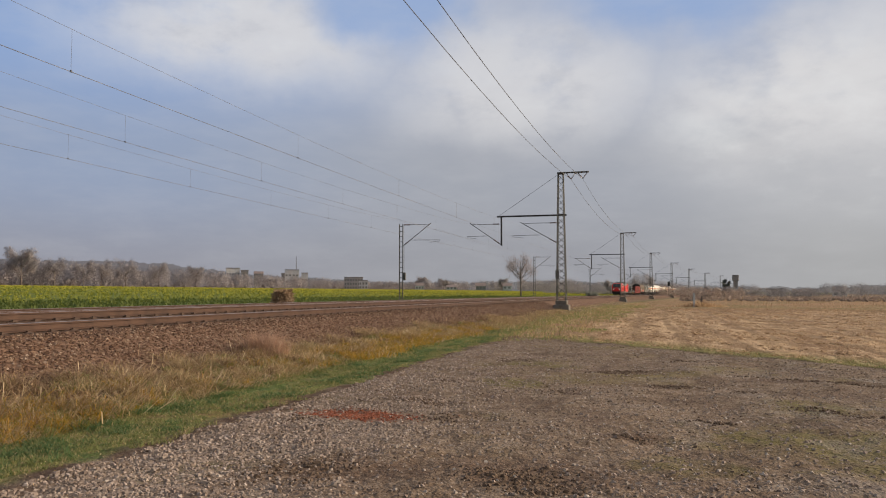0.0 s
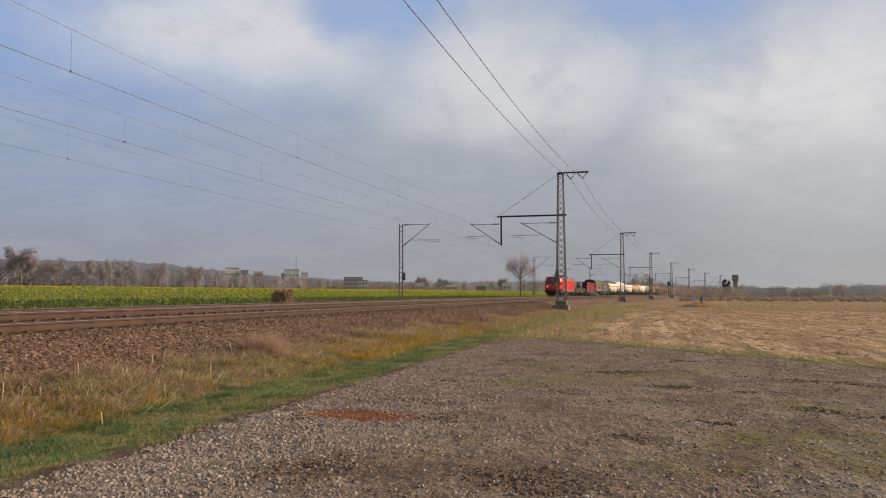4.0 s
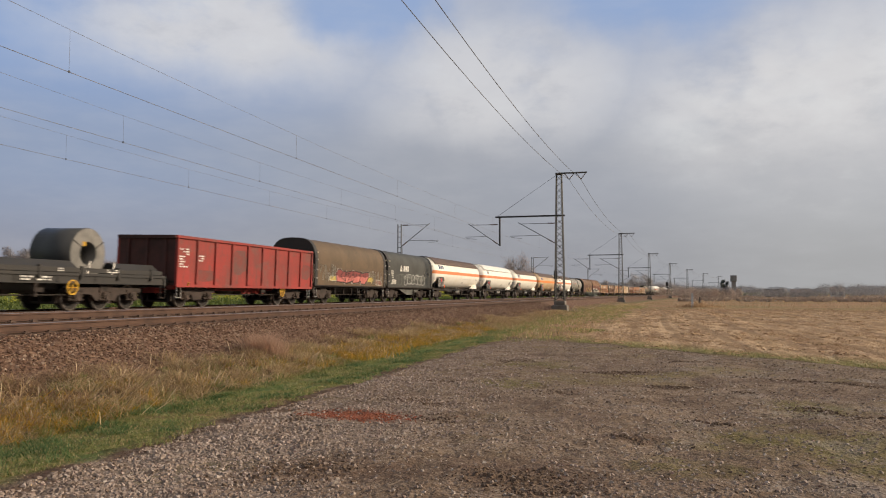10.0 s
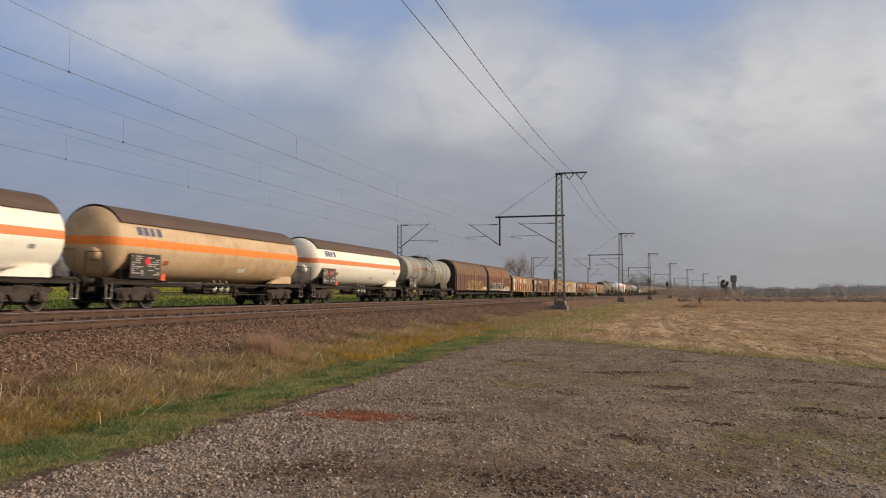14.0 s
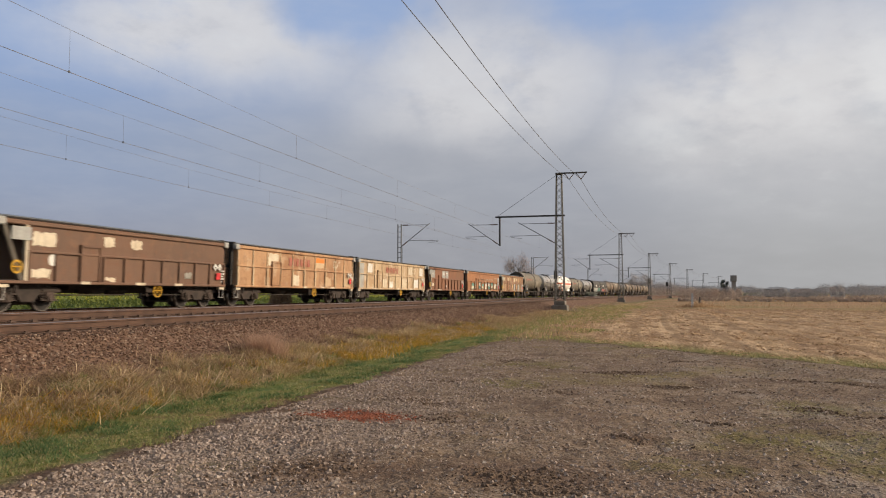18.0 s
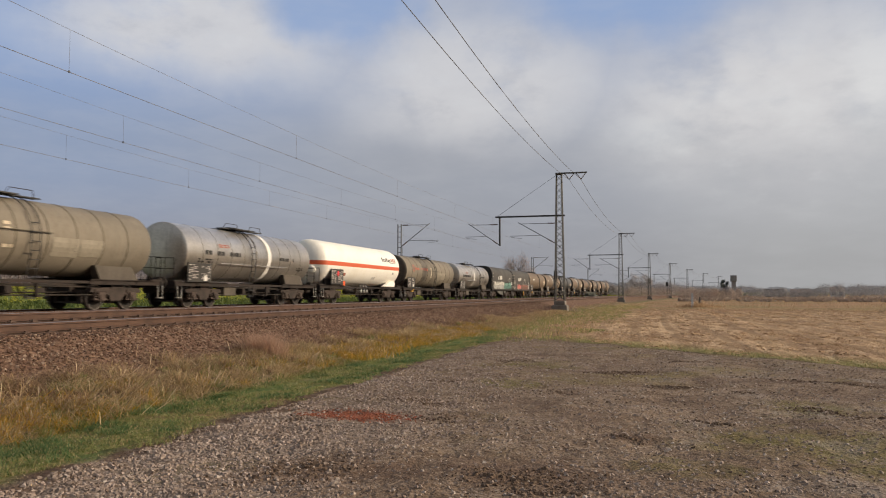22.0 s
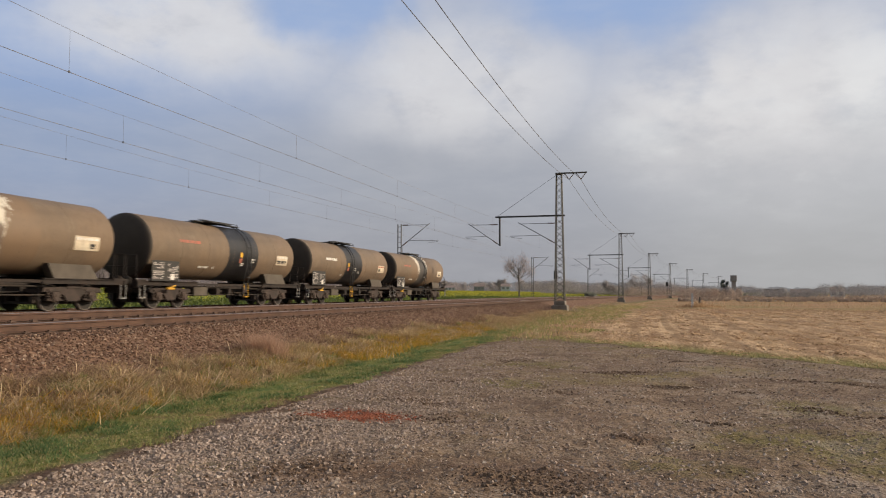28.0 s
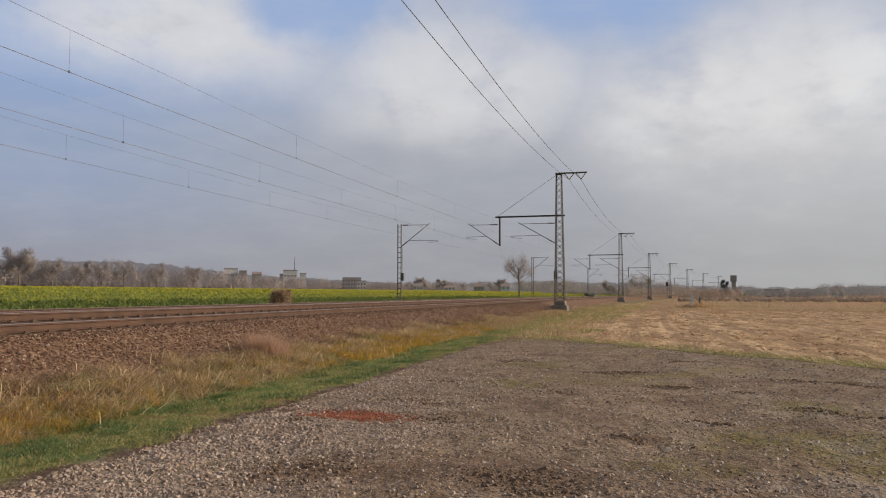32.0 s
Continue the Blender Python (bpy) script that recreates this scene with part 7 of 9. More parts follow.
# ---- high-sided wagons with swing roofs ----
def swing_wagon(a, b, label, style, seed):
    rnd = random.Random(seed)
    mat = M_SWINGS[style]
    t, h = wagon("swing_roof_wagon", label, "freight wagon", a, b, "high-sided wagons with swing roofs")
    chassis(t, h - 0.05, h - 1.75, 0.86, 1.02, 2)
    hollow = style in "abeg"
    rib = M_SWINGPALE if style in "cdg" else mat
    x0 = -h + (1.35 if hollow else 0.25)
    x1 = h - 0.15
    for sy in (-1, 1):
        ya, yb = sorted((sy * 1.33, sy * 1.38))
        part("side_wall", Geo().box(x0, x1, ya, yb, 0.98, 2.9), mat, t)
        part("top_beam", Geo().box(-h + 0.1, h - 0.05, *sorted((sy * 1.3, sy * 1.46)), 2.78, 2.95, 0.03), mat, t)
        part("bottom_beam", Geo().box(-h + 0.1, h - 0.05, *sorted((sy * 1.36, sy * 1.46)), 0.92, 1.02, 0.02), mat, t)
        part("waist_rail", Geo().box(x0, x1, *sorted((sy * 1.38, sy * 1.45)), 1.92, 2.0, 0.015), mat, t)
        n = 10
        for i in range(n + 1):
            x = x0 + 0.05 + (x1 - x0 - 0.1) * i / n
            part("lower_rib", Geo().extrude([(x - 0.055, 1.0), (x + 0.055, 1.0), (x + 0.055, 1.94), (x - 0.055, 1.94)], *sorted((sy * 1.37, sy * 1.455))), rib, t)
            if style in "cdg":
                part("upper_rib", Geo().box(x - 0.03, x + 0.03, *sorted((sy * 1.375, sy * 1.42)), 1.98, 2.8), rib, t)
        dx = x0 + (x1 - x0) * (0.24 if hollow else 0.27)
        g = Geo().box(dx - 0.52, dx - 0.44, *sorted((sy * 1.38, sy * 1.475)), 1.0, 2.28).box(dx + 0.44, dx + 0.52, *sorted((sy * 1.38, sy * 1.475)), 1.0, 2.28).box(dx - 0.52, dx + 0.52, *sorted((sy * 1.38, sy * 1.475)), 2.22, 2.3)
        part("door_frame", g, mat, t)
        part("door", Geo().box(dx - 0.44, dx + 0.44, *sorted((sy * 1.38, sy * 1.43)), 1.05, 2.22), mat, t)
    part("floor", Geo().box(-h + 0.1, h - 0.05, -1.33, 1.33, 0.95, 1.05), M_FRAME, t)
    part("hopper_end", Geo().box(x0, x0 + 0.06, -1.33, 1.33, 1.0, 2.9), mat, t)
    part("end_wall", Geo().box(x1 - 0.06, x1, -1.33, 1.33, 1.0, 2.9), M_BLACK, t)
    # low swing roof
    rf = [(-1.4, 2.95), (-1.25, 3.03), (-0.7, 3.12), (0, 3.15), (0.7, 3.12), (1.25, 3.03), (1.4, 2.95)]
    part("swing_roof", Geo().prism(rf, -h + 0.25, h - 0.2), M_ROOFGREY, t, "low curved swing roof")
    for sy in (-1, 1):
        part("roof_rim", Geo().box(-h + 0.2, h - 0.15, *sorted((sy * 1.34, sy * 1.47)), 2.95, 3.0), M_FRAME, t)
    for e in (-1, 1):
        part("roof_arm", Geo().box(*sorted((e * (h - 0.02), e * (h - 0.2))), -1.3, 1.3, 2.85, 3.08), M_BLACK, t)
        part("roof_hinge", Geo().box(*sorted((e * (h + 0.05), e * (h - 0.3))), -1.5, -1.3, 2.72, 2.98, 0.03), M_GREYPATCH, t)
        part("end_frame", Geo().box(*sorted((e * (h - 0.02), e * (h - 0.14))), -1.2, -1.05, 1.0, 2.9).box(*sorted((e * (h - 0.02), e * (h - 0.14))), 1.05, 1.2, 1.0, 2.9).box(*sorted((e * (h - 0.02), e * (h - 0.14))), -1.2, 1.2, 1.85, 2.0), M_BLACK, t)
        g = Geo()
        for q in range(6):
            g.tube([(e * (h + 0.03), -1.32, 1.2 + q * 0.28), (e * (h + 0.03), -1.02, 1.2 + q * 0.28)], 0.014, 4)
        g.tube([(e * (h + 0.03), -1.32, 1.0), (e * (h + 0.03), -1.32, 2.8)], 0.018, 5).tube([(e * (h + 0.03), -1.02, 1.0), (e * (h + 0.03), -1.02, 2.8)], 0.018, 5)
        part("end_ladder", g, MAT_DARKSTEEL, t)
    if hollow:
        part("brace", Geo().extrude([(-h + 0.2, 2.8), (-h + 0.38, 2.8), (-h + 1.2, 1.0), (-h + 1.0, 1.0)], -1.42, -1.32), M_SADDLE, t, "brown slanting end brace")
        part("corner_post", Geo().box(-h + 1.18, -h + 1.3, -1.44, -1.34, 1.0, 2.8), M_CREAM, t)
        plate(t, -h + 0.55, -h + 1.35, 2.3, 2.72, -1.44, M_GREYPATCH, "grey_panel", "pale grey corner panel", 0.04)
        g = Geo().disc_y(-h + 0.85, 1.45, -1.45, -1.42, 0.22, 14, 0.17)
        g.tube([(-h + 0.65, -1.435, 1.45), (-h + 1.05, -1.435, 1.45)], 0.02, 4).tube([(-h + 0.85, -1.435, 1.25), (-h + 0.85, -1.435, 1.65)], 0.02, 4)
        part("handwheel", g, M_YELLOW, t, "yellow handwheel")
    L = x1 - x0

    def cell(i, row, m, nm, k0=0.08, k1=0.92, z0=None, z1=None):
        xa, xb = x0 + 0.05 + (L - 0.1) * (i + k0) / 10, x0 + 0.05 + (L - 0.1) * (i + k1) / 10
        lo = (1.06, 1.88) if row == 0 else (2.06, 2.74)
        plate(t, xa, xb, z0 or lo[0], z1 or lo[1], -1.381, m, nm, d=0.006)
    def dab(i, row, m, k0=0.12, k1=0.88, z0=None, z1=None):
        lo = (1.1, 1.84) if row == 0 else (2.1, 2.7)
        ragged(t, x0 + 0.05 + (L - 0.1) * (i + k0) / 10, x0 + 0.05 + (L - 0.1) * (i + k1) / 10, z0 or lo[0], z1 or lo[1], -1.381, m, seed * 20 + i + 10 * row)
    if style == "a":
        for i, r, m in ((0, 1, M_CREAM), (0, 0, M_CREAM), (3, 1, M_CREAM), (5, 1, M_CREAM), (6, 1, M_GREYPATCH), (5, 0, M_CREAM)):
            dab(i, r, m, 0.2, 0.85) if (i, r) != (5, 0) else dab(i, r, m, 0.3, 0.6, 1.1, 1.3)
        for i, z0, z1 in ((3, 1.2, 1.7), (7, 1.5, 1.8)):
            dab(i, 0, M_GASORANGE, 0.15, 0.8, z0, z1)
    elif style == "b":
        for i, r, k0, k1, z0, z1, m in ((0, 1, 0.1, 0.95, 2.15, 2.6, M_CREAM), (3, 1, 0.0, 0.5, 2.3, 2.65, M_CREAM), (4, 1, 0.3, 0.85, 2.3, 2.65, M_CREAM), (0, 0, 0.05, 0.8, 1.1, 1.4, M_CREAM), (3, 0, 0.1, 0.6, 1.05, 1.2, M_CREAM), (7, 0, 0.4, 0.8, 1.25, 1.5, M_TANKGREY)):
            dab(i, r, m, k0, k1, z0, z1)
        part("white_roundel", Geo().disc_y(x0 + L * 0.092, 1.72, -1.386, -1.381, 0.2, 18), M_WHITE, t, "faded white roundel")
    elif style in "cd":
        pale = (M_CREAM, M_CREAM, M_WHITE) if style == "d" else (M_GASORANGE, M_CREAM)
        for i, r in ((1, 1), (3, 0), (4, 0), (6, 0), (7, 1), (8, 0), (9, 1)) if style == "d" else ((2, 1), (4, 0), (6, 1), (7, 0), (9, 0)):
            dab(i, r, rnd.choice(pale), 0.12, rnd.uniform(0.6, 0.9), None if r else 1.08, None if r else rnd.uniform(1.45, 1.86))
        for i in range(6):
            xx = x0 + L * (0.37 if style == "c" else 0.36) + i * 0.46
            part("emblem_bar", Geo().box(xx, xx + (0.34, 0.3, 0.26, 0.3, 0.32, 0.36)[i], -1.412, -1.405, 2.14, 2.56 - 0.02 * (i % 2)), M_FADEDRED, t)
        xx = x0 + L * 0.78
        part("emblem_scroll", Geo().box(xx, xx + 0.5, -1.412, -1.405, 2.55, 2.62).box(xx, xx + 0.08, -1.412, -1.405, 2.25, 2.6).box(xx, xx + 0.5, -1.412, -1.405, 2.2, 2.27).extrude([(xx + 0.45, 2.2), (xx + 0.55, 2.2), (xx + 0.95, 2.62), (xx + 0.85, 2.62)], -1.412, -1.405), M_CREAM, t)
        plate(t, x0 + 0.06, x0 + 0.9, 1.05, 2.7, -1.381, M_GREYPATCH if style == "d" else mat, "end_panel", d=0.03)
    elif style == "e":
        for i, m in ((0, M_GREYPATCH), (3, M_GREYPATCH), (4, M_GREYPATCH)):
            cell(i, 1, m, "grey_panel", 0.05 if i == 0 else 0.1, 0.95, 2.05, 2.72)
            bars(t, x0 + L * (i + 0.2) / 10, x0 + L * (i + 0.8) / 10, 2.3, 2.6, -1.388, 2, M_WHITE, seed=seed + i)
        dab(0, 0, M_CREAM, 0.2, 0.8, 1.3, 1.6)
        dab(4, 0, M_WHITE, 0.1, 0.4, 1.25, 1.4)
    elif style == "f":
        for i in range(1, 10):
            xa, xb = x0 + L * i / 10 + 0.06, x0 + L * (i + 1) / 10 - 0.06
            graffiti(t, xa + 0.1, xb - 0.1, 1.1, 1.86, -1.383, 1, M_TEAL if i in (1, 4, 7) else M_SPRAYWHITE, M_SPRAYBLACK, seed + i, halo=M_TEAL if i % 2 else M_CREAM, tone=M_DEEPTEAL if i % 3 == 0 else M_CREAM)
        scribble(t, x0 + L * 0.3, x0 + L * 0.78, 2.08, 2.32, -1.385, 16, M_SPRAYWHITE, seed + 30)
        scribble(t, x0 + L * 0.82, x0 + L * 0.9, 2.25, 2.6, -1.385, 2, M_CREAM, seed + 31)
        plate(t, x1 - 0.95, x1 - 0.2, 1.2, 2.5, -1.381, M_GREYPATCH, "grey_panel", d=0.03)
    else:
        for i in (0, 2, 3, 5, 6, 7, 8):
            dab(i, 1, rnd.choice((M_CREAM, M_SWINGCREAM, M_SWINGPALE)), 0.12, 0.85, rnd.uniform(2.15, 2.35), 2.68)
        for i in (5, 7, 9):
            cell(i, 0, M_GREYPATCH, "grey_panel", 0.1, 0.9)
        for i in (0, 4, 6):
            dab(i, 0, M_SWINGCREAM, 0.12, 0.85, 1.3, 1.8)
    # hazard signs near the trailing end
    plate(t, x1 - 0.75, x1 - 0.4, 1.25, 1.55, -1.46, M_SIGNRED, "hazard_plate", "red hazard plate")
    for q in (0, 0.36):
        diamond(t, x1 - 0.85 + q, 1.8, 0.17, -1.46)
    bars(t, x1 - 0.35, x1 - 0.1, 1.1, 1.7, -1.462, 5, M_WHITE, seed=seed)
    for i in range(3):
        xx = x0 + L * rnd.uniform(0.1, 0.8)
        plate(t, xx, xx + rnd.uniform(0.3, 0.6), 0.93, 1.03, -1.462, M_CREAM, "sill_patch")
    for e in (-1, 1):
        part("corner_step", Geo().box(e * (h - 0.35) - 0.2, e * (h - 0.35) + 0.2, -1.44, -1.3, 0.8, 0.9), M_CREAM, t)
    part("spring_hanger", Geo().box(-h + 0.9, -h + 1.0, -1.36, -1.3, 0.62, 0.9), M_FRAME, t)
    handwheel(t, 1.6, 0.72)
    return t


# ---- the train, front to rear, by its distance along the line at the start ----
locomotive(242.0, 259.45)
coil_wagon(260.15, 276.0)
open_wagon(276.65, 290.05)
tarp_wagon(290.45, 302.75, M_TARPBROWN, "hooded coil wagon with a brown tarpaulin and pink graffiti", False, 1)
tarp_wagon(303.2, 314.7, M_TARPGREY, "hooded coil wagon with a grey tarpaulin and pale graffiti", True, 2)
gas_wagon(316.4, 332.6, M_GASWHITE, M_SHIELDBROWN, "cream-white gas tank wagon with orange stripe and brown sun shield", 61, 1)
gas_wagon(335.9, 350.9, M_GASCLEAN, M_SHIELDWHITE, "clean white gas tank wagon with orange stripe and white sun shield", 63, 2)
gas_wagon(354.1, 368.9, M_GASWHITE, M_SHIELDBROWN, "cream-white gas tank wagon with orange stripe and brown sun shield", 65, 1)
gas_wagon(372.3, 387.0, M_GASORANGE, M_SHIELDBROWN, "dusty orange-brown gas tank wagon with orange stripe", 67, 1)
gas_wagon(390.3, 405.0, M_GASWHITE, M_SHIELDBROWN, "cream-white gas tank wagon with faded orange stripe", 69, 1)
tank_wagon(407.7, 420.4, M_TANKGREY, "pale grey insulated tank wagon with hoops", "ribbed", 71)
slide_wagon(421.7, 435.4, "dull dark-brown sliding-wall wagon with yellow outline graffiti", 1)
slide_wagon(435.85, 448.6, "brown sliding-wall wagon with black and white graffiti", 2)
swing_wagon(449.3, 464.4, "tan-brown high-sided wagon with pale paint patches", "a", 81)
swing_wagon(465.1, 478.5, "rusty brown high-sided wagon with white paint patches", "b", 82)
swing_wagon(479.3, 494.5, "cream high-sided wagon with heavy rust and red emblem bars", "c", 83)
swing_wagon(495.2, 510.6, "pale cream high-sided wagon with red emblem bars", "d", 84)
swing_wagon(511.2, 524.0, "rusty brown high-sided wagon with grey panels", "e", 85)
swing_wagon(525.2, 540.9, "orange-brown high-sided wagon with teal graffiti along its foot", "f", 86)
swing_wagon(541.6, 556.2, "tan-brown high-sided wagon with a grid of pale panels", "g", 87)
tank_wagon(558.1, 571.9, M_TANKBEIGE, "beige hooped tank wagon with faded red emblem", "ribbed", 91, M_TANKEND)
tank_wagon(574.5, 586.9, M_TANKSILVER, "bare metal tank wagon with a white ring", "ring", 92)
gas_wagon(589.4, 602.6, M_GASBRIGHT, None, "bright white gas tank wagon with a red stripe", 71, 3)
tank_wagon(605.1, 619.45, M_TANKBEIGE, "beige hooped tank wagon with faded red emblem", "ribbed", 94, M_TANKEND)
tank_wagon(621.75, 634.75, M_TANKSILVER, "bare metal tank wagon with a white ring", "ring", 95)
tarp_wagon(635.8, 647.8, M_TARPDARK, "hooded coil wagon with a dark tarpaulin, white and teal graffiti", True, 3)
tarp_wagon(648.1, 659.9, M_TARPDARK, "hooded coil wagon with a dark tarpaulin, pink and rust graffiti", False, 4)
tank_wagon(661.0, 674.0, M_TANKBROWN, "olive-brown tank wagon with a dark front end", "plain", 97, M_TANKEND)
tank_wagon(675.3, 689.0, M_TANKBROWN, "olive-brown tank wagon with a dark front end and dark band", "patched", 98, M_TANKEND)
tank_wagon(690.7, 703.0, M_TANKDARK, "dark grey tank wagon with white lettering", "plain", 100)
tank_wagon(705.1, 718.0, M_TANKBROWN, "olive-brown tank wagon with a grey stained band", "patched", 99, M_TANKEND)
tank_wagon(720.4, 733.1, M_TANKBROWN, "olive-brown tank wagon with a broad dark band", "banded", 102, M_TANKEND)
tank_wagon(735.6, 748.7, M_TANKBROWN, "olive-brown tank wagon with a broad dark band", "banded", 103, M_TANKEND)
tank_wagon(750.9, 764.0, M_TANKBROWN, "olive-brown tank wagon with a grey stained band, last of the train", "patched", 105, M_TANKEND)
# ---- stones, grass, crops ----
RNG = np.random.default_rng(7)


def along_np(s, n, z):
    a = np.clip(s, 0, 1100) / R0
    r = R0 - N_FAR + n
    return np.stack([np.where(s > 0, r * np.sin(a), s), np.where(s > 0, n - r * (1 - np.cos(a)), n), z], -1)


def ground_np(s, n):
    return np.array([ground_z(a, b) for a, b in zip(s, n)])


def island_material(name, cols, rough=0.85, translucent=0.0, bump=0.0):
    """Each loose piece takes one of a run of colours."""
    k = Nodes(name)
    g = k.n("ShaderNodeNewGeometry")
    r = k.t.nodes.new("ShaderNodeValToRGB")
    k.t.links.new(g.outputs["Random Per Island"], r.inputs[0])
    while len(r.color_ramp.elements) < len(cols):
        r.color_ramp.elements.new(0.5)
    for i, c in enumerate(cols):
        r.color_ramp.elements[i].position = i / max(1, len(cols) - 1)
        r.color_ramp.elements[i].color = (*c, 1)
    c = r.outputs[0]
    nz = k.noise(g.outputs["Position"], 25.0, 3)
    c = k.mix(k.math("MULTIPLY", k.ramp(nz, 0.4, 0.8), 0.1 if translucent else 0.35), c, (0.03, 0.025, 0.02))
    if bump:
        k.bump(nz, bump, 0.02)
    if translucent > 0:
        tr = k.n("ShaderNodeBsdfTranslucent", Color=c)
        mx = k.n("ShaderNodeMixShader", Fac=translucent)
        k.t.links.new(k.b.outputs[0], mx.inputs[1])
        k.t.links.new(tr.outputs[0], mx.inputs[2])
        k.t.links.new(mx.outputs[0], k.out.inputs["Surface"])
    return k.done(c, rough, 0.0, 0.25)


def scatter_stones(name, pts, size, material, label, category, flat=0.7, spike=False):
    """Loose angular stones bedded in the ground, in one mesh; or small pointed tufts."""
    m = len(pts)
    base = np.array([(1, 0, -0.3), (0, 1, -0.3), (-1, 0, -0.3), (0, -1, -0.3), (0.5, 0.3, 0.55), (-0.45, 0.35, 0.6), (0.02, -0.55, 0.5)], float)
    tri = np.array([(0, 1, 4), (1, 5, 4), (1, 2, 5), (2, 6, 5), (2, 3, 6), (3, 4, 6), (3, 0, 4), (4, 5, 6)])
    if spike:
        base, tri = np.array([(1, 0, -0.25), (0, 1, -0.25), (-1, 0, -0.25), (0, -1, -0.25), (0, 0, 1)], float), np.array([(0, 1, 4), (1, 2, 4), (2, 3, 4), (3, 0, 4)])
    v = base[None] * RNG.uniform(0.7, 1.2, (m, len(base), 1)) + RNG.uniform(-0.2, 0.2, (m, len(base), 3))
    a = RNG.uniform(0, 2 * np.pi, m)
    c, s_ = np.cos(a), np.sin(a)
    x = v[..., 0] * c[:, None] - v[..., 1] * s_[:, None]
    y = v[..., 0] * s_[:, None] + v[..., 1] * c[:, None]
    v = np.stack([x, y, v[..., 2] * flat], -1) * (size[:, None, None] * 0.5) + pts[:, None]
    f = tri[None] + (np.arange(m) * len(base))[:, None, None]
    ob = new(name, raw_mesh(name, v.reshape(-1, 3), f.reshape(-1, 3), material))
    return tagged(ob, label, category, kind="stuff")


def scatter_blades(name, pts, height, width, lean, material, label, category, heading_to=None):
    """Bent blades: a quad and a tip; each leans at random or to its given heading."""
    m = len(pts)
    a = RNG.uniform(0, 2 * np.pi, m) if heading_to is None else heading_to
    d = np.stack([np.cos(a), np.sin(a), 0 * a], -1)
    side = np.stack([-np.sin(a + 0.6), np.cos(a + 0.6), 0 * a], -1) * (width[:, None] * 0.5)
    l = lean * RNG.uniform(0.3, 1.3, m)
    mid = pts + d * (height * l * 0.35)[:, None] + np.array([0, 0, 1.0]) * (height * 0.6)[:, None]
    tip = pts + d * (height * l)[:, None] + np.array([0, 0, 1.0]) * (height * (1 - 0.35 * np.minimum(l, 1.5)))[:, None]
    v = np.stack([pts - side, pts + side, mid - side * 0.7, mid + side * 0.7, tip], 1)
    f = np.array([(0, 1, 3), (0, 3, 2), (2, 3, 4)])[None] + (np.arange(m) * 5)[:, None, None]
    ob = new(name, raw_mesh(name, v.reshape(-1, 3), f.reshape(-1, 3), material))
    return tagged(ob, label, category, kind="stuff")


def spots(count, s0, s1, n0, n1, near=1.0):
    """Random places along the line, thinning out with distance."""
    s = s0 + (s1 - s0) * RNG.uniform(0, 1, count) ** near
    n = RNG.uniform(n0, n1, count)
    return s, n


def clumped(count, s0, s1, n0, n1, clumps, spread, near=1.0):
    cs, cn = spots(clumps, s0, s1, n0, n1, near)
    k = RNG.integers(0, clumps, count)
    return cs[k] + RNG.normal(0, spread, count), cn[k] + RNG.normal(0, spread, count)


M_BALLAST = island_material("ballast_stone", [(0.062, 0.033, 0.023), (0.132, 0.074, 0.049), (0.180, 0.107, 0.072), (0.092, 0.051, 0.034), (0.229, 0.150, 0.106), (0.37, 0.28, 0.215)], 0.85, bump=0.3)
M_BEDSTONE = island_material("oily_ballast_stone", [(0.05, 0.03, 0.022), (0.10, 0.06, 0.042), (0.14, 0.088, 0.062), (0.075, 0.045, 0.032), (0.20, 0.14, 0.105)], 0.85, bump=0.3)
M_GRAVEL = island_material("pale_gravel", [(0.20, 0.152, 0.128), (0.33, 0.262, 0.222), (0.25, 0.192, 0.16), (0.39, 0.318, 0.275), (0.29, 0.228, 0.19), (0.21, 0.155, 0.122), (0.47, 0.395, 0.35)], 0.8, bump=0.3)
M_PALESTONE = island_material("pale_loose_stone", [(0.33, 0.28, 0.245), (0.41, 0.35, 0.305), (0.26, 0.212, 0.18), (0.52, 0.46, 0.41), (0.36, 0.295, 0.25)], 0.8, bump=0.3)
M_CLOD = island_material("earth_clod", [(0.11, 0.076, 0.055), (0.145, 0.102, 0.075), (0.19, 0.138, 0.102)], 0.95, bump=0.3)
M_BRICKBIT = island_material("red_fragments", [(0.281, 0.080, 0.043), (0.203, 0.060, 0.034), (0.328, 0.120, 0.064), (0.140, 0.052, 0.034)], 0.85, bump=0.2)
M_GREEN = island_material("green_grass", [(0.155, 0.20, 0.062), (0.24, 0.285, 0.097), (0.305, 0.335, 0.132), (0.53, 0.39, 0.225), (0.19, 0.235, 0.078), (0.41, 0.345, 0.145), (0.25, 0.29, 0.103)], 0.7, 0.45)
M_TUFT = island_material("dark_green_grass", [(0.09, 0.16, 0.06), (0.13, 0.21, 0.08), (0.105, 0.18, 0.065), (0.19, 0.235, 0.09), (0.15, 0.23, 0.10)], 0.7, 0.45)
M_DRY = island_material("dry_grass", [(0.23, 0.235, 0.10), (0.50, 0.34, 0.19), (0.66, 0.49, 0.31), (0.31, 0.20, 0.125), (0.55, 0.41, 0.16), (0.80, 0.65, 0.45), (0.22, 0.155, 0.10), (0.42, 0.33, 0.14)], 0.75, 0.45)
M_GOLD = island_material("golden_weeds", [(0.58, 0.34, 0.05), (0.66, 0.40, 0.07), (0.42, 0.27, 0.055), (0.25, 0.25, 0.06), (0.47, 0.29, 0.07)], 0.75, 0.45)
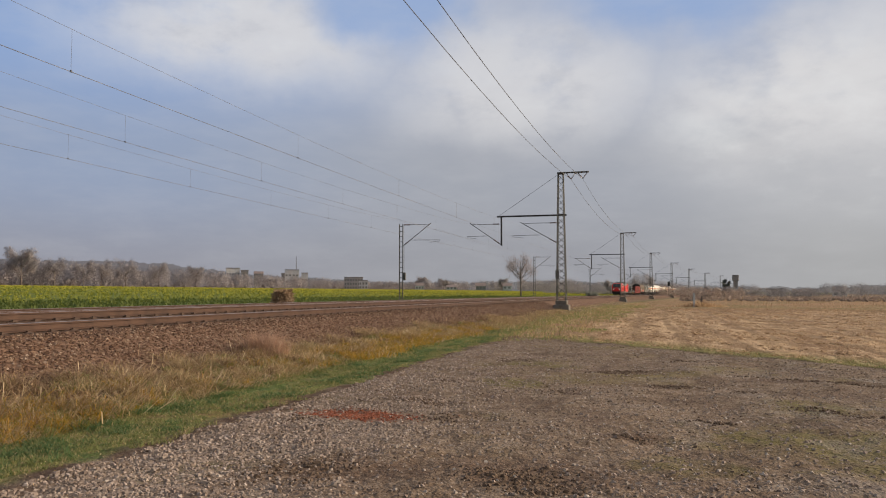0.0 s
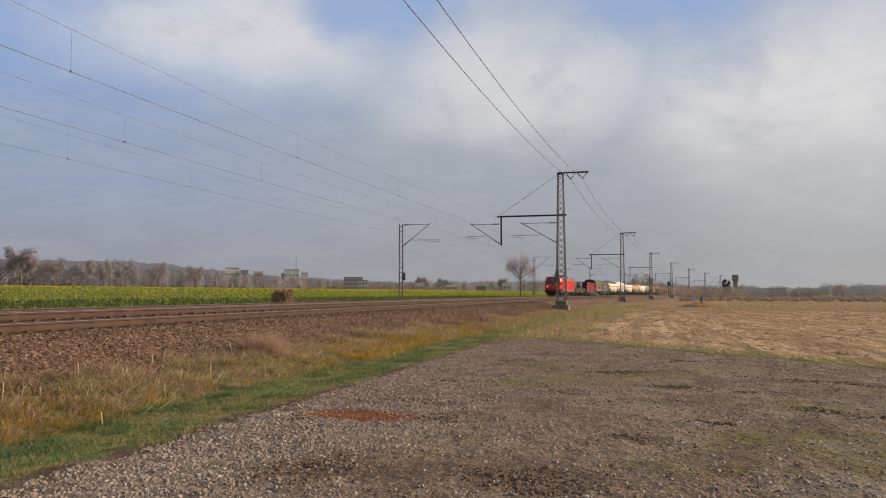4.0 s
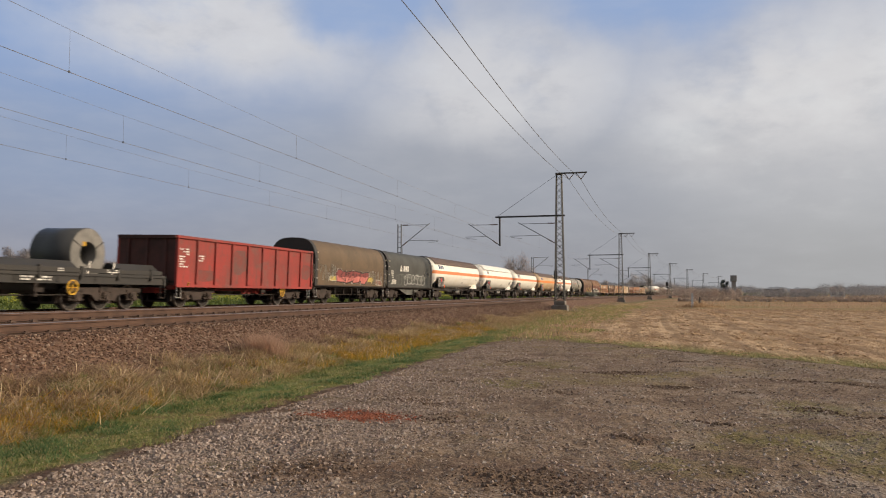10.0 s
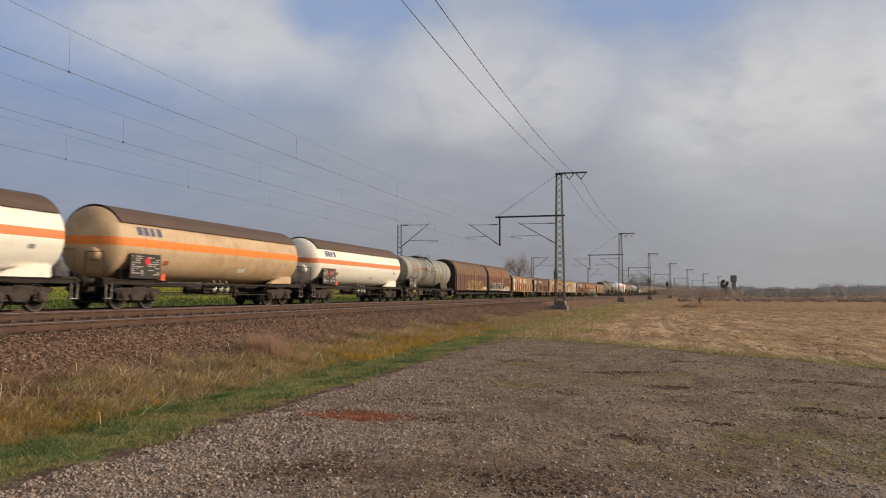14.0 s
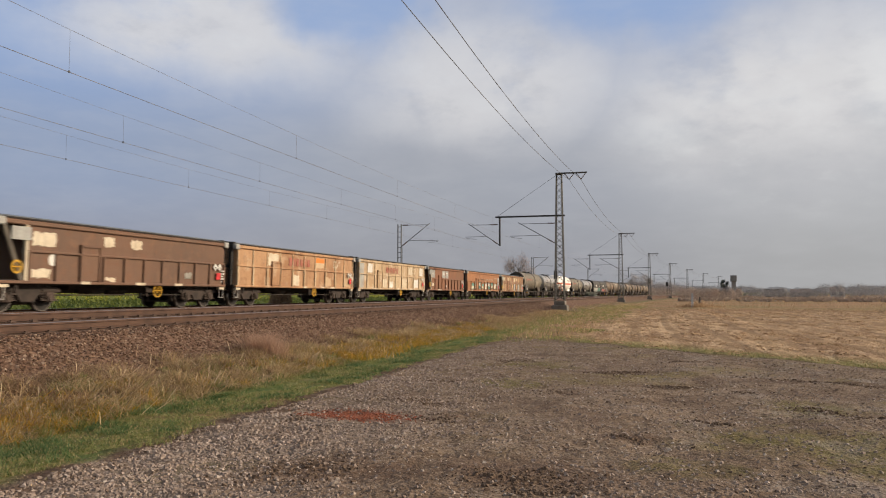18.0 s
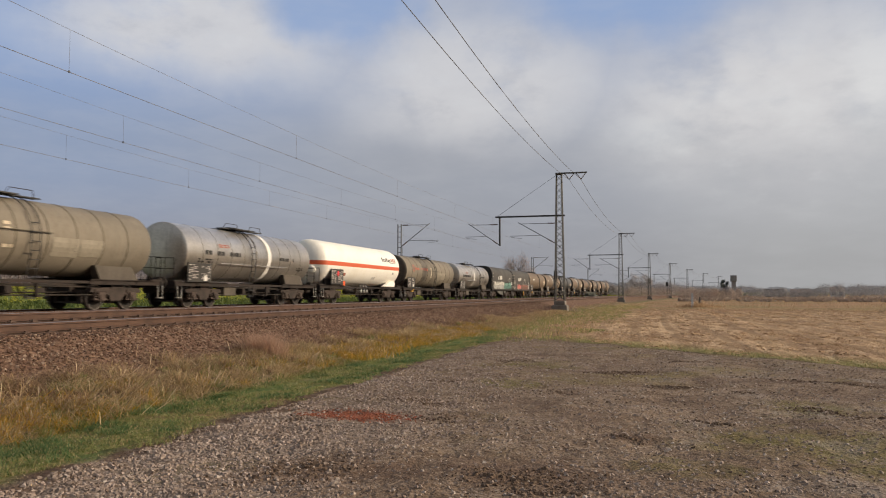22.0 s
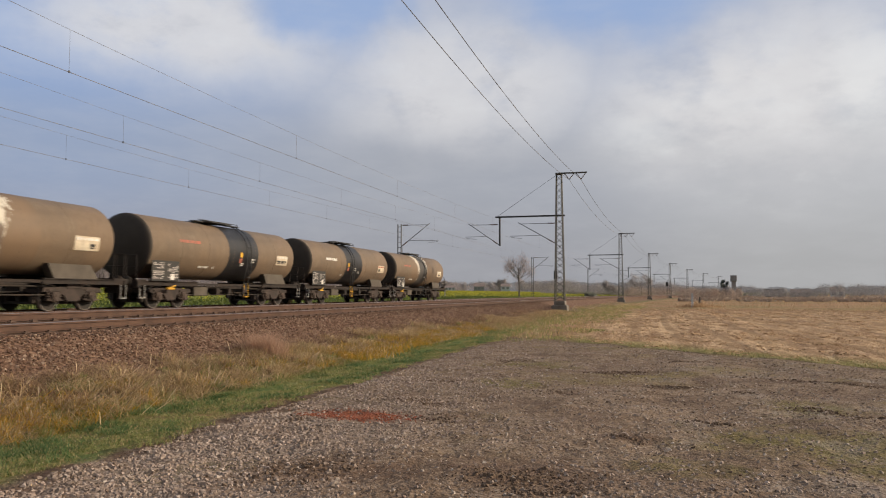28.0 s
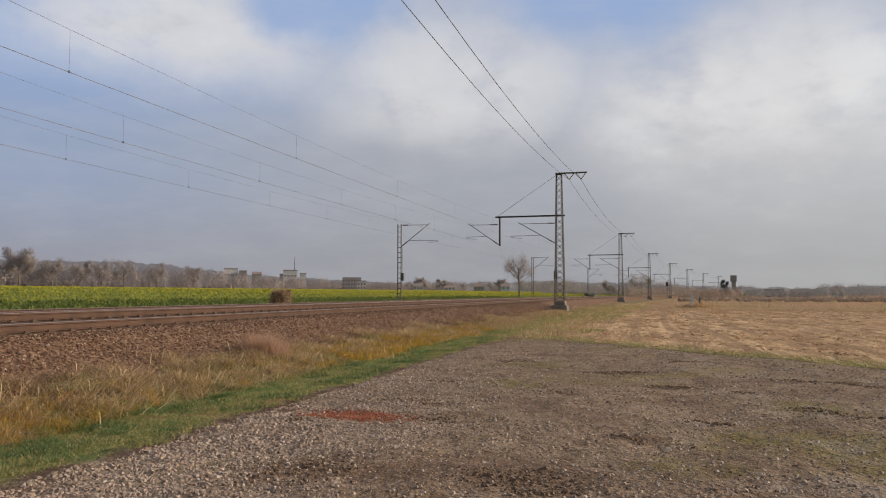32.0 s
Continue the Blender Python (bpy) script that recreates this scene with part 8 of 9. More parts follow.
M_WITHER = island_material("withered_weeds", [(0.25, 0.155, 0.10), (0.36, 0.235, 0.15), (0.19, 0.12, 0.082), (0.44, 0.31, 0.20), (0.28, 0.21, 0.10)], 0.8, 0.45)
M_PINKHAY = island_material("pinkish_dead_grass", [(0.50, 0.32, 0.225), (0.62, 0.43, 0.31), (0.38, 0.235, 0.165), (0.70, 0.54, 0.42)], 0.8, 0.45)
M_STALK = island_material("bleached_stalks", [(0.74, 0.57, 0.36), (0.60, 0.43, 0.22), (0.82, 0.68, 0.49), (0.52, 0.38, 0.15)], 0.7, 0.4)
M_STUBBLE = island_material("mown_straw", [(0.47, 0.31, 0.185), (0.60, 0.43, 0.275), (0.37, 0.235, 0.135), (0.69, 0.53, 0.365)], 0.8, 0.45)
M_CROPGREEN = island_material("crop_leaves", [(0.16, 0.20, 0.038), (0.23, 0.26, 0.047), (0.31, 0.315, 0.06)], 0.7, 0.45)
# darker leaves of the unflowered edge, with shade at the crop's foot painted in
M_CROPDARK = island_material("shaded_dark_crop_leaves", [(0.085, 0.125, 0.035), (0.12, 0.155, 0.042), (0.17, 0.20, 0.05), (0.07, 0.105, 0.034)], 0.7, 0.4)
M_CROPYELLOW = island_material("crop_blossom", [(0.54, 0.50, 0.06), (0.42, 0.42, 0.055), (0.60, 0.54, 0.07)], 0.7, 0.45)

# ballast shoulder and bed
s, n = spots(29000, 3.5, 75, 8.6, 11.1, 1.6)
scatter_stones("ballast_stones", along_np(s, n, ground_np(s, n) + 0.005), RNG.uniform(0.035, 0.092, len(s)), M_BALLAST, "brown angular ballast stones on the shoulder", "ballast", 0.8)
s, n = spots(11000, 8, 75, 11.0, 22.2, 1.4)
keep = (np.abs(np.abs(n - N_NEAR) - 0.75) > 0.12) & (np.abs(np.abs(n - N_MID) - 0.75) > 0.12) & (np.abs(np.abs(n - N_FAR) - 0.75) > 0.12)
s, n = s[keep], n[keep]
scatter_stones("ballast_bed", along_np(s, n, ground_np(s, n)), RNG.uniform(0.035, 0.075, len(s)), M_BEDSTONE, "brown ballast stones between the rails", "ballast", 0.8)
s, n = clumped(5000, 4, 60, 7.6, 8.8, 160, 0.4, 1.4)
scatter_stones("strayed_ballast", along_np(s, n, ground_np(s, n) + 0.01), RNG.uniform(0.03, 0.08, len(s)), M_BALLAST, "strayed ballast stones at the foot of the bank", "ballast")

# yard gravel: thick along the verge, thin elsewhere
s, n = spots(33000, 3.5, 24, 1.4, 4.92, 1.5)
nz = np.array([noise.noise((a * 0.7, b * 0.9, 3.0)) for a, b in zip(s, n)])
keep = nz * 0.8 + (n - 3.4) * 0.5 - np.clip(s - 11, 0, 10) * 0.06 + RNG.uniform(-0.6, 0.6, len(s)) > -0.25 + 0.9 * np.exp(-((s - 6.75) / 0.6) ** 2 - ((n - 2.75) / 0.9) ** 2) + 1.6 * np.exp(-((s - 9.85) / 0.42) ** 2 - ((n - 3.75) / 0.8) ** 2)
s, n = s[keep], n[keep]
scatter_stones("gravel", along_np(s, n, ground_np(s, n)), (0.02 + 0.037 * RNG.uniform(0, 1, len(s)) ** 1.3) * (1 + s / 60), M_GRAVEL, "pale crushed gravel along the grass edge", "gravel", 0.95)
s, n = spots(90000, 4, 34, -14, 4.9, 1.9)
nz = np.array([noise.noise((a * 0.5, b * 0.8, 2.0)) for a, b in zip(s, n)])
keep = (nz * 1.1 + RNG.uniform(-0.6, 0.6, len(s)) > -0.22 + np.clip(s - 12, 0, 12) * 0.03) & (np.abs(n - s * 0.25) < s * 0.62 + 0.6) & ((s - 26.2) * 0.664 - (n - 2.4) * 0.747 < -0.1)
s, n = s[keep], n[keep]
scatter_stones("loose_gravel", along_np(s, n, ground_np(s, n)), (0.014 + 0.045 * RNG.uniform(0, 1, len(s)) ** 2.5) * (1 + s / 110), M_GRAVEL, "loose pale stones trodden into the yard", "gravel", 0.8)
s, n = spots(40000, 4, 34, -14, 4.9, 1.8)
nz = np.array([noise.noise((a * 0.6, b * 0.9, 9.0)) for a, b in zip(s, n)])
keep = (nz * 1.2 + RNG.uniform(-0.6, 0.6, len(s)) > 0.3) & (np.abs(n - s * 0.25) < s * 0.62 + 0.6) & ((s - 26.2) * 0.664 - (n - 2.4) * 0.747 < -0.1)
s, n = s[keep], n[keep]
scatter_stones("earth_crumbs", along_np(s, n, ground_np(s, n)), (0.012 + 0.035 * RNG.uniform(0, 1, len(s)) ** 2.4) * (1 + s / 90), M_CLOD, "brown crumbs of earth over the yard", "earth", 0.9)
s, n = spots(8000, 4.4, 27, -11, 4.9, 1.6)
keep = (np.abs(n - s * 0.25) < s * 0.62 + 0.6) & ((s - 26.2) * 0.664 - (n - 2.4) * 0.747 < -0.3)
s, n = s[keep], n[keep]
scatter_stones("scattered_stones", along_np(s, n, ground_np(s, n) + 0.004), 0.018 + 0.042 * RNG.uniform(0, 1, len(s)) ** 2.8, M_PALESTONE, "scattered pale stones lying on the yard", "stones", 0.9)
# churned earth where wheels have turned
for cx, cy, ln, wd, turn, m in ((16.4, 0.6, 1.2, 0.22, 88, 330), (14.0, -0.35, 0.8, 0.13, 62, 190), (18.6, 3.1, 1.0, 0.3, 80, 150), (13.85, 3.58, 0.45, 0.13, 70, 120), (11.2, 3.1, 0.6, 0.14, 50, 170),
                                (8.95, 0.16, 0.4, 0.10, 85, 70), (7.0, 1.1, 0.9, 0.26, 75, 420), (6.5, 0.8, 0.7, 0.18, 100, 260), (10.4, 5.0, 0.45, 0.12, 80, 90), (6.5, 3.0, 0.9, 0.4, 60, 330), (15.1, -3.2, 2.6, 0.10, 68, 260),
                                (11.35, -2.8, 1.5, 0.10, 72, 220), (12.6, 1.5, 0.5, 0.2, 85, 90), (13.6, -1.4, 0.4, 0.1, 85, 70), (10.3, -0.7, 0.5, 0.15, 80, 100), (19.3, -1.1, 1.2, 0.2, 86, 160), (9.9, 2.6, 0.5, 0.2, 75, 110), (9.2, 4.3, 0.5, 0.2, 75, 100)):
    knots = RNG.integers(0, 7, m)
    kq, ko = RNG.uniform(-0.5, 0.5, 7), RNG.normal(0, 0.5, 7)
    q = kq[knots] * ln + RNG.normal(0, ln * 0.16, m)
    o = ko[knots] * wd + RNG.normal(0, wd * 0.75, m)
    dx, dy = math.cos(radians(turn)), math.sin(radians(turn))
    s, n = cx + q * dx - o * dy, cy + q * dy + o * dx
    scatter_stones("earth_clods", along_np(s, n, ground_np(s, n) + 0.002), 0.015 + 0.055 * RNG.uniform(0, 1, m) ** 2.2, M_CLOD, "churned lumps of dark earth in a wheel rut", "earth", 0.9)
m = 1300
s, n = 9.87 + RNG.normal(0, 0.19, m), 3.75 + RNG.normal(0, 0.36, m)
scatter_stones("red_fragments", along_np(s, n, ground_np(s, n) + 0.004), RNG.uniform(0.015, 0.055, m), M_BRICKBIT, "patch of crumbled red brick fragments", "rubble", 0.45)

# grass
def patch(s, n, f, seed):
    return np.array([noise.noise((a * f, b * f, seed)) for a, b in zip(s, n)])


s, n = spots(96000, 3.5, 60, 4.75, 7.4, 1.8)
nz, fine = patch(s, n, 0.9, 7.0), patch(s, n, 4.5, 17.0)
keep = (nz + fine * 0.7 > -0.5) & (n + nz * 0.5 + fine * 0.35 > 5.15)
s, n, nz, fine = s[keep], n[keep], nz[keep], fine[keep]
scatter_blades("verge_grass", along_np(s, n, ground_np(s, n)), (0.018 + 0.034 * RNG.uniform(0, 1, len(s))) * (1 + 1.1 * np.clip(nz + fine, -0.6, 1.2)), RNG.uniform(0.0042, 0.008, len(s)) * (1 + s / 14), 2.0, M_GREEN, "short green grass on the verge", "grass")
s, n = clumped(16000, 3.8, 38, 5.25, 6.9, 230, 0.11, 1.5)
scatter_blades("verge_tufts", along_np(s, n, ground_np(s, n)), RNG.uniform(0.03, 0.11, len(s)), RNG.uniform(0.004, 0.009, len(s)) * (1 + s / 18), 2.0, M_TUFT, "darker tufts of long grass in the verge", "grass")
s, n = spots(5200, 3.5, 40, 4.75, 6.4, 1.6)
scatter_blades("verge_straw", along_np(s, n, ground_np(s, n) + 0.02), RNG.uniform(0.012, 0.03, len(s)), RNG.uniform(0.003, 0.007, len(s)) * (1 + s / 30), 3.0, M_DRY, "dead straw and leaves in the verge", "straw")
s, n = clumped(34000, 3.5, 68, 6.7, 8.3, 330, 0.17, 1.6)
nz = patch(s, n, 0.9, 12.0)
keep = (n > 6.6 + nz * 0.6) & (n < 8.3 + nz * 1.2)
s, n, nz = s[keep], n[keep], nz[keep]
scatter_blades("dry_grass", along_np(s, n, ground_np(s, n)), RNG.uniform(0.05, 0.22, len(s)) * (1 + 1.2 * np.clip(nz, -0.6, 1)), RNG.uniform(0.004, 0.0085, len(s)) * (1 + s / 26), 2.9, M_DRY, "tangled straw-coloured dead grass below the ballast", "grass")
def tussocks(name, clumps, per, s0, s1, n0, n1, near, h0, h1, material, label):
    """Grass tussocks whose blades arch outward from one root."""
    cs, cn = spots(clumps, s0, s1, n0, n1, near)
    size = RNG.uniform(0.45, 1.0, clumps)
    k = np.repeat(np.arange(clumps), per)
    a, r = RNG.uniform(0, 2 * np.pi, len(k)), np.abs(RNG.normal(0, 0.07, len(k))) * size[k]
    s, n = cs[k] + r * np.cos(a), cn[k] + r * np.sin(a)
    scatter_blades(name, along_np(s, n, ground_np(s, n)), RNG.uniform(h0, h1, len(k)) * size[k], RNG.uniform(0.005, 0.011, len(k)) * (1 + s / 30), 1.5, material, label, "grass", a + RNG.normal(0, 0.5, len(k)))


tussocks("straw_tussocks", 190, 55, 3.8, 45, 6.75, 7.9, 1.5, 0.14, 0.40, M_DRY, "arching straw-coloured grass tussocks below the ballast")
tussocks("brown_tussocks", 190, 50, 4.2, 45, 7.1, 8.7, 1.4, 0.12, 0.34, M_WITHER, "withered brown tussocks at the foot of the ballast")
tussocks("ochre_tussocks", 60, 46, 4.2, 30, 6.7, 7.9, 1.3, 0.14, 0.36, M_GOLD, "yellowing grass tussocks below the ballast")
tussocks("green_tussocks", 150, 45, 5.5, 40, 6.7, 8.5, 1.2, 0.10, 0.26, M_GREEN, "green grass tussocks among the dead grass")
s, n = clumped(15000, 4, 60, 7.5, 9.1, 210, 0.28, 1.5)
scatter_blades("bank_weeds", along_np(s, n, ground_np(s, n)), RNG.uniform(0.05, 0.2, len(s)), RNG.uniform(0.003, 0.006, len(s)) * (1 + s / 30), 2.6, M_WITHER, "withered weeds on the ballast bank", "weeds")
s, n = clumped(2600, 16.0, 16.9, 7.9, 8.5, 9, 0.14, 1.0)
scatter_blades("pink_tufts", along_np(s, n, ground_np(s, n)), RNG.uniform(0.22, 0.66, len(s)), RNG.uniform(0.005, 0.010, len(s)), 1.0, M_PINKHAY, "tall pinkish dead grass on the bank", "grass")
s, n = clumped(1000, 4.5, 30, 6.8, 8.3, 140, 0.26, 1.2)
scatter_blades("bent_stalks", along_np(s, n, ground_np(s, n)), RNG.uniform(0.16, 0.42, len(s)), RNG.uniform(0.008, 0.014, len(s)) * (1 + s / 40), 2.9, M_STALK, "broad bleached stalks bent over the grass", "grass")
s, n = clumped(8000, 9, 44, 7.0, 8.8, 44, 0.18, 1.2)
scatter_blades("tall_tufts", along_np(s, n, ground_np(s, n)), RNG.uniform(0.12, 0.42, len(s)), RNG.uniform(0.004, 0.008, len(s)) * (1 + s / 40), 2.6, M_DRY, "taller bleached grass tufts below the ballast", "grass")
s, n = clumped(1000, 6.2, 9.2, 6.8, 7.8, 22, 0.16, 1.0)
scatter_blades("yellow_tufts", along_np(s, n, ground_np(s, n)), RNG.uniform(0.1, 0.34, len(s)), RNG.uniform(0.006, 0.014, len(s)), 2.3, M_GOLD, "yellowing broad grass tufts", "grass")
s, n = clumped(7000, 6.5, 32, 6.7, 8.4, 60, 0.18, 1.0)
scatter_blades("green_weeds", along_np(s, n, ground_np(s, n)), RNG.uniform(0.06, 0.2, len(s)), RNG.uniform(0.008, 0.018, len(s)), 1.6, M_GREEN, "green weeds among the dead grass", "weeds")
s, n = clumped(11000, 18, 36, 6.8, 7.9, 110, 0.22, 1.1)
scatter_blades("golden_weeds", along_np(s, n, ground_np(s, n)), RNG.uniform(0.08, 0.28, len(s)), RNG.uniform(0.01, 0.022, len(s)), 1.3, M_GOLD, "golden-yellow autumn weeds beside the verge", "weeds")
s, n = clumped(7000, 28, 140, 3.0, 8.6, 420, 0.45, 1.1)
scatter_blades("rough_grass", along_np(s, n, ground_np(s, n)), RNG.uniform(0.08, 0.3, len(s)), RNG.uniform(0.012, 0.03, len(s)), 1.5, M_DRY, "rough dry grass round the mast footings", "grass")
s, n = clumped(17000, 26, 110, 2.5, 7.5, 300, 0.5, 1.1)
scatter_blades("rough_green_grass", along_np(s, n, ground_np(s, n)), RNG.uniform(0.06, 0.16, len(s)), RNG.uniform(0.012, 0.03, len(s)), 1.2, M_GREEN, "rough green grass beyond the yard", "grass")
# meadow stubble beyond its edge
x, y = 16 + 74 * RNG.uniform(0, 1, 170000) ** 1.5, RNG.uniform(-45, 3.0, 170000)
e = (x - 26.2) * 0.664 - (y - 2.4) * 0.747
keep = (e > 0.3) & (y > -0.36 * x - 1) & (RNG.uniform(0, 1, len(x)) < 34.0 / x)
x, y = x[keep], y[keep]
al, ac = x * 0.84 + y * 0.54, y * 0.84 - x * 0.54
sw = np.array([noise.noise((a * 0.11, b * 0.62, 5.0)) + 0.6 * noise.noise((a * 0.6, b * 2.4, 6.0)) for a, b in zip(al, ac)])
keep = (sw > 0.05) & (np.sin((y + 0.2 * np.sin(0.11 * x)) * 2 * np.pi / 1.55) + RNG.normal(0, 0.25, len(x)) < 0.55)
x, y = x[keep], y[keep]
scatter_blades("meadow_stubble", np.stack([x, y, ground_np(x, y)], -1), RNG.uniform(0.025, 0.06, len(x)) * (1 + x / 60), RNG.uniform(0.006, 0.014, len(x)) * (1 + x / 40), 3.2, M_STUBBLE, "mown straw-coloured meadow grass lying in swathes", "grass")
x, y = 17 + 70 * RNG.uniform(0, 1, 60000) ** 1.35, RNG.uniform(-34, 3.0, 60000)
e = (x - 26.2) * 0.664 - (y - 2.4) * 0.747
al, ac = x * 0.84 + y * 0.54, y * 0.84 - x * 0.54
sw = np.array([math.sin(2 * math.pi * (b / 2.4 + 0.5 * noise.noise((a * 0.09, b * 0.12, 3.0)))) + 1.1 * noise.noise((a * 0.45, b * 1.2, 8.0)) for a, b in zip(al, ac)])
keep = (e > 0.6) & (y > -0.36 * x - 1) & (sw > 0.7) & (np.sin((y + 0.2 * np.sin(0.11 * x)) * 2 * np.pi / 1.55) + RNG.normal(0, 0.25, len(x)) < 0.55)
x, y = x[keep], y[keep]
scatter_stones("straw_windrows", np.stack([x, y, ground_np(x, y)], -1), RNG.uniform(0.06, 0.17, len(x)) * (1 + x / 80), M_STUBBLE, "raked rows of cut straw on the mown meadow", "straw", 0.42)
x, y = RNG.uniform(16, 40, 9000), RNG.uniform(-14, 3.5, 9000)
e = (x - 26.2) * 0.664 - (y - 2.4) * 0.747
keep = (e > 0.0) & (e < 1.3)
x, y = x[keep], y[keep]
scatter_blades("meadow_edge_grass", np.stack([x, y, ground_np(x, y)], -1), RNG.uniform(0.03, 0.08, len(x)), RNG.uniform(0.01, 0.02, len(x)), 1.2, M_GREEN, "green grass along the meadow's edge", "grass")
# pale reeds far over the meadow
x, y = RNG.uniform(95, 330, 16000), RNG.uniform(-230, -4, 16000)
keep = (np.abs(y) < x * 0.62) & (y < -2 - (x - 95) * 0.10)
x, y = x[keep], y[keep]
scatter_blades("meadow_reeds", np.stack([x, y, np.full(len(x), -1.08)], -1), RNG.uniform(0.2, 0.7, len(x)), RNG.uniform(0.03, 0.09, len(x)), 1.0, M_STUBBLE, "pale dry reeds across the far meadow", "reeds")

# flowering crop beyond the line
s, n = spots(34000, 15, 520, 26, 204, 1.5)
keep = n > 38 + 9 * patch(s, n, 0.16, 21.0)
s, n = s[keep], n[keep]
p = along_np(s, n, ground_np(s, n))
d = np.hypot(p[:, 0], p[:, 1])
hh = RNG.uniform(0.28, 0.5, len(s))
scatter_blades("crop_leaves", p, hh * 0.85, RNG.uniform(0.06, 0.12, len(s)) * (1 + d / 90), 0.9, M_CROPGREEN, "leafy green stems of the flowering crop", "crop")
q = p + np.stack([RNG.normal(0, 0.1, len(s)), RNG.normal(0, 0.1, len(s)), hh * 0.7], -1)
keep = RNG.uniform(0, 1, len(s)) < np.clip((n - 36) / 16, 0.03, 0.95)
q, d = q[keep], d[keep]
scatter_stones("crop_blossom", q, RNG.uniform(0.04, 0.08, len(q)) * (1 + d / 65), M_CROPYELLOW, "yellow blossom over the crop field", "crop", 0.75, True)
s, n = spots(19000, 18, 190, 25.8, 47, 1.3)
scatter_blades("crop_foot", along_np(s, n, ground_np(s, n)), RNG.uniform(0.2, 0.46, len(s)) * (1 + 0.5 * np.clip(patch(s, n, 0.5, 23.0), -0.8, 1)), RNG.uniform(0.07, 0.13, len(s)) * (1 + s / 80), 0.9, M_CROPDARK, "dark green leafy crop along the field's near edge", "crop")
s, n = clumped(6000, 14, 160, 23.3, 25.6, 200, 0.4, 1.3)
scatter_blades("far_side_grass", along_np(s, n, ground_np(s, n)), RNG.uniform(0.08, 0.3, len(s)), RNG.uniform(0.012, 0.03, len(s)) * (1 + s / 60), 0.9, M_DRY, "pale dry grass between track and field", "grass")
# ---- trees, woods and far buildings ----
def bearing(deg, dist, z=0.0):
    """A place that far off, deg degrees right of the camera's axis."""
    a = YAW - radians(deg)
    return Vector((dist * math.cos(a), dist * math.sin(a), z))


M_BARK = surface("bark", (0.20, 0.165, 0.152), (0.15, 0.126, 0.116), 0.9, 0, 2.0, 14, 0.3)
# far wood and hedge twigs: distance haze put into paled, greyed base colours
M_TWIG = island_material("haze_paled_twigs", [(0.45, 0.412, 0.42), (0.465, 0.422, 0.425), (0.44, 0.407, 0.42), (0.475, 0.43, 0.43)], 0.9, 0.5)
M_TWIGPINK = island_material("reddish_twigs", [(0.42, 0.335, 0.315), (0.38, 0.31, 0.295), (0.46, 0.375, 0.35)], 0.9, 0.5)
M_TWIGFAR = island_material("haze_greyed_twigs", [(0.42, 0.39, 0.40), (0.45, 0.41, 0.415), (0.40, 0.375, 0.39), (0.46, 0.42, 0.415)], 0.9, 0.5)
M_TWIGBLUE = island_material("haze_blued_twigs", [(0.33, 0.325, 0.35), (0.35, 0.34, 0.36), (0.31, 0.31, 0.335)], 0.9, 0.5)
# evergreen and scrub are paled the same way, haze in the colour
M_TWIGGREEN = island_material("haze_paled_evergreen", [(0.27, 0.29, 0.26), (0.31, 0.33, 0.29), (0.34, 0.355, 0.32)], 0.9, 0.5)
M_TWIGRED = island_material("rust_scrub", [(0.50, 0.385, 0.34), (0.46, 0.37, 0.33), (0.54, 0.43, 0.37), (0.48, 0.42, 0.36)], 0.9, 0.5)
# far buildings: haze put into the colours, paled, cooled and low in contrast
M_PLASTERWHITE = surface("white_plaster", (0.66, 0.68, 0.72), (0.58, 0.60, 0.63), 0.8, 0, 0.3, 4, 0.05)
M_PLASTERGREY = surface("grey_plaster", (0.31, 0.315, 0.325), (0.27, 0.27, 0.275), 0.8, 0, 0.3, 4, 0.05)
M_BRICKWALL = surface("haze_paled_brick", (0.46, 0.45, 0.455), (0.42, 0.41, 0.415), 0.85, 0, 0.3, 4, 0.05)
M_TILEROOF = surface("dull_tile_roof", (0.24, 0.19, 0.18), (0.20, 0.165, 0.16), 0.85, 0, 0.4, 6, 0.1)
M_FARPANE = surface("haze_paled_window", (0.24, 0.25, 0.265), (0.21, 0.22, 0.23), 0.25, 0, 0.3, 4, 0.0)
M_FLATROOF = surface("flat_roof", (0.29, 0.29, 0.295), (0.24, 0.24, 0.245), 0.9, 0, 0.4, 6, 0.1)


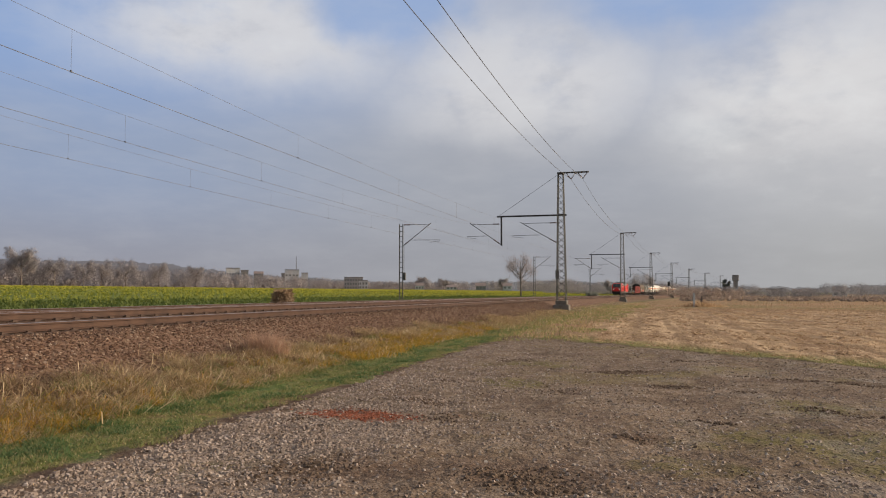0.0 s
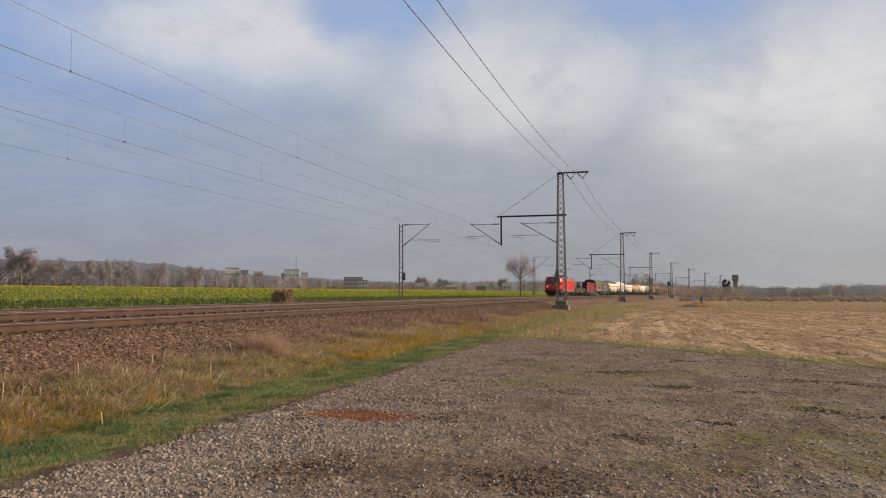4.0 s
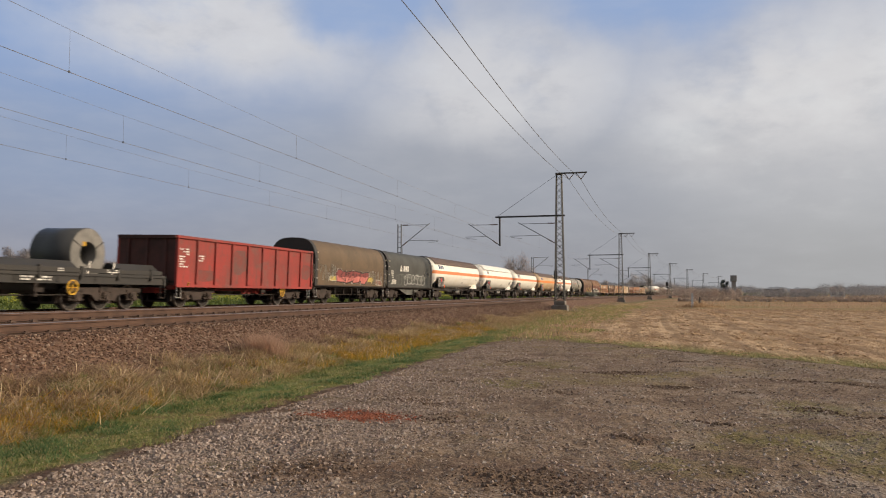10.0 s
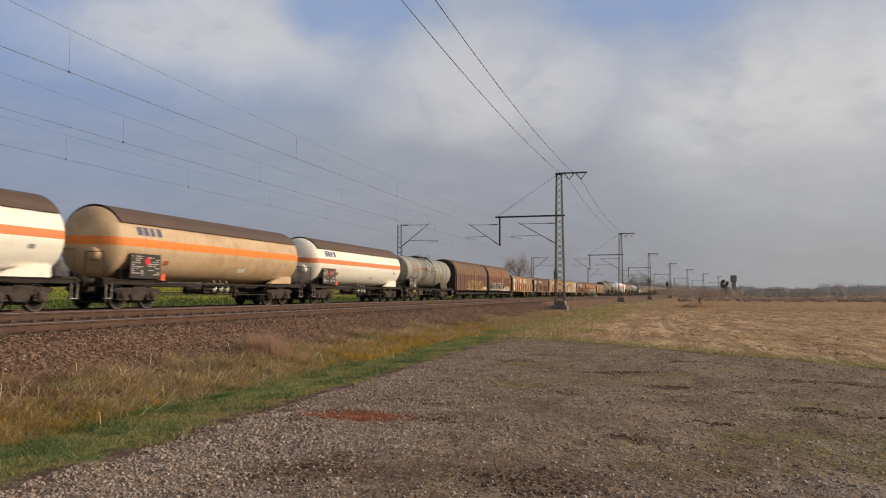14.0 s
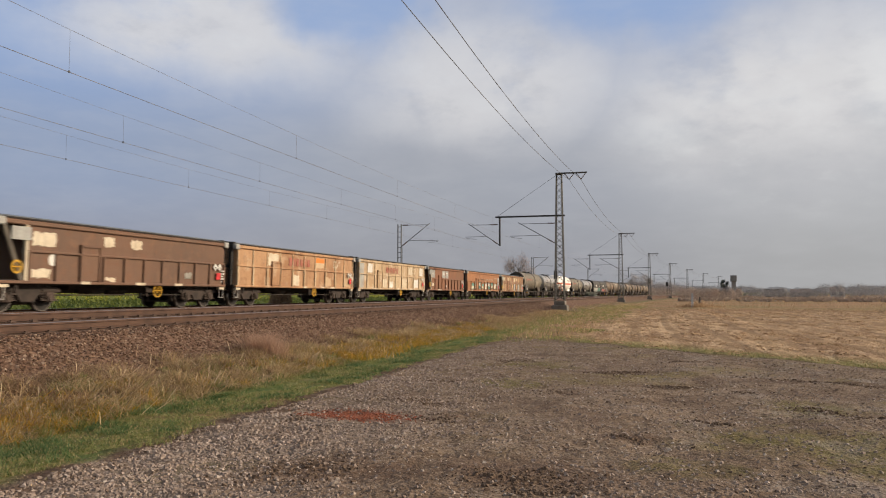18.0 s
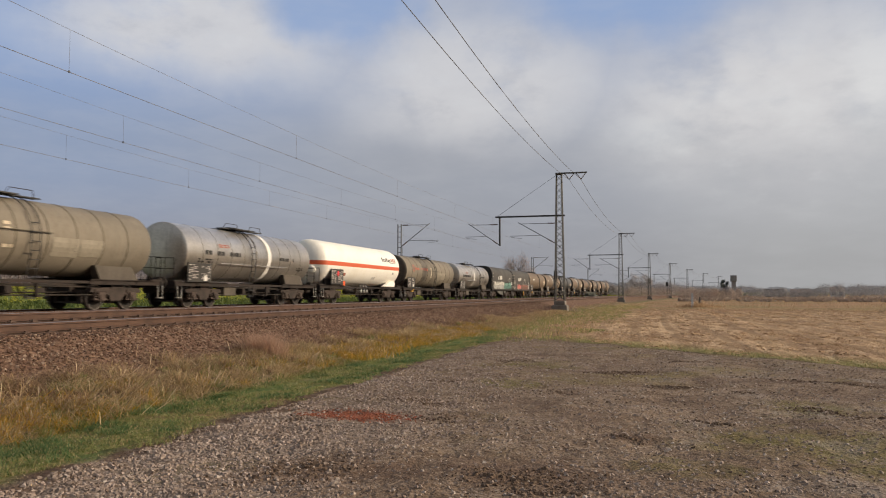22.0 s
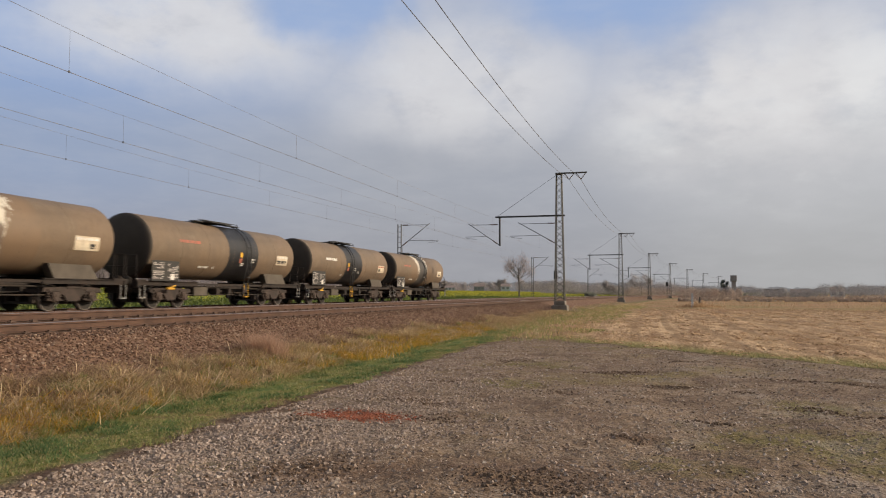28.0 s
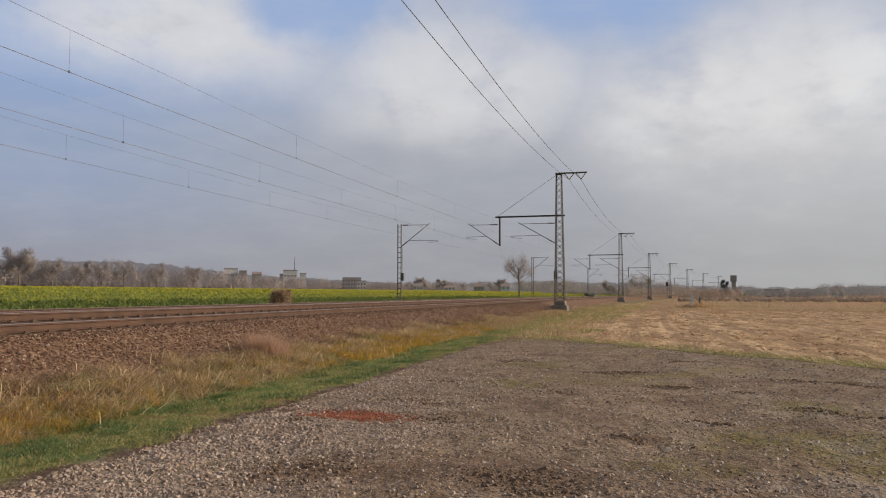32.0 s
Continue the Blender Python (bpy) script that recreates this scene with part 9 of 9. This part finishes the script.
def twig_cloud(centres, radii, per, size, rng, broad=0.075):
    """Thin random slivers filling uneven crowns: vertices, triangles and the crowns' own outward normals."""
    m = len(centres) * per
    k = np.repeat(np.arange(len(centres)), per)
    u = rng.normal(0, 1, (m, 3))
    u /= np.linalg.norm(u, axis=1)[:, None]
    lump = 1 + 0.14 * np.sin(u[:, 0] * 5 + k) + 0.1 * np.sin(u[:, 2] * 7 + 2 * k)
    c = centres[k] + u * radii[k] * (rng.uniform(0.15, 1, m) ** (0.55 if broad < 0.2 else 0.4) * (lump if broad < 0.2 else 0.3 + 0.65 * lump))[:, None]
    d = u * 0.3 + rng.normal(0, 0.6, (m, 3)) + np.array([0, 0, 0.1]) if broad > 0.2 else u * 0.7 + rng.normal(0, 0.35, (m, 3)) + np.array([0, 0, 0.55])
    d /= np.linalg.norm(d, axis=1)[:, None]
    w = rng.normal(0, 1, (m, 3))
    l = size * rng.uniform(0.5, 1.4, m)
    v = np.stack([c - w * (l * broad)[:, None], c + w * (l * broad)[:, None], c + d * l[:, None]], 1)
    out = (c - centres[k]) / radii[k] + np.array([0, 0, 0.3])
    out = out / np.linalg.norm(out, axis=1)[:, None] + rng.normal(0, 0.1, (m, 3))
    return v.reshape(-1, 3), np.arange(m * 3).reshape(-1, 3), np.repeat(out / np.linalg.norm(out, axis=1)[:, None], 3, 0)


def crown_mesh(name, v, f, normals, mat):
    me = raw_mesh(name, v, f, mat, True)
    me.normals_split_custom_set_from_vertices(normals.tolist())
    return me


def tree(name, label, at, h, spread, seed, mat, per=420, size=0.5, fork=True, group="", fine=0.075):
    rng = np.random.default_rng(seed)
    rnd = random.Random(seed)
    t = thing(name, label, "tree", group, at=Matrix.Translation(at))
    part("trunk", Geo().tube([(0, 0, -0.3), (0.05, 0, h * 0.25), (rnd.uniform(-0.2, 0.2), 0.1, h * 0.6), (rnd.uniform(-0.3, 0.3), 0, h * 0.88)], h * 0.022, 7, h * 0.005), M_BARK, t)
    tips = []
    n = 16 if fork else 8
    for i in range(n):
        z0 = h * rnd.uniform(0.22, 0.75)
        a = 2.4 * i + rnd.uniform(-0.4, 0.4)
        ln = spread * rnd.uniform(0.55, 1.0) * (1.15 - 0.5 * abs(z0 / h - 0.45))
        p = [(0, 0, z0), (math.cos(a) * ln * 0.5, math.sin(a) * ln * 0.5, z0 + h * 0.08), (math.cos(a) * ln, math.sin(a) * ln, z0 + h * rnd.uniform(0.15, 0.26))]
        g = Geo().tube(p, h * 0.008, 5, h * 0.002)
        for q in range(4):
            b = a + rnd.uniform(-0.9, 0.9)
            o = Vector(p[1]).lerp(Vector(p[2]), rnd.uniform(0, 1))
            e = o + Vector((math.cos(b), math.sin(b), rnd.uniform(0.5, 1.2))) * spread * 0.35
            g.tube([o, e], h * 0.0035, 4, h * 0.001)
            tips.append(e)
        tips.append(Vector(p[2]))
        part("limb", g, M_BARK, t)
    tips.append(Vector((0, 0, h * 0.85)))
    v, f, nr = twig_cloud(np.array([tuple(q) for q in tips]), np.full((len(tips), 3), spread * 0.36), max(4, per // len(tips)), size, rng, fine)
    part("crown", crown_mesh("crown", v, f, nr, mat), None, t, "open crown of bare twigs" if mat in (M_TWIG, M_TWIGPINK, M_TWIGFAR) else "dense dark crown")
    return t


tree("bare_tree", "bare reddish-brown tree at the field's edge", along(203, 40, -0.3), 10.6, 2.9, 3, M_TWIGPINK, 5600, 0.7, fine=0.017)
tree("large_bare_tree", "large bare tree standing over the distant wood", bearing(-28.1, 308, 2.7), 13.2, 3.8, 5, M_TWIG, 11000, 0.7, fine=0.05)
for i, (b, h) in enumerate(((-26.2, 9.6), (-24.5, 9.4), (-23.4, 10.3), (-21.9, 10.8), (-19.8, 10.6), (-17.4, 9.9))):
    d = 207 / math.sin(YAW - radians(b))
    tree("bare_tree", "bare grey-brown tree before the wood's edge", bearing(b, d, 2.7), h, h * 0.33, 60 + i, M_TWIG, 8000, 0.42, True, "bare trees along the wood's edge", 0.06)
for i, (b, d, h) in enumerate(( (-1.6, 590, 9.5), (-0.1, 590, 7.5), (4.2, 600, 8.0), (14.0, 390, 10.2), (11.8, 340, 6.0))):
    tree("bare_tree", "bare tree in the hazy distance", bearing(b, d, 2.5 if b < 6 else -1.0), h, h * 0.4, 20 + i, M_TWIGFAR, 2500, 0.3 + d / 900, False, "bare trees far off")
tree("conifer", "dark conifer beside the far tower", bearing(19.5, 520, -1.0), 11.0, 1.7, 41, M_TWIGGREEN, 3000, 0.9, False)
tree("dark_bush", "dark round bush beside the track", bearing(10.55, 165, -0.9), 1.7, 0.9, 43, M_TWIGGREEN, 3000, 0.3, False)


def woods(name, label, places, radii, per, size, mat, seed):
    rng = np.random.default_rng(seed)
    ob = new(name, crown_mesh(name, *twig_cloud(places, radii, per, size, rng, 0.4), mat))
    return tagged(ob, label, "woods", kind="stuff")


def wood_line(count, x0, x1, y0, y1, h0, h1, base, seed):
    rng = np.random.default_rng(seed)
    x, y, h = x0 + (x1 - x0) * rng.uniform(0, 1, count) ** 1.7, rng.uniform(y0, y1, count), np.where(rng.uniform(0, 1, count) < 0.3, rng.uniform(h1 * 0.92, h1 * 1.06, count), rng.uniform(h0 * 0.82, h0, count))
    h = h * np.interp(x, (350, 430, 560, 700, 900), (1.0, 0.92, 0.86, 0.76, 0.66))
    c = np.stack([x, y, base + h * 0.52], -1)
    return c, np.stack([h * 0.42, h * 0.42, h * 0.5], -1)


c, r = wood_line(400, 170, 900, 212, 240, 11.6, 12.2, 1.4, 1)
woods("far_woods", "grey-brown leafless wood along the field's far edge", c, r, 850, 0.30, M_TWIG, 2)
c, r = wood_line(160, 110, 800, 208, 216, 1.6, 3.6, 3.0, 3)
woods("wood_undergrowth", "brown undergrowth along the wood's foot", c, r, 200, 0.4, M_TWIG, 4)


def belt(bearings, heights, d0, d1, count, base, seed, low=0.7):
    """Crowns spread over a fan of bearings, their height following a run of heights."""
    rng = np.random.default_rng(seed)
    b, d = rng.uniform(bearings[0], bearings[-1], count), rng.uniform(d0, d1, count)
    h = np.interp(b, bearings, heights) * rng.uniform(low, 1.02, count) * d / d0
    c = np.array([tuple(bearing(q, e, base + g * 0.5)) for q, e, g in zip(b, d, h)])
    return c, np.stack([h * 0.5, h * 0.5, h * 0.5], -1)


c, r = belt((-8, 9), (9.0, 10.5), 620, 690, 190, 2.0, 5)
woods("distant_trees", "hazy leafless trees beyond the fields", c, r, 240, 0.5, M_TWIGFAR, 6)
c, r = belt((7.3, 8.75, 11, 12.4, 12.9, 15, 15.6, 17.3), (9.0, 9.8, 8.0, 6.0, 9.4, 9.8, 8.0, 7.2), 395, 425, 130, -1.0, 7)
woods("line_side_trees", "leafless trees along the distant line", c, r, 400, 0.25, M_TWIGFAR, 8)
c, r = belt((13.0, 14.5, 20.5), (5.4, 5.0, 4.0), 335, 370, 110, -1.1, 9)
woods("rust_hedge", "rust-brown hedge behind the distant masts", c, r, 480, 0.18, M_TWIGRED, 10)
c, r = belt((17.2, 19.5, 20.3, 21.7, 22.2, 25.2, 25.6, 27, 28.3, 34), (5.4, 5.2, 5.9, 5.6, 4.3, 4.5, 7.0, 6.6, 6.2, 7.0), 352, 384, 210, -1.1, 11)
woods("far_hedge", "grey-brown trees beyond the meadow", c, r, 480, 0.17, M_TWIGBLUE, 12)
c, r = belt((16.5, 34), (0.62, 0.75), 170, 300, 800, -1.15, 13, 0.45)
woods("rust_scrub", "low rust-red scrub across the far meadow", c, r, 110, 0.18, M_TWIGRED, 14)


def building(name, label, at, w, d, h, wall, roof, floors, bays, turn=0.0, gable=0.0):
    t = thing(name, label, "building", at=Matrix.Translation(at) @ pose(0, 0, 0, 0, 0, turn))
    part("wall", Geo().box(-d / 2, d / 2, -w / 2, w / 2, -2, h), wall, t)
    if gable:
        part("roof", Geo().add([(-d / 2 - 0.3, -w / 2 - 0.3, h), (d / 2 + 0.3, -w / 2 - 0.3, h), (d / 2 + 0.3, w / 2 + 0.3, h), (-d / 2 - 0.3, w / 2 + 0.3, h), (0, -w / 2 - 0.3, h + gable), (0, w / 2 + 0.3, h + gable)],
                               [(0, 3, 2, 1), (0, 1, 4), (2, 3, 5), (0, 4, 5, 3), (1, 2, 5, 4)]), roof, t)
    else:
        part("roof", Geo().box(-d / 2 - 0.2, d / 2 + 0.2, -w / 2 - 0.2, w / 2 + 0.2, h, h + 0.5), roof, t)
    for f in range(floors):
        for b in range(bays):
            y = -w / 2 + w * (b + 0.5) / bays
            z = 1.0 + f * (h - 0.8) / floors
            win = part("window", Geo().box(-d / 2 - 0.06, -d / 2 + 0.1, y - w / bays * 0.28, y + w / bays * 0.28, z, z + 1.4), M_FARPANE, t)
            part("sill", Geo().box(-d / 2 - 0.16, -d / 2 - 0.02, y - w / bays * 0.3, y + w / bays * 0.3, z - 0.1, z), wall, win)
    return t


def facing(deg):
    return math.degrees(YAW) - deg


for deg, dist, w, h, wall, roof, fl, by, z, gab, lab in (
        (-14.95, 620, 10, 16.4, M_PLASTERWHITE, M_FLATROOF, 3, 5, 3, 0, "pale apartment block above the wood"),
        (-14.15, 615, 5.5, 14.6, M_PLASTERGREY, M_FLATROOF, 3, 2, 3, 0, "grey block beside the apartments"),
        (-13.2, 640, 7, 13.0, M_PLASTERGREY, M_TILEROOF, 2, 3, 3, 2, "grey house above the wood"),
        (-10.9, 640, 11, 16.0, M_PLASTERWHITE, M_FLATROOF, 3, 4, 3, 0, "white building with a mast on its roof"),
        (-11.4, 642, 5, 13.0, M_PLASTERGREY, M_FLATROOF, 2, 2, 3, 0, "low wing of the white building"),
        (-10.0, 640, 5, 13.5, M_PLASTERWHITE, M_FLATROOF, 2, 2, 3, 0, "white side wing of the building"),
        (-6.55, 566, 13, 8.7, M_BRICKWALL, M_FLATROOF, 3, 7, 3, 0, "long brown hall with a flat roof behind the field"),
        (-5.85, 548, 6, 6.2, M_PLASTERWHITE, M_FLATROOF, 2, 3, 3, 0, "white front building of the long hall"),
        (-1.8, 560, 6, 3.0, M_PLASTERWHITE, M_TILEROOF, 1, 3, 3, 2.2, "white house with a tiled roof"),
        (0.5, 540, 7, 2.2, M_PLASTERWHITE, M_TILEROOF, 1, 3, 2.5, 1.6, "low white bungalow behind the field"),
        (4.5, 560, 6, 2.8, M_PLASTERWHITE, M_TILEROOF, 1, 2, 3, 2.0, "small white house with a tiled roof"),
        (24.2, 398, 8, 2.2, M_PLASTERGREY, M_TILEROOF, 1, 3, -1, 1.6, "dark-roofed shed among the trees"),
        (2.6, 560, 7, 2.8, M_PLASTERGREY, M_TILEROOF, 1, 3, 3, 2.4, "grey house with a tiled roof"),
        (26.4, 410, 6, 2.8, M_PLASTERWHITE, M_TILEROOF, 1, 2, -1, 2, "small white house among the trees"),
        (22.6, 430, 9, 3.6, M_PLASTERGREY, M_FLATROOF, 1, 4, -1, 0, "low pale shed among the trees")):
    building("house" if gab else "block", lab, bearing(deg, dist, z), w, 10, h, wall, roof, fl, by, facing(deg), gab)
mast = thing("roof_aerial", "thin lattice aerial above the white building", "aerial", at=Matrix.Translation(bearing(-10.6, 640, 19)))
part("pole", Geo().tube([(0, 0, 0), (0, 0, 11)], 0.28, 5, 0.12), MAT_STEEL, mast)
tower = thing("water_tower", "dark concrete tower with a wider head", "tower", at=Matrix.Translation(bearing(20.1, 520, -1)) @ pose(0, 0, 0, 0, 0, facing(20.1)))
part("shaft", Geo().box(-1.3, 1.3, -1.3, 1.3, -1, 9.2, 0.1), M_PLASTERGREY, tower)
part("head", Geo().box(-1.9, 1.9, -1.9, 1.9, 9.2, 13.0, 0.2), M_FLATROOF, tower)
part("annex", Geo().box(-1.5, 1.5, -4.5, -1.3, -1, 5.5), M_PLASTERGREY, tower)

def build_ridge():
    """Misty woods along the horizon, far behind everything: a low uneven backdrop."""
    k = Nodes("misty_ridge")
    tc = k.n("ShaderNodeTexCoord")
    uv = k.n("ShaderNodeSeparateXYZ", Vector=tc.outputs["UV"])
    # mist is put into this colour, and the strip glows by itself
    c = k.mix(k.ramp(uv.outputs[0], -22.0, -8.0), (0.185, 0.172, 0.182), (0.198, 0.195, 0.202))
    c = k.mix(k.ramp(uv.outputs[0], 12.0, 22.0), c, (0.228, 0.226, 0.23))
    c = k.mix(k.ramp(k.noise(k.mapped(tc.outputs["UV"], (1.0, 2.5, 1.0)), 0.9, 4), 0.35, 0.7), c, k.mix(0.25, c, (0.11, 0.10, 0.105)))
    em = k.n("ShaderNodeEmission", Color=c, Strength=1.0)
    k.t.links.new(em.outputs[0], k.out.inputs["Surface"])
    degs = np.arange(-40.0, 40.01, 0.12)
    top = np.interp(degs, (-40, -22, -19, -16, -13, -5, 0, 8, 12, 16, 20, 25.2, 27, 34), (2.2, 2.15, 2.0, 1.6, 1.3, 0.85, 0.75, 0.9, 0.8, 0.65, 0.45, 0.4, 0.5, 0.55))
    top = top + [0.16 * noise.noise((d * 0.9, 1.0, 0)) + 0.09 * noise.noise((d * 3.1, 5.0, 0)) + 0.06 * noise.noise((d * 7.0, 9.0, 0)) for d in degs]
    verts, flat = [], []
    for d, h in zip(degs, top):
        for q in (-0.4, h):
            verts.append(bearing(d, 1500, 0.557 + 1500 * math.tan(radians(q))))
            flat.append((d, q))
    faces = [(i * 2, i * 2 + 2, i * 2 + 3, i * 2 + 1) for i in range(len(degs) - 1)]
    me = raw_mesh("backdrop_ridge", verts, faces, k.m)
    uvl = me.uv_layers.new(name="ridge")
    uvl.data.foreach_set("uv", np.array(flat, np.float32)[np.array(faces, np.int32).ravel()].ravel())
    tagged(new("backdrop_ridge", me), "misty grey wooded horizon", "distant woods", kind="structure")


build_ridge()

# brushwood heaps at the field's edge
def heap(at, w, h, count, seed, label):
    rnd = random.Random(seed)
    t = thing("brushwood_heap", label, "brushwood", at=Matrix.Translation(at))
    g = Geo()
    for i in range(count):
        a, e = rnd.uniform(0, 6.28), rnd.uniform(0, 1.4)
        rr = rnd.uniform(0.75, 1.02)
        flank = math.cos(e) ** 0.4 * w / 2 * rr
        c = Vector((math.cos(a) * flank, math.sin(a) * flank, 0.05 + math.sin(e) * h * rr))
        d = Vector((rnd.uniform(-1, 1), rnd.uniform(-1, 1), rnd.uniform(-0.7, 0.7))).normalized() * rnd.uniform(0.12, 0.32)
        g.tube([c - d, c + d * 0.2, c + d], rnd.uniform(0.008, 0.02), 4)
    tagged(part("stalk_tangle", g, M_HEAP, t), kind="stuff")
    part("core", Geo().lathe([(-h * 0.0 + 0.001, 0.001)] + [(h * 0.92 * math.sin(radians(q)), w * 0.46 * math.cos(radians(q)) ** 0.4) for q in range(0, 91, 15)], 0, 0, 18), M_HEAPCORE, t, at=pose(0, 0, 0, 0, -90, 0))


M_HEAP = island_material("heaped_stalks", [(0.40, 0.27, 0.17), (0.24, 0.15, 0.09), (0.55, 0.42, 0.29), (0.13, 0.08, 0.05)], 0.9)
M_HEAPCORE = surface("heap_inside", (0.12, 0.075, 0.045), (0.16, 0.10, 0.06), 0.95, 0, 3, 20, 0.5)
heap(along(49.9, 24.7, -0.55), 1.45, 1.36, 1100, 5, "round heap of brown brushwood beside the field")
heap(along(46.3, 24.9, -0.62), 0.85, 0.35, 200, 6, "small low heap of brown stalks")

# fence remains and a signal
post = thing("fence_post", "dark leaning wooden fence post in dry grass", "post", at=Matrix.Translation((97.9, -6.0, -1.1)) @ pose(0, 0, 0, 3, -4, 0))
part("stake", Geo().box(-0.09, 0.09, -0.09, 0.09, 0, 1.35, 0.02), M_BARK, post)
part("strut", Geo().tube([(0, 0.05, 0.85), (0, -1.15, 0.0)], 0.05, 6), M_BARK, post)
marker = thing("marker_post", "short white marker post", "post", at=Matrix.Translation((97.0, -5.2, -1.1)))
part("stake", Geo().box(-0.12, 0.12, -0.12, 0.12, 0, 1.75, 0.03), M_PLASTERWHITE, marker)
c2 = np.array([(97.5 + RNG.normal(0, 0.6), -6.0 + RNG.normal(0, 1.2), -1.05) for _ in range(1200)])
scatter_blades("post_grass", c2, RNG.uniform(0.3, 0.95, 1200) * np.exp(-np.abs(c2[:, 1] + 5.9) * 0.25), RNG.uniform(0.03, 0.06, 1200), 0.6, M_STUBBLE, "pale tall grass round the old fence post", "grass")
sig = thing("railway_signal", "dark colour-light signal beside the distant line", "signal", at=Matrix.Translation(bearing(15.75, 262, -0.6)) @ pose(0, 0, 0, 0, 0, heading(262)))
part("post", Geo().tube([(0, 0, 0), (0, 0, 4.2)], 0.08, 8), MAT_DARKSTEEL, sig)
part("head", Geo().box(-0.1, 0.1, -0.38, 0.38, 3.6, 5.0, 0.04), MAT_DARKSTEEL, sig)
part("hood", Geo().box(-0.3, -0.1, -0.3, 0.3, 4.6, 4.66), MAT_DARKSTEEL, sig)


# ---- sleepers, last ----
def lay_sleepers(tr, n):
    s = 6.0
    for i in range(300):
        part("sleeper", SLEEPER, None, tr, at=Matrix.Translation(along(s, n, CANT[n][0])) @ pose(0, 0, 0, CANT[n][1], 0, heading(s)))
        s += 0.62
    vs, fs = [], []
    while s < 420:
        m = Matrix.Translation(along(s, n, CANT[n][0])) @ pose(0, 0, 0, CANT[n][1], 0, heading(s))
        o = len(vs)
        for x, y in ((-0.13, -1.3), (0.13, -1.3), (0.13, 1.3), (-0.13, 1.3)):
            vs += [m @ Vector((x, y, -0.3)), m @ Vector((x, y, -0.165))]
        fs += [(o + 1, o + 3, o + 5, o + 7), (o, o + 2, o + 3, o + 1), (o + 2, o + 4, o + 5, o + 3), (o + 4, o + 6, o + 7, o + 5), (o + 6, o, o + 1, o + 7)]
        s += 0.62
    tagged(part("far_sleepers", raw_mesh("far_sleepers", vs, fs, MAT_SLEEPER), None, tr), kind="stuff")


for track, n in zip(TRACKS, (N_NEAR, N_MID, N_FAR)):
    lay_sleepers(track, n)


# ---- what moves: the train runs along the far track, the clouds drift ----
def motions():
    for t, s0 in MOVERS:
        rows = []
        for k in range(0, 33):
            s = s0 - SPEED * k
            rows.append((k, Matrix.Translation(along(s, N_FAR)) @ pose(0, 0, 0, 0, 0, heading(s)) @ pose(0, 0, 0, CANT[N_FAR][1])))
        walk(t, rows)
    walk(BACKDROP, [(0, pose(0, 0, 0, 0, 0, -2.4)), (16, pose(0, 0, 0, 0, 0, 0)), (32, pose(0, 0, 0, 0, 0, 2.4))])


motions()
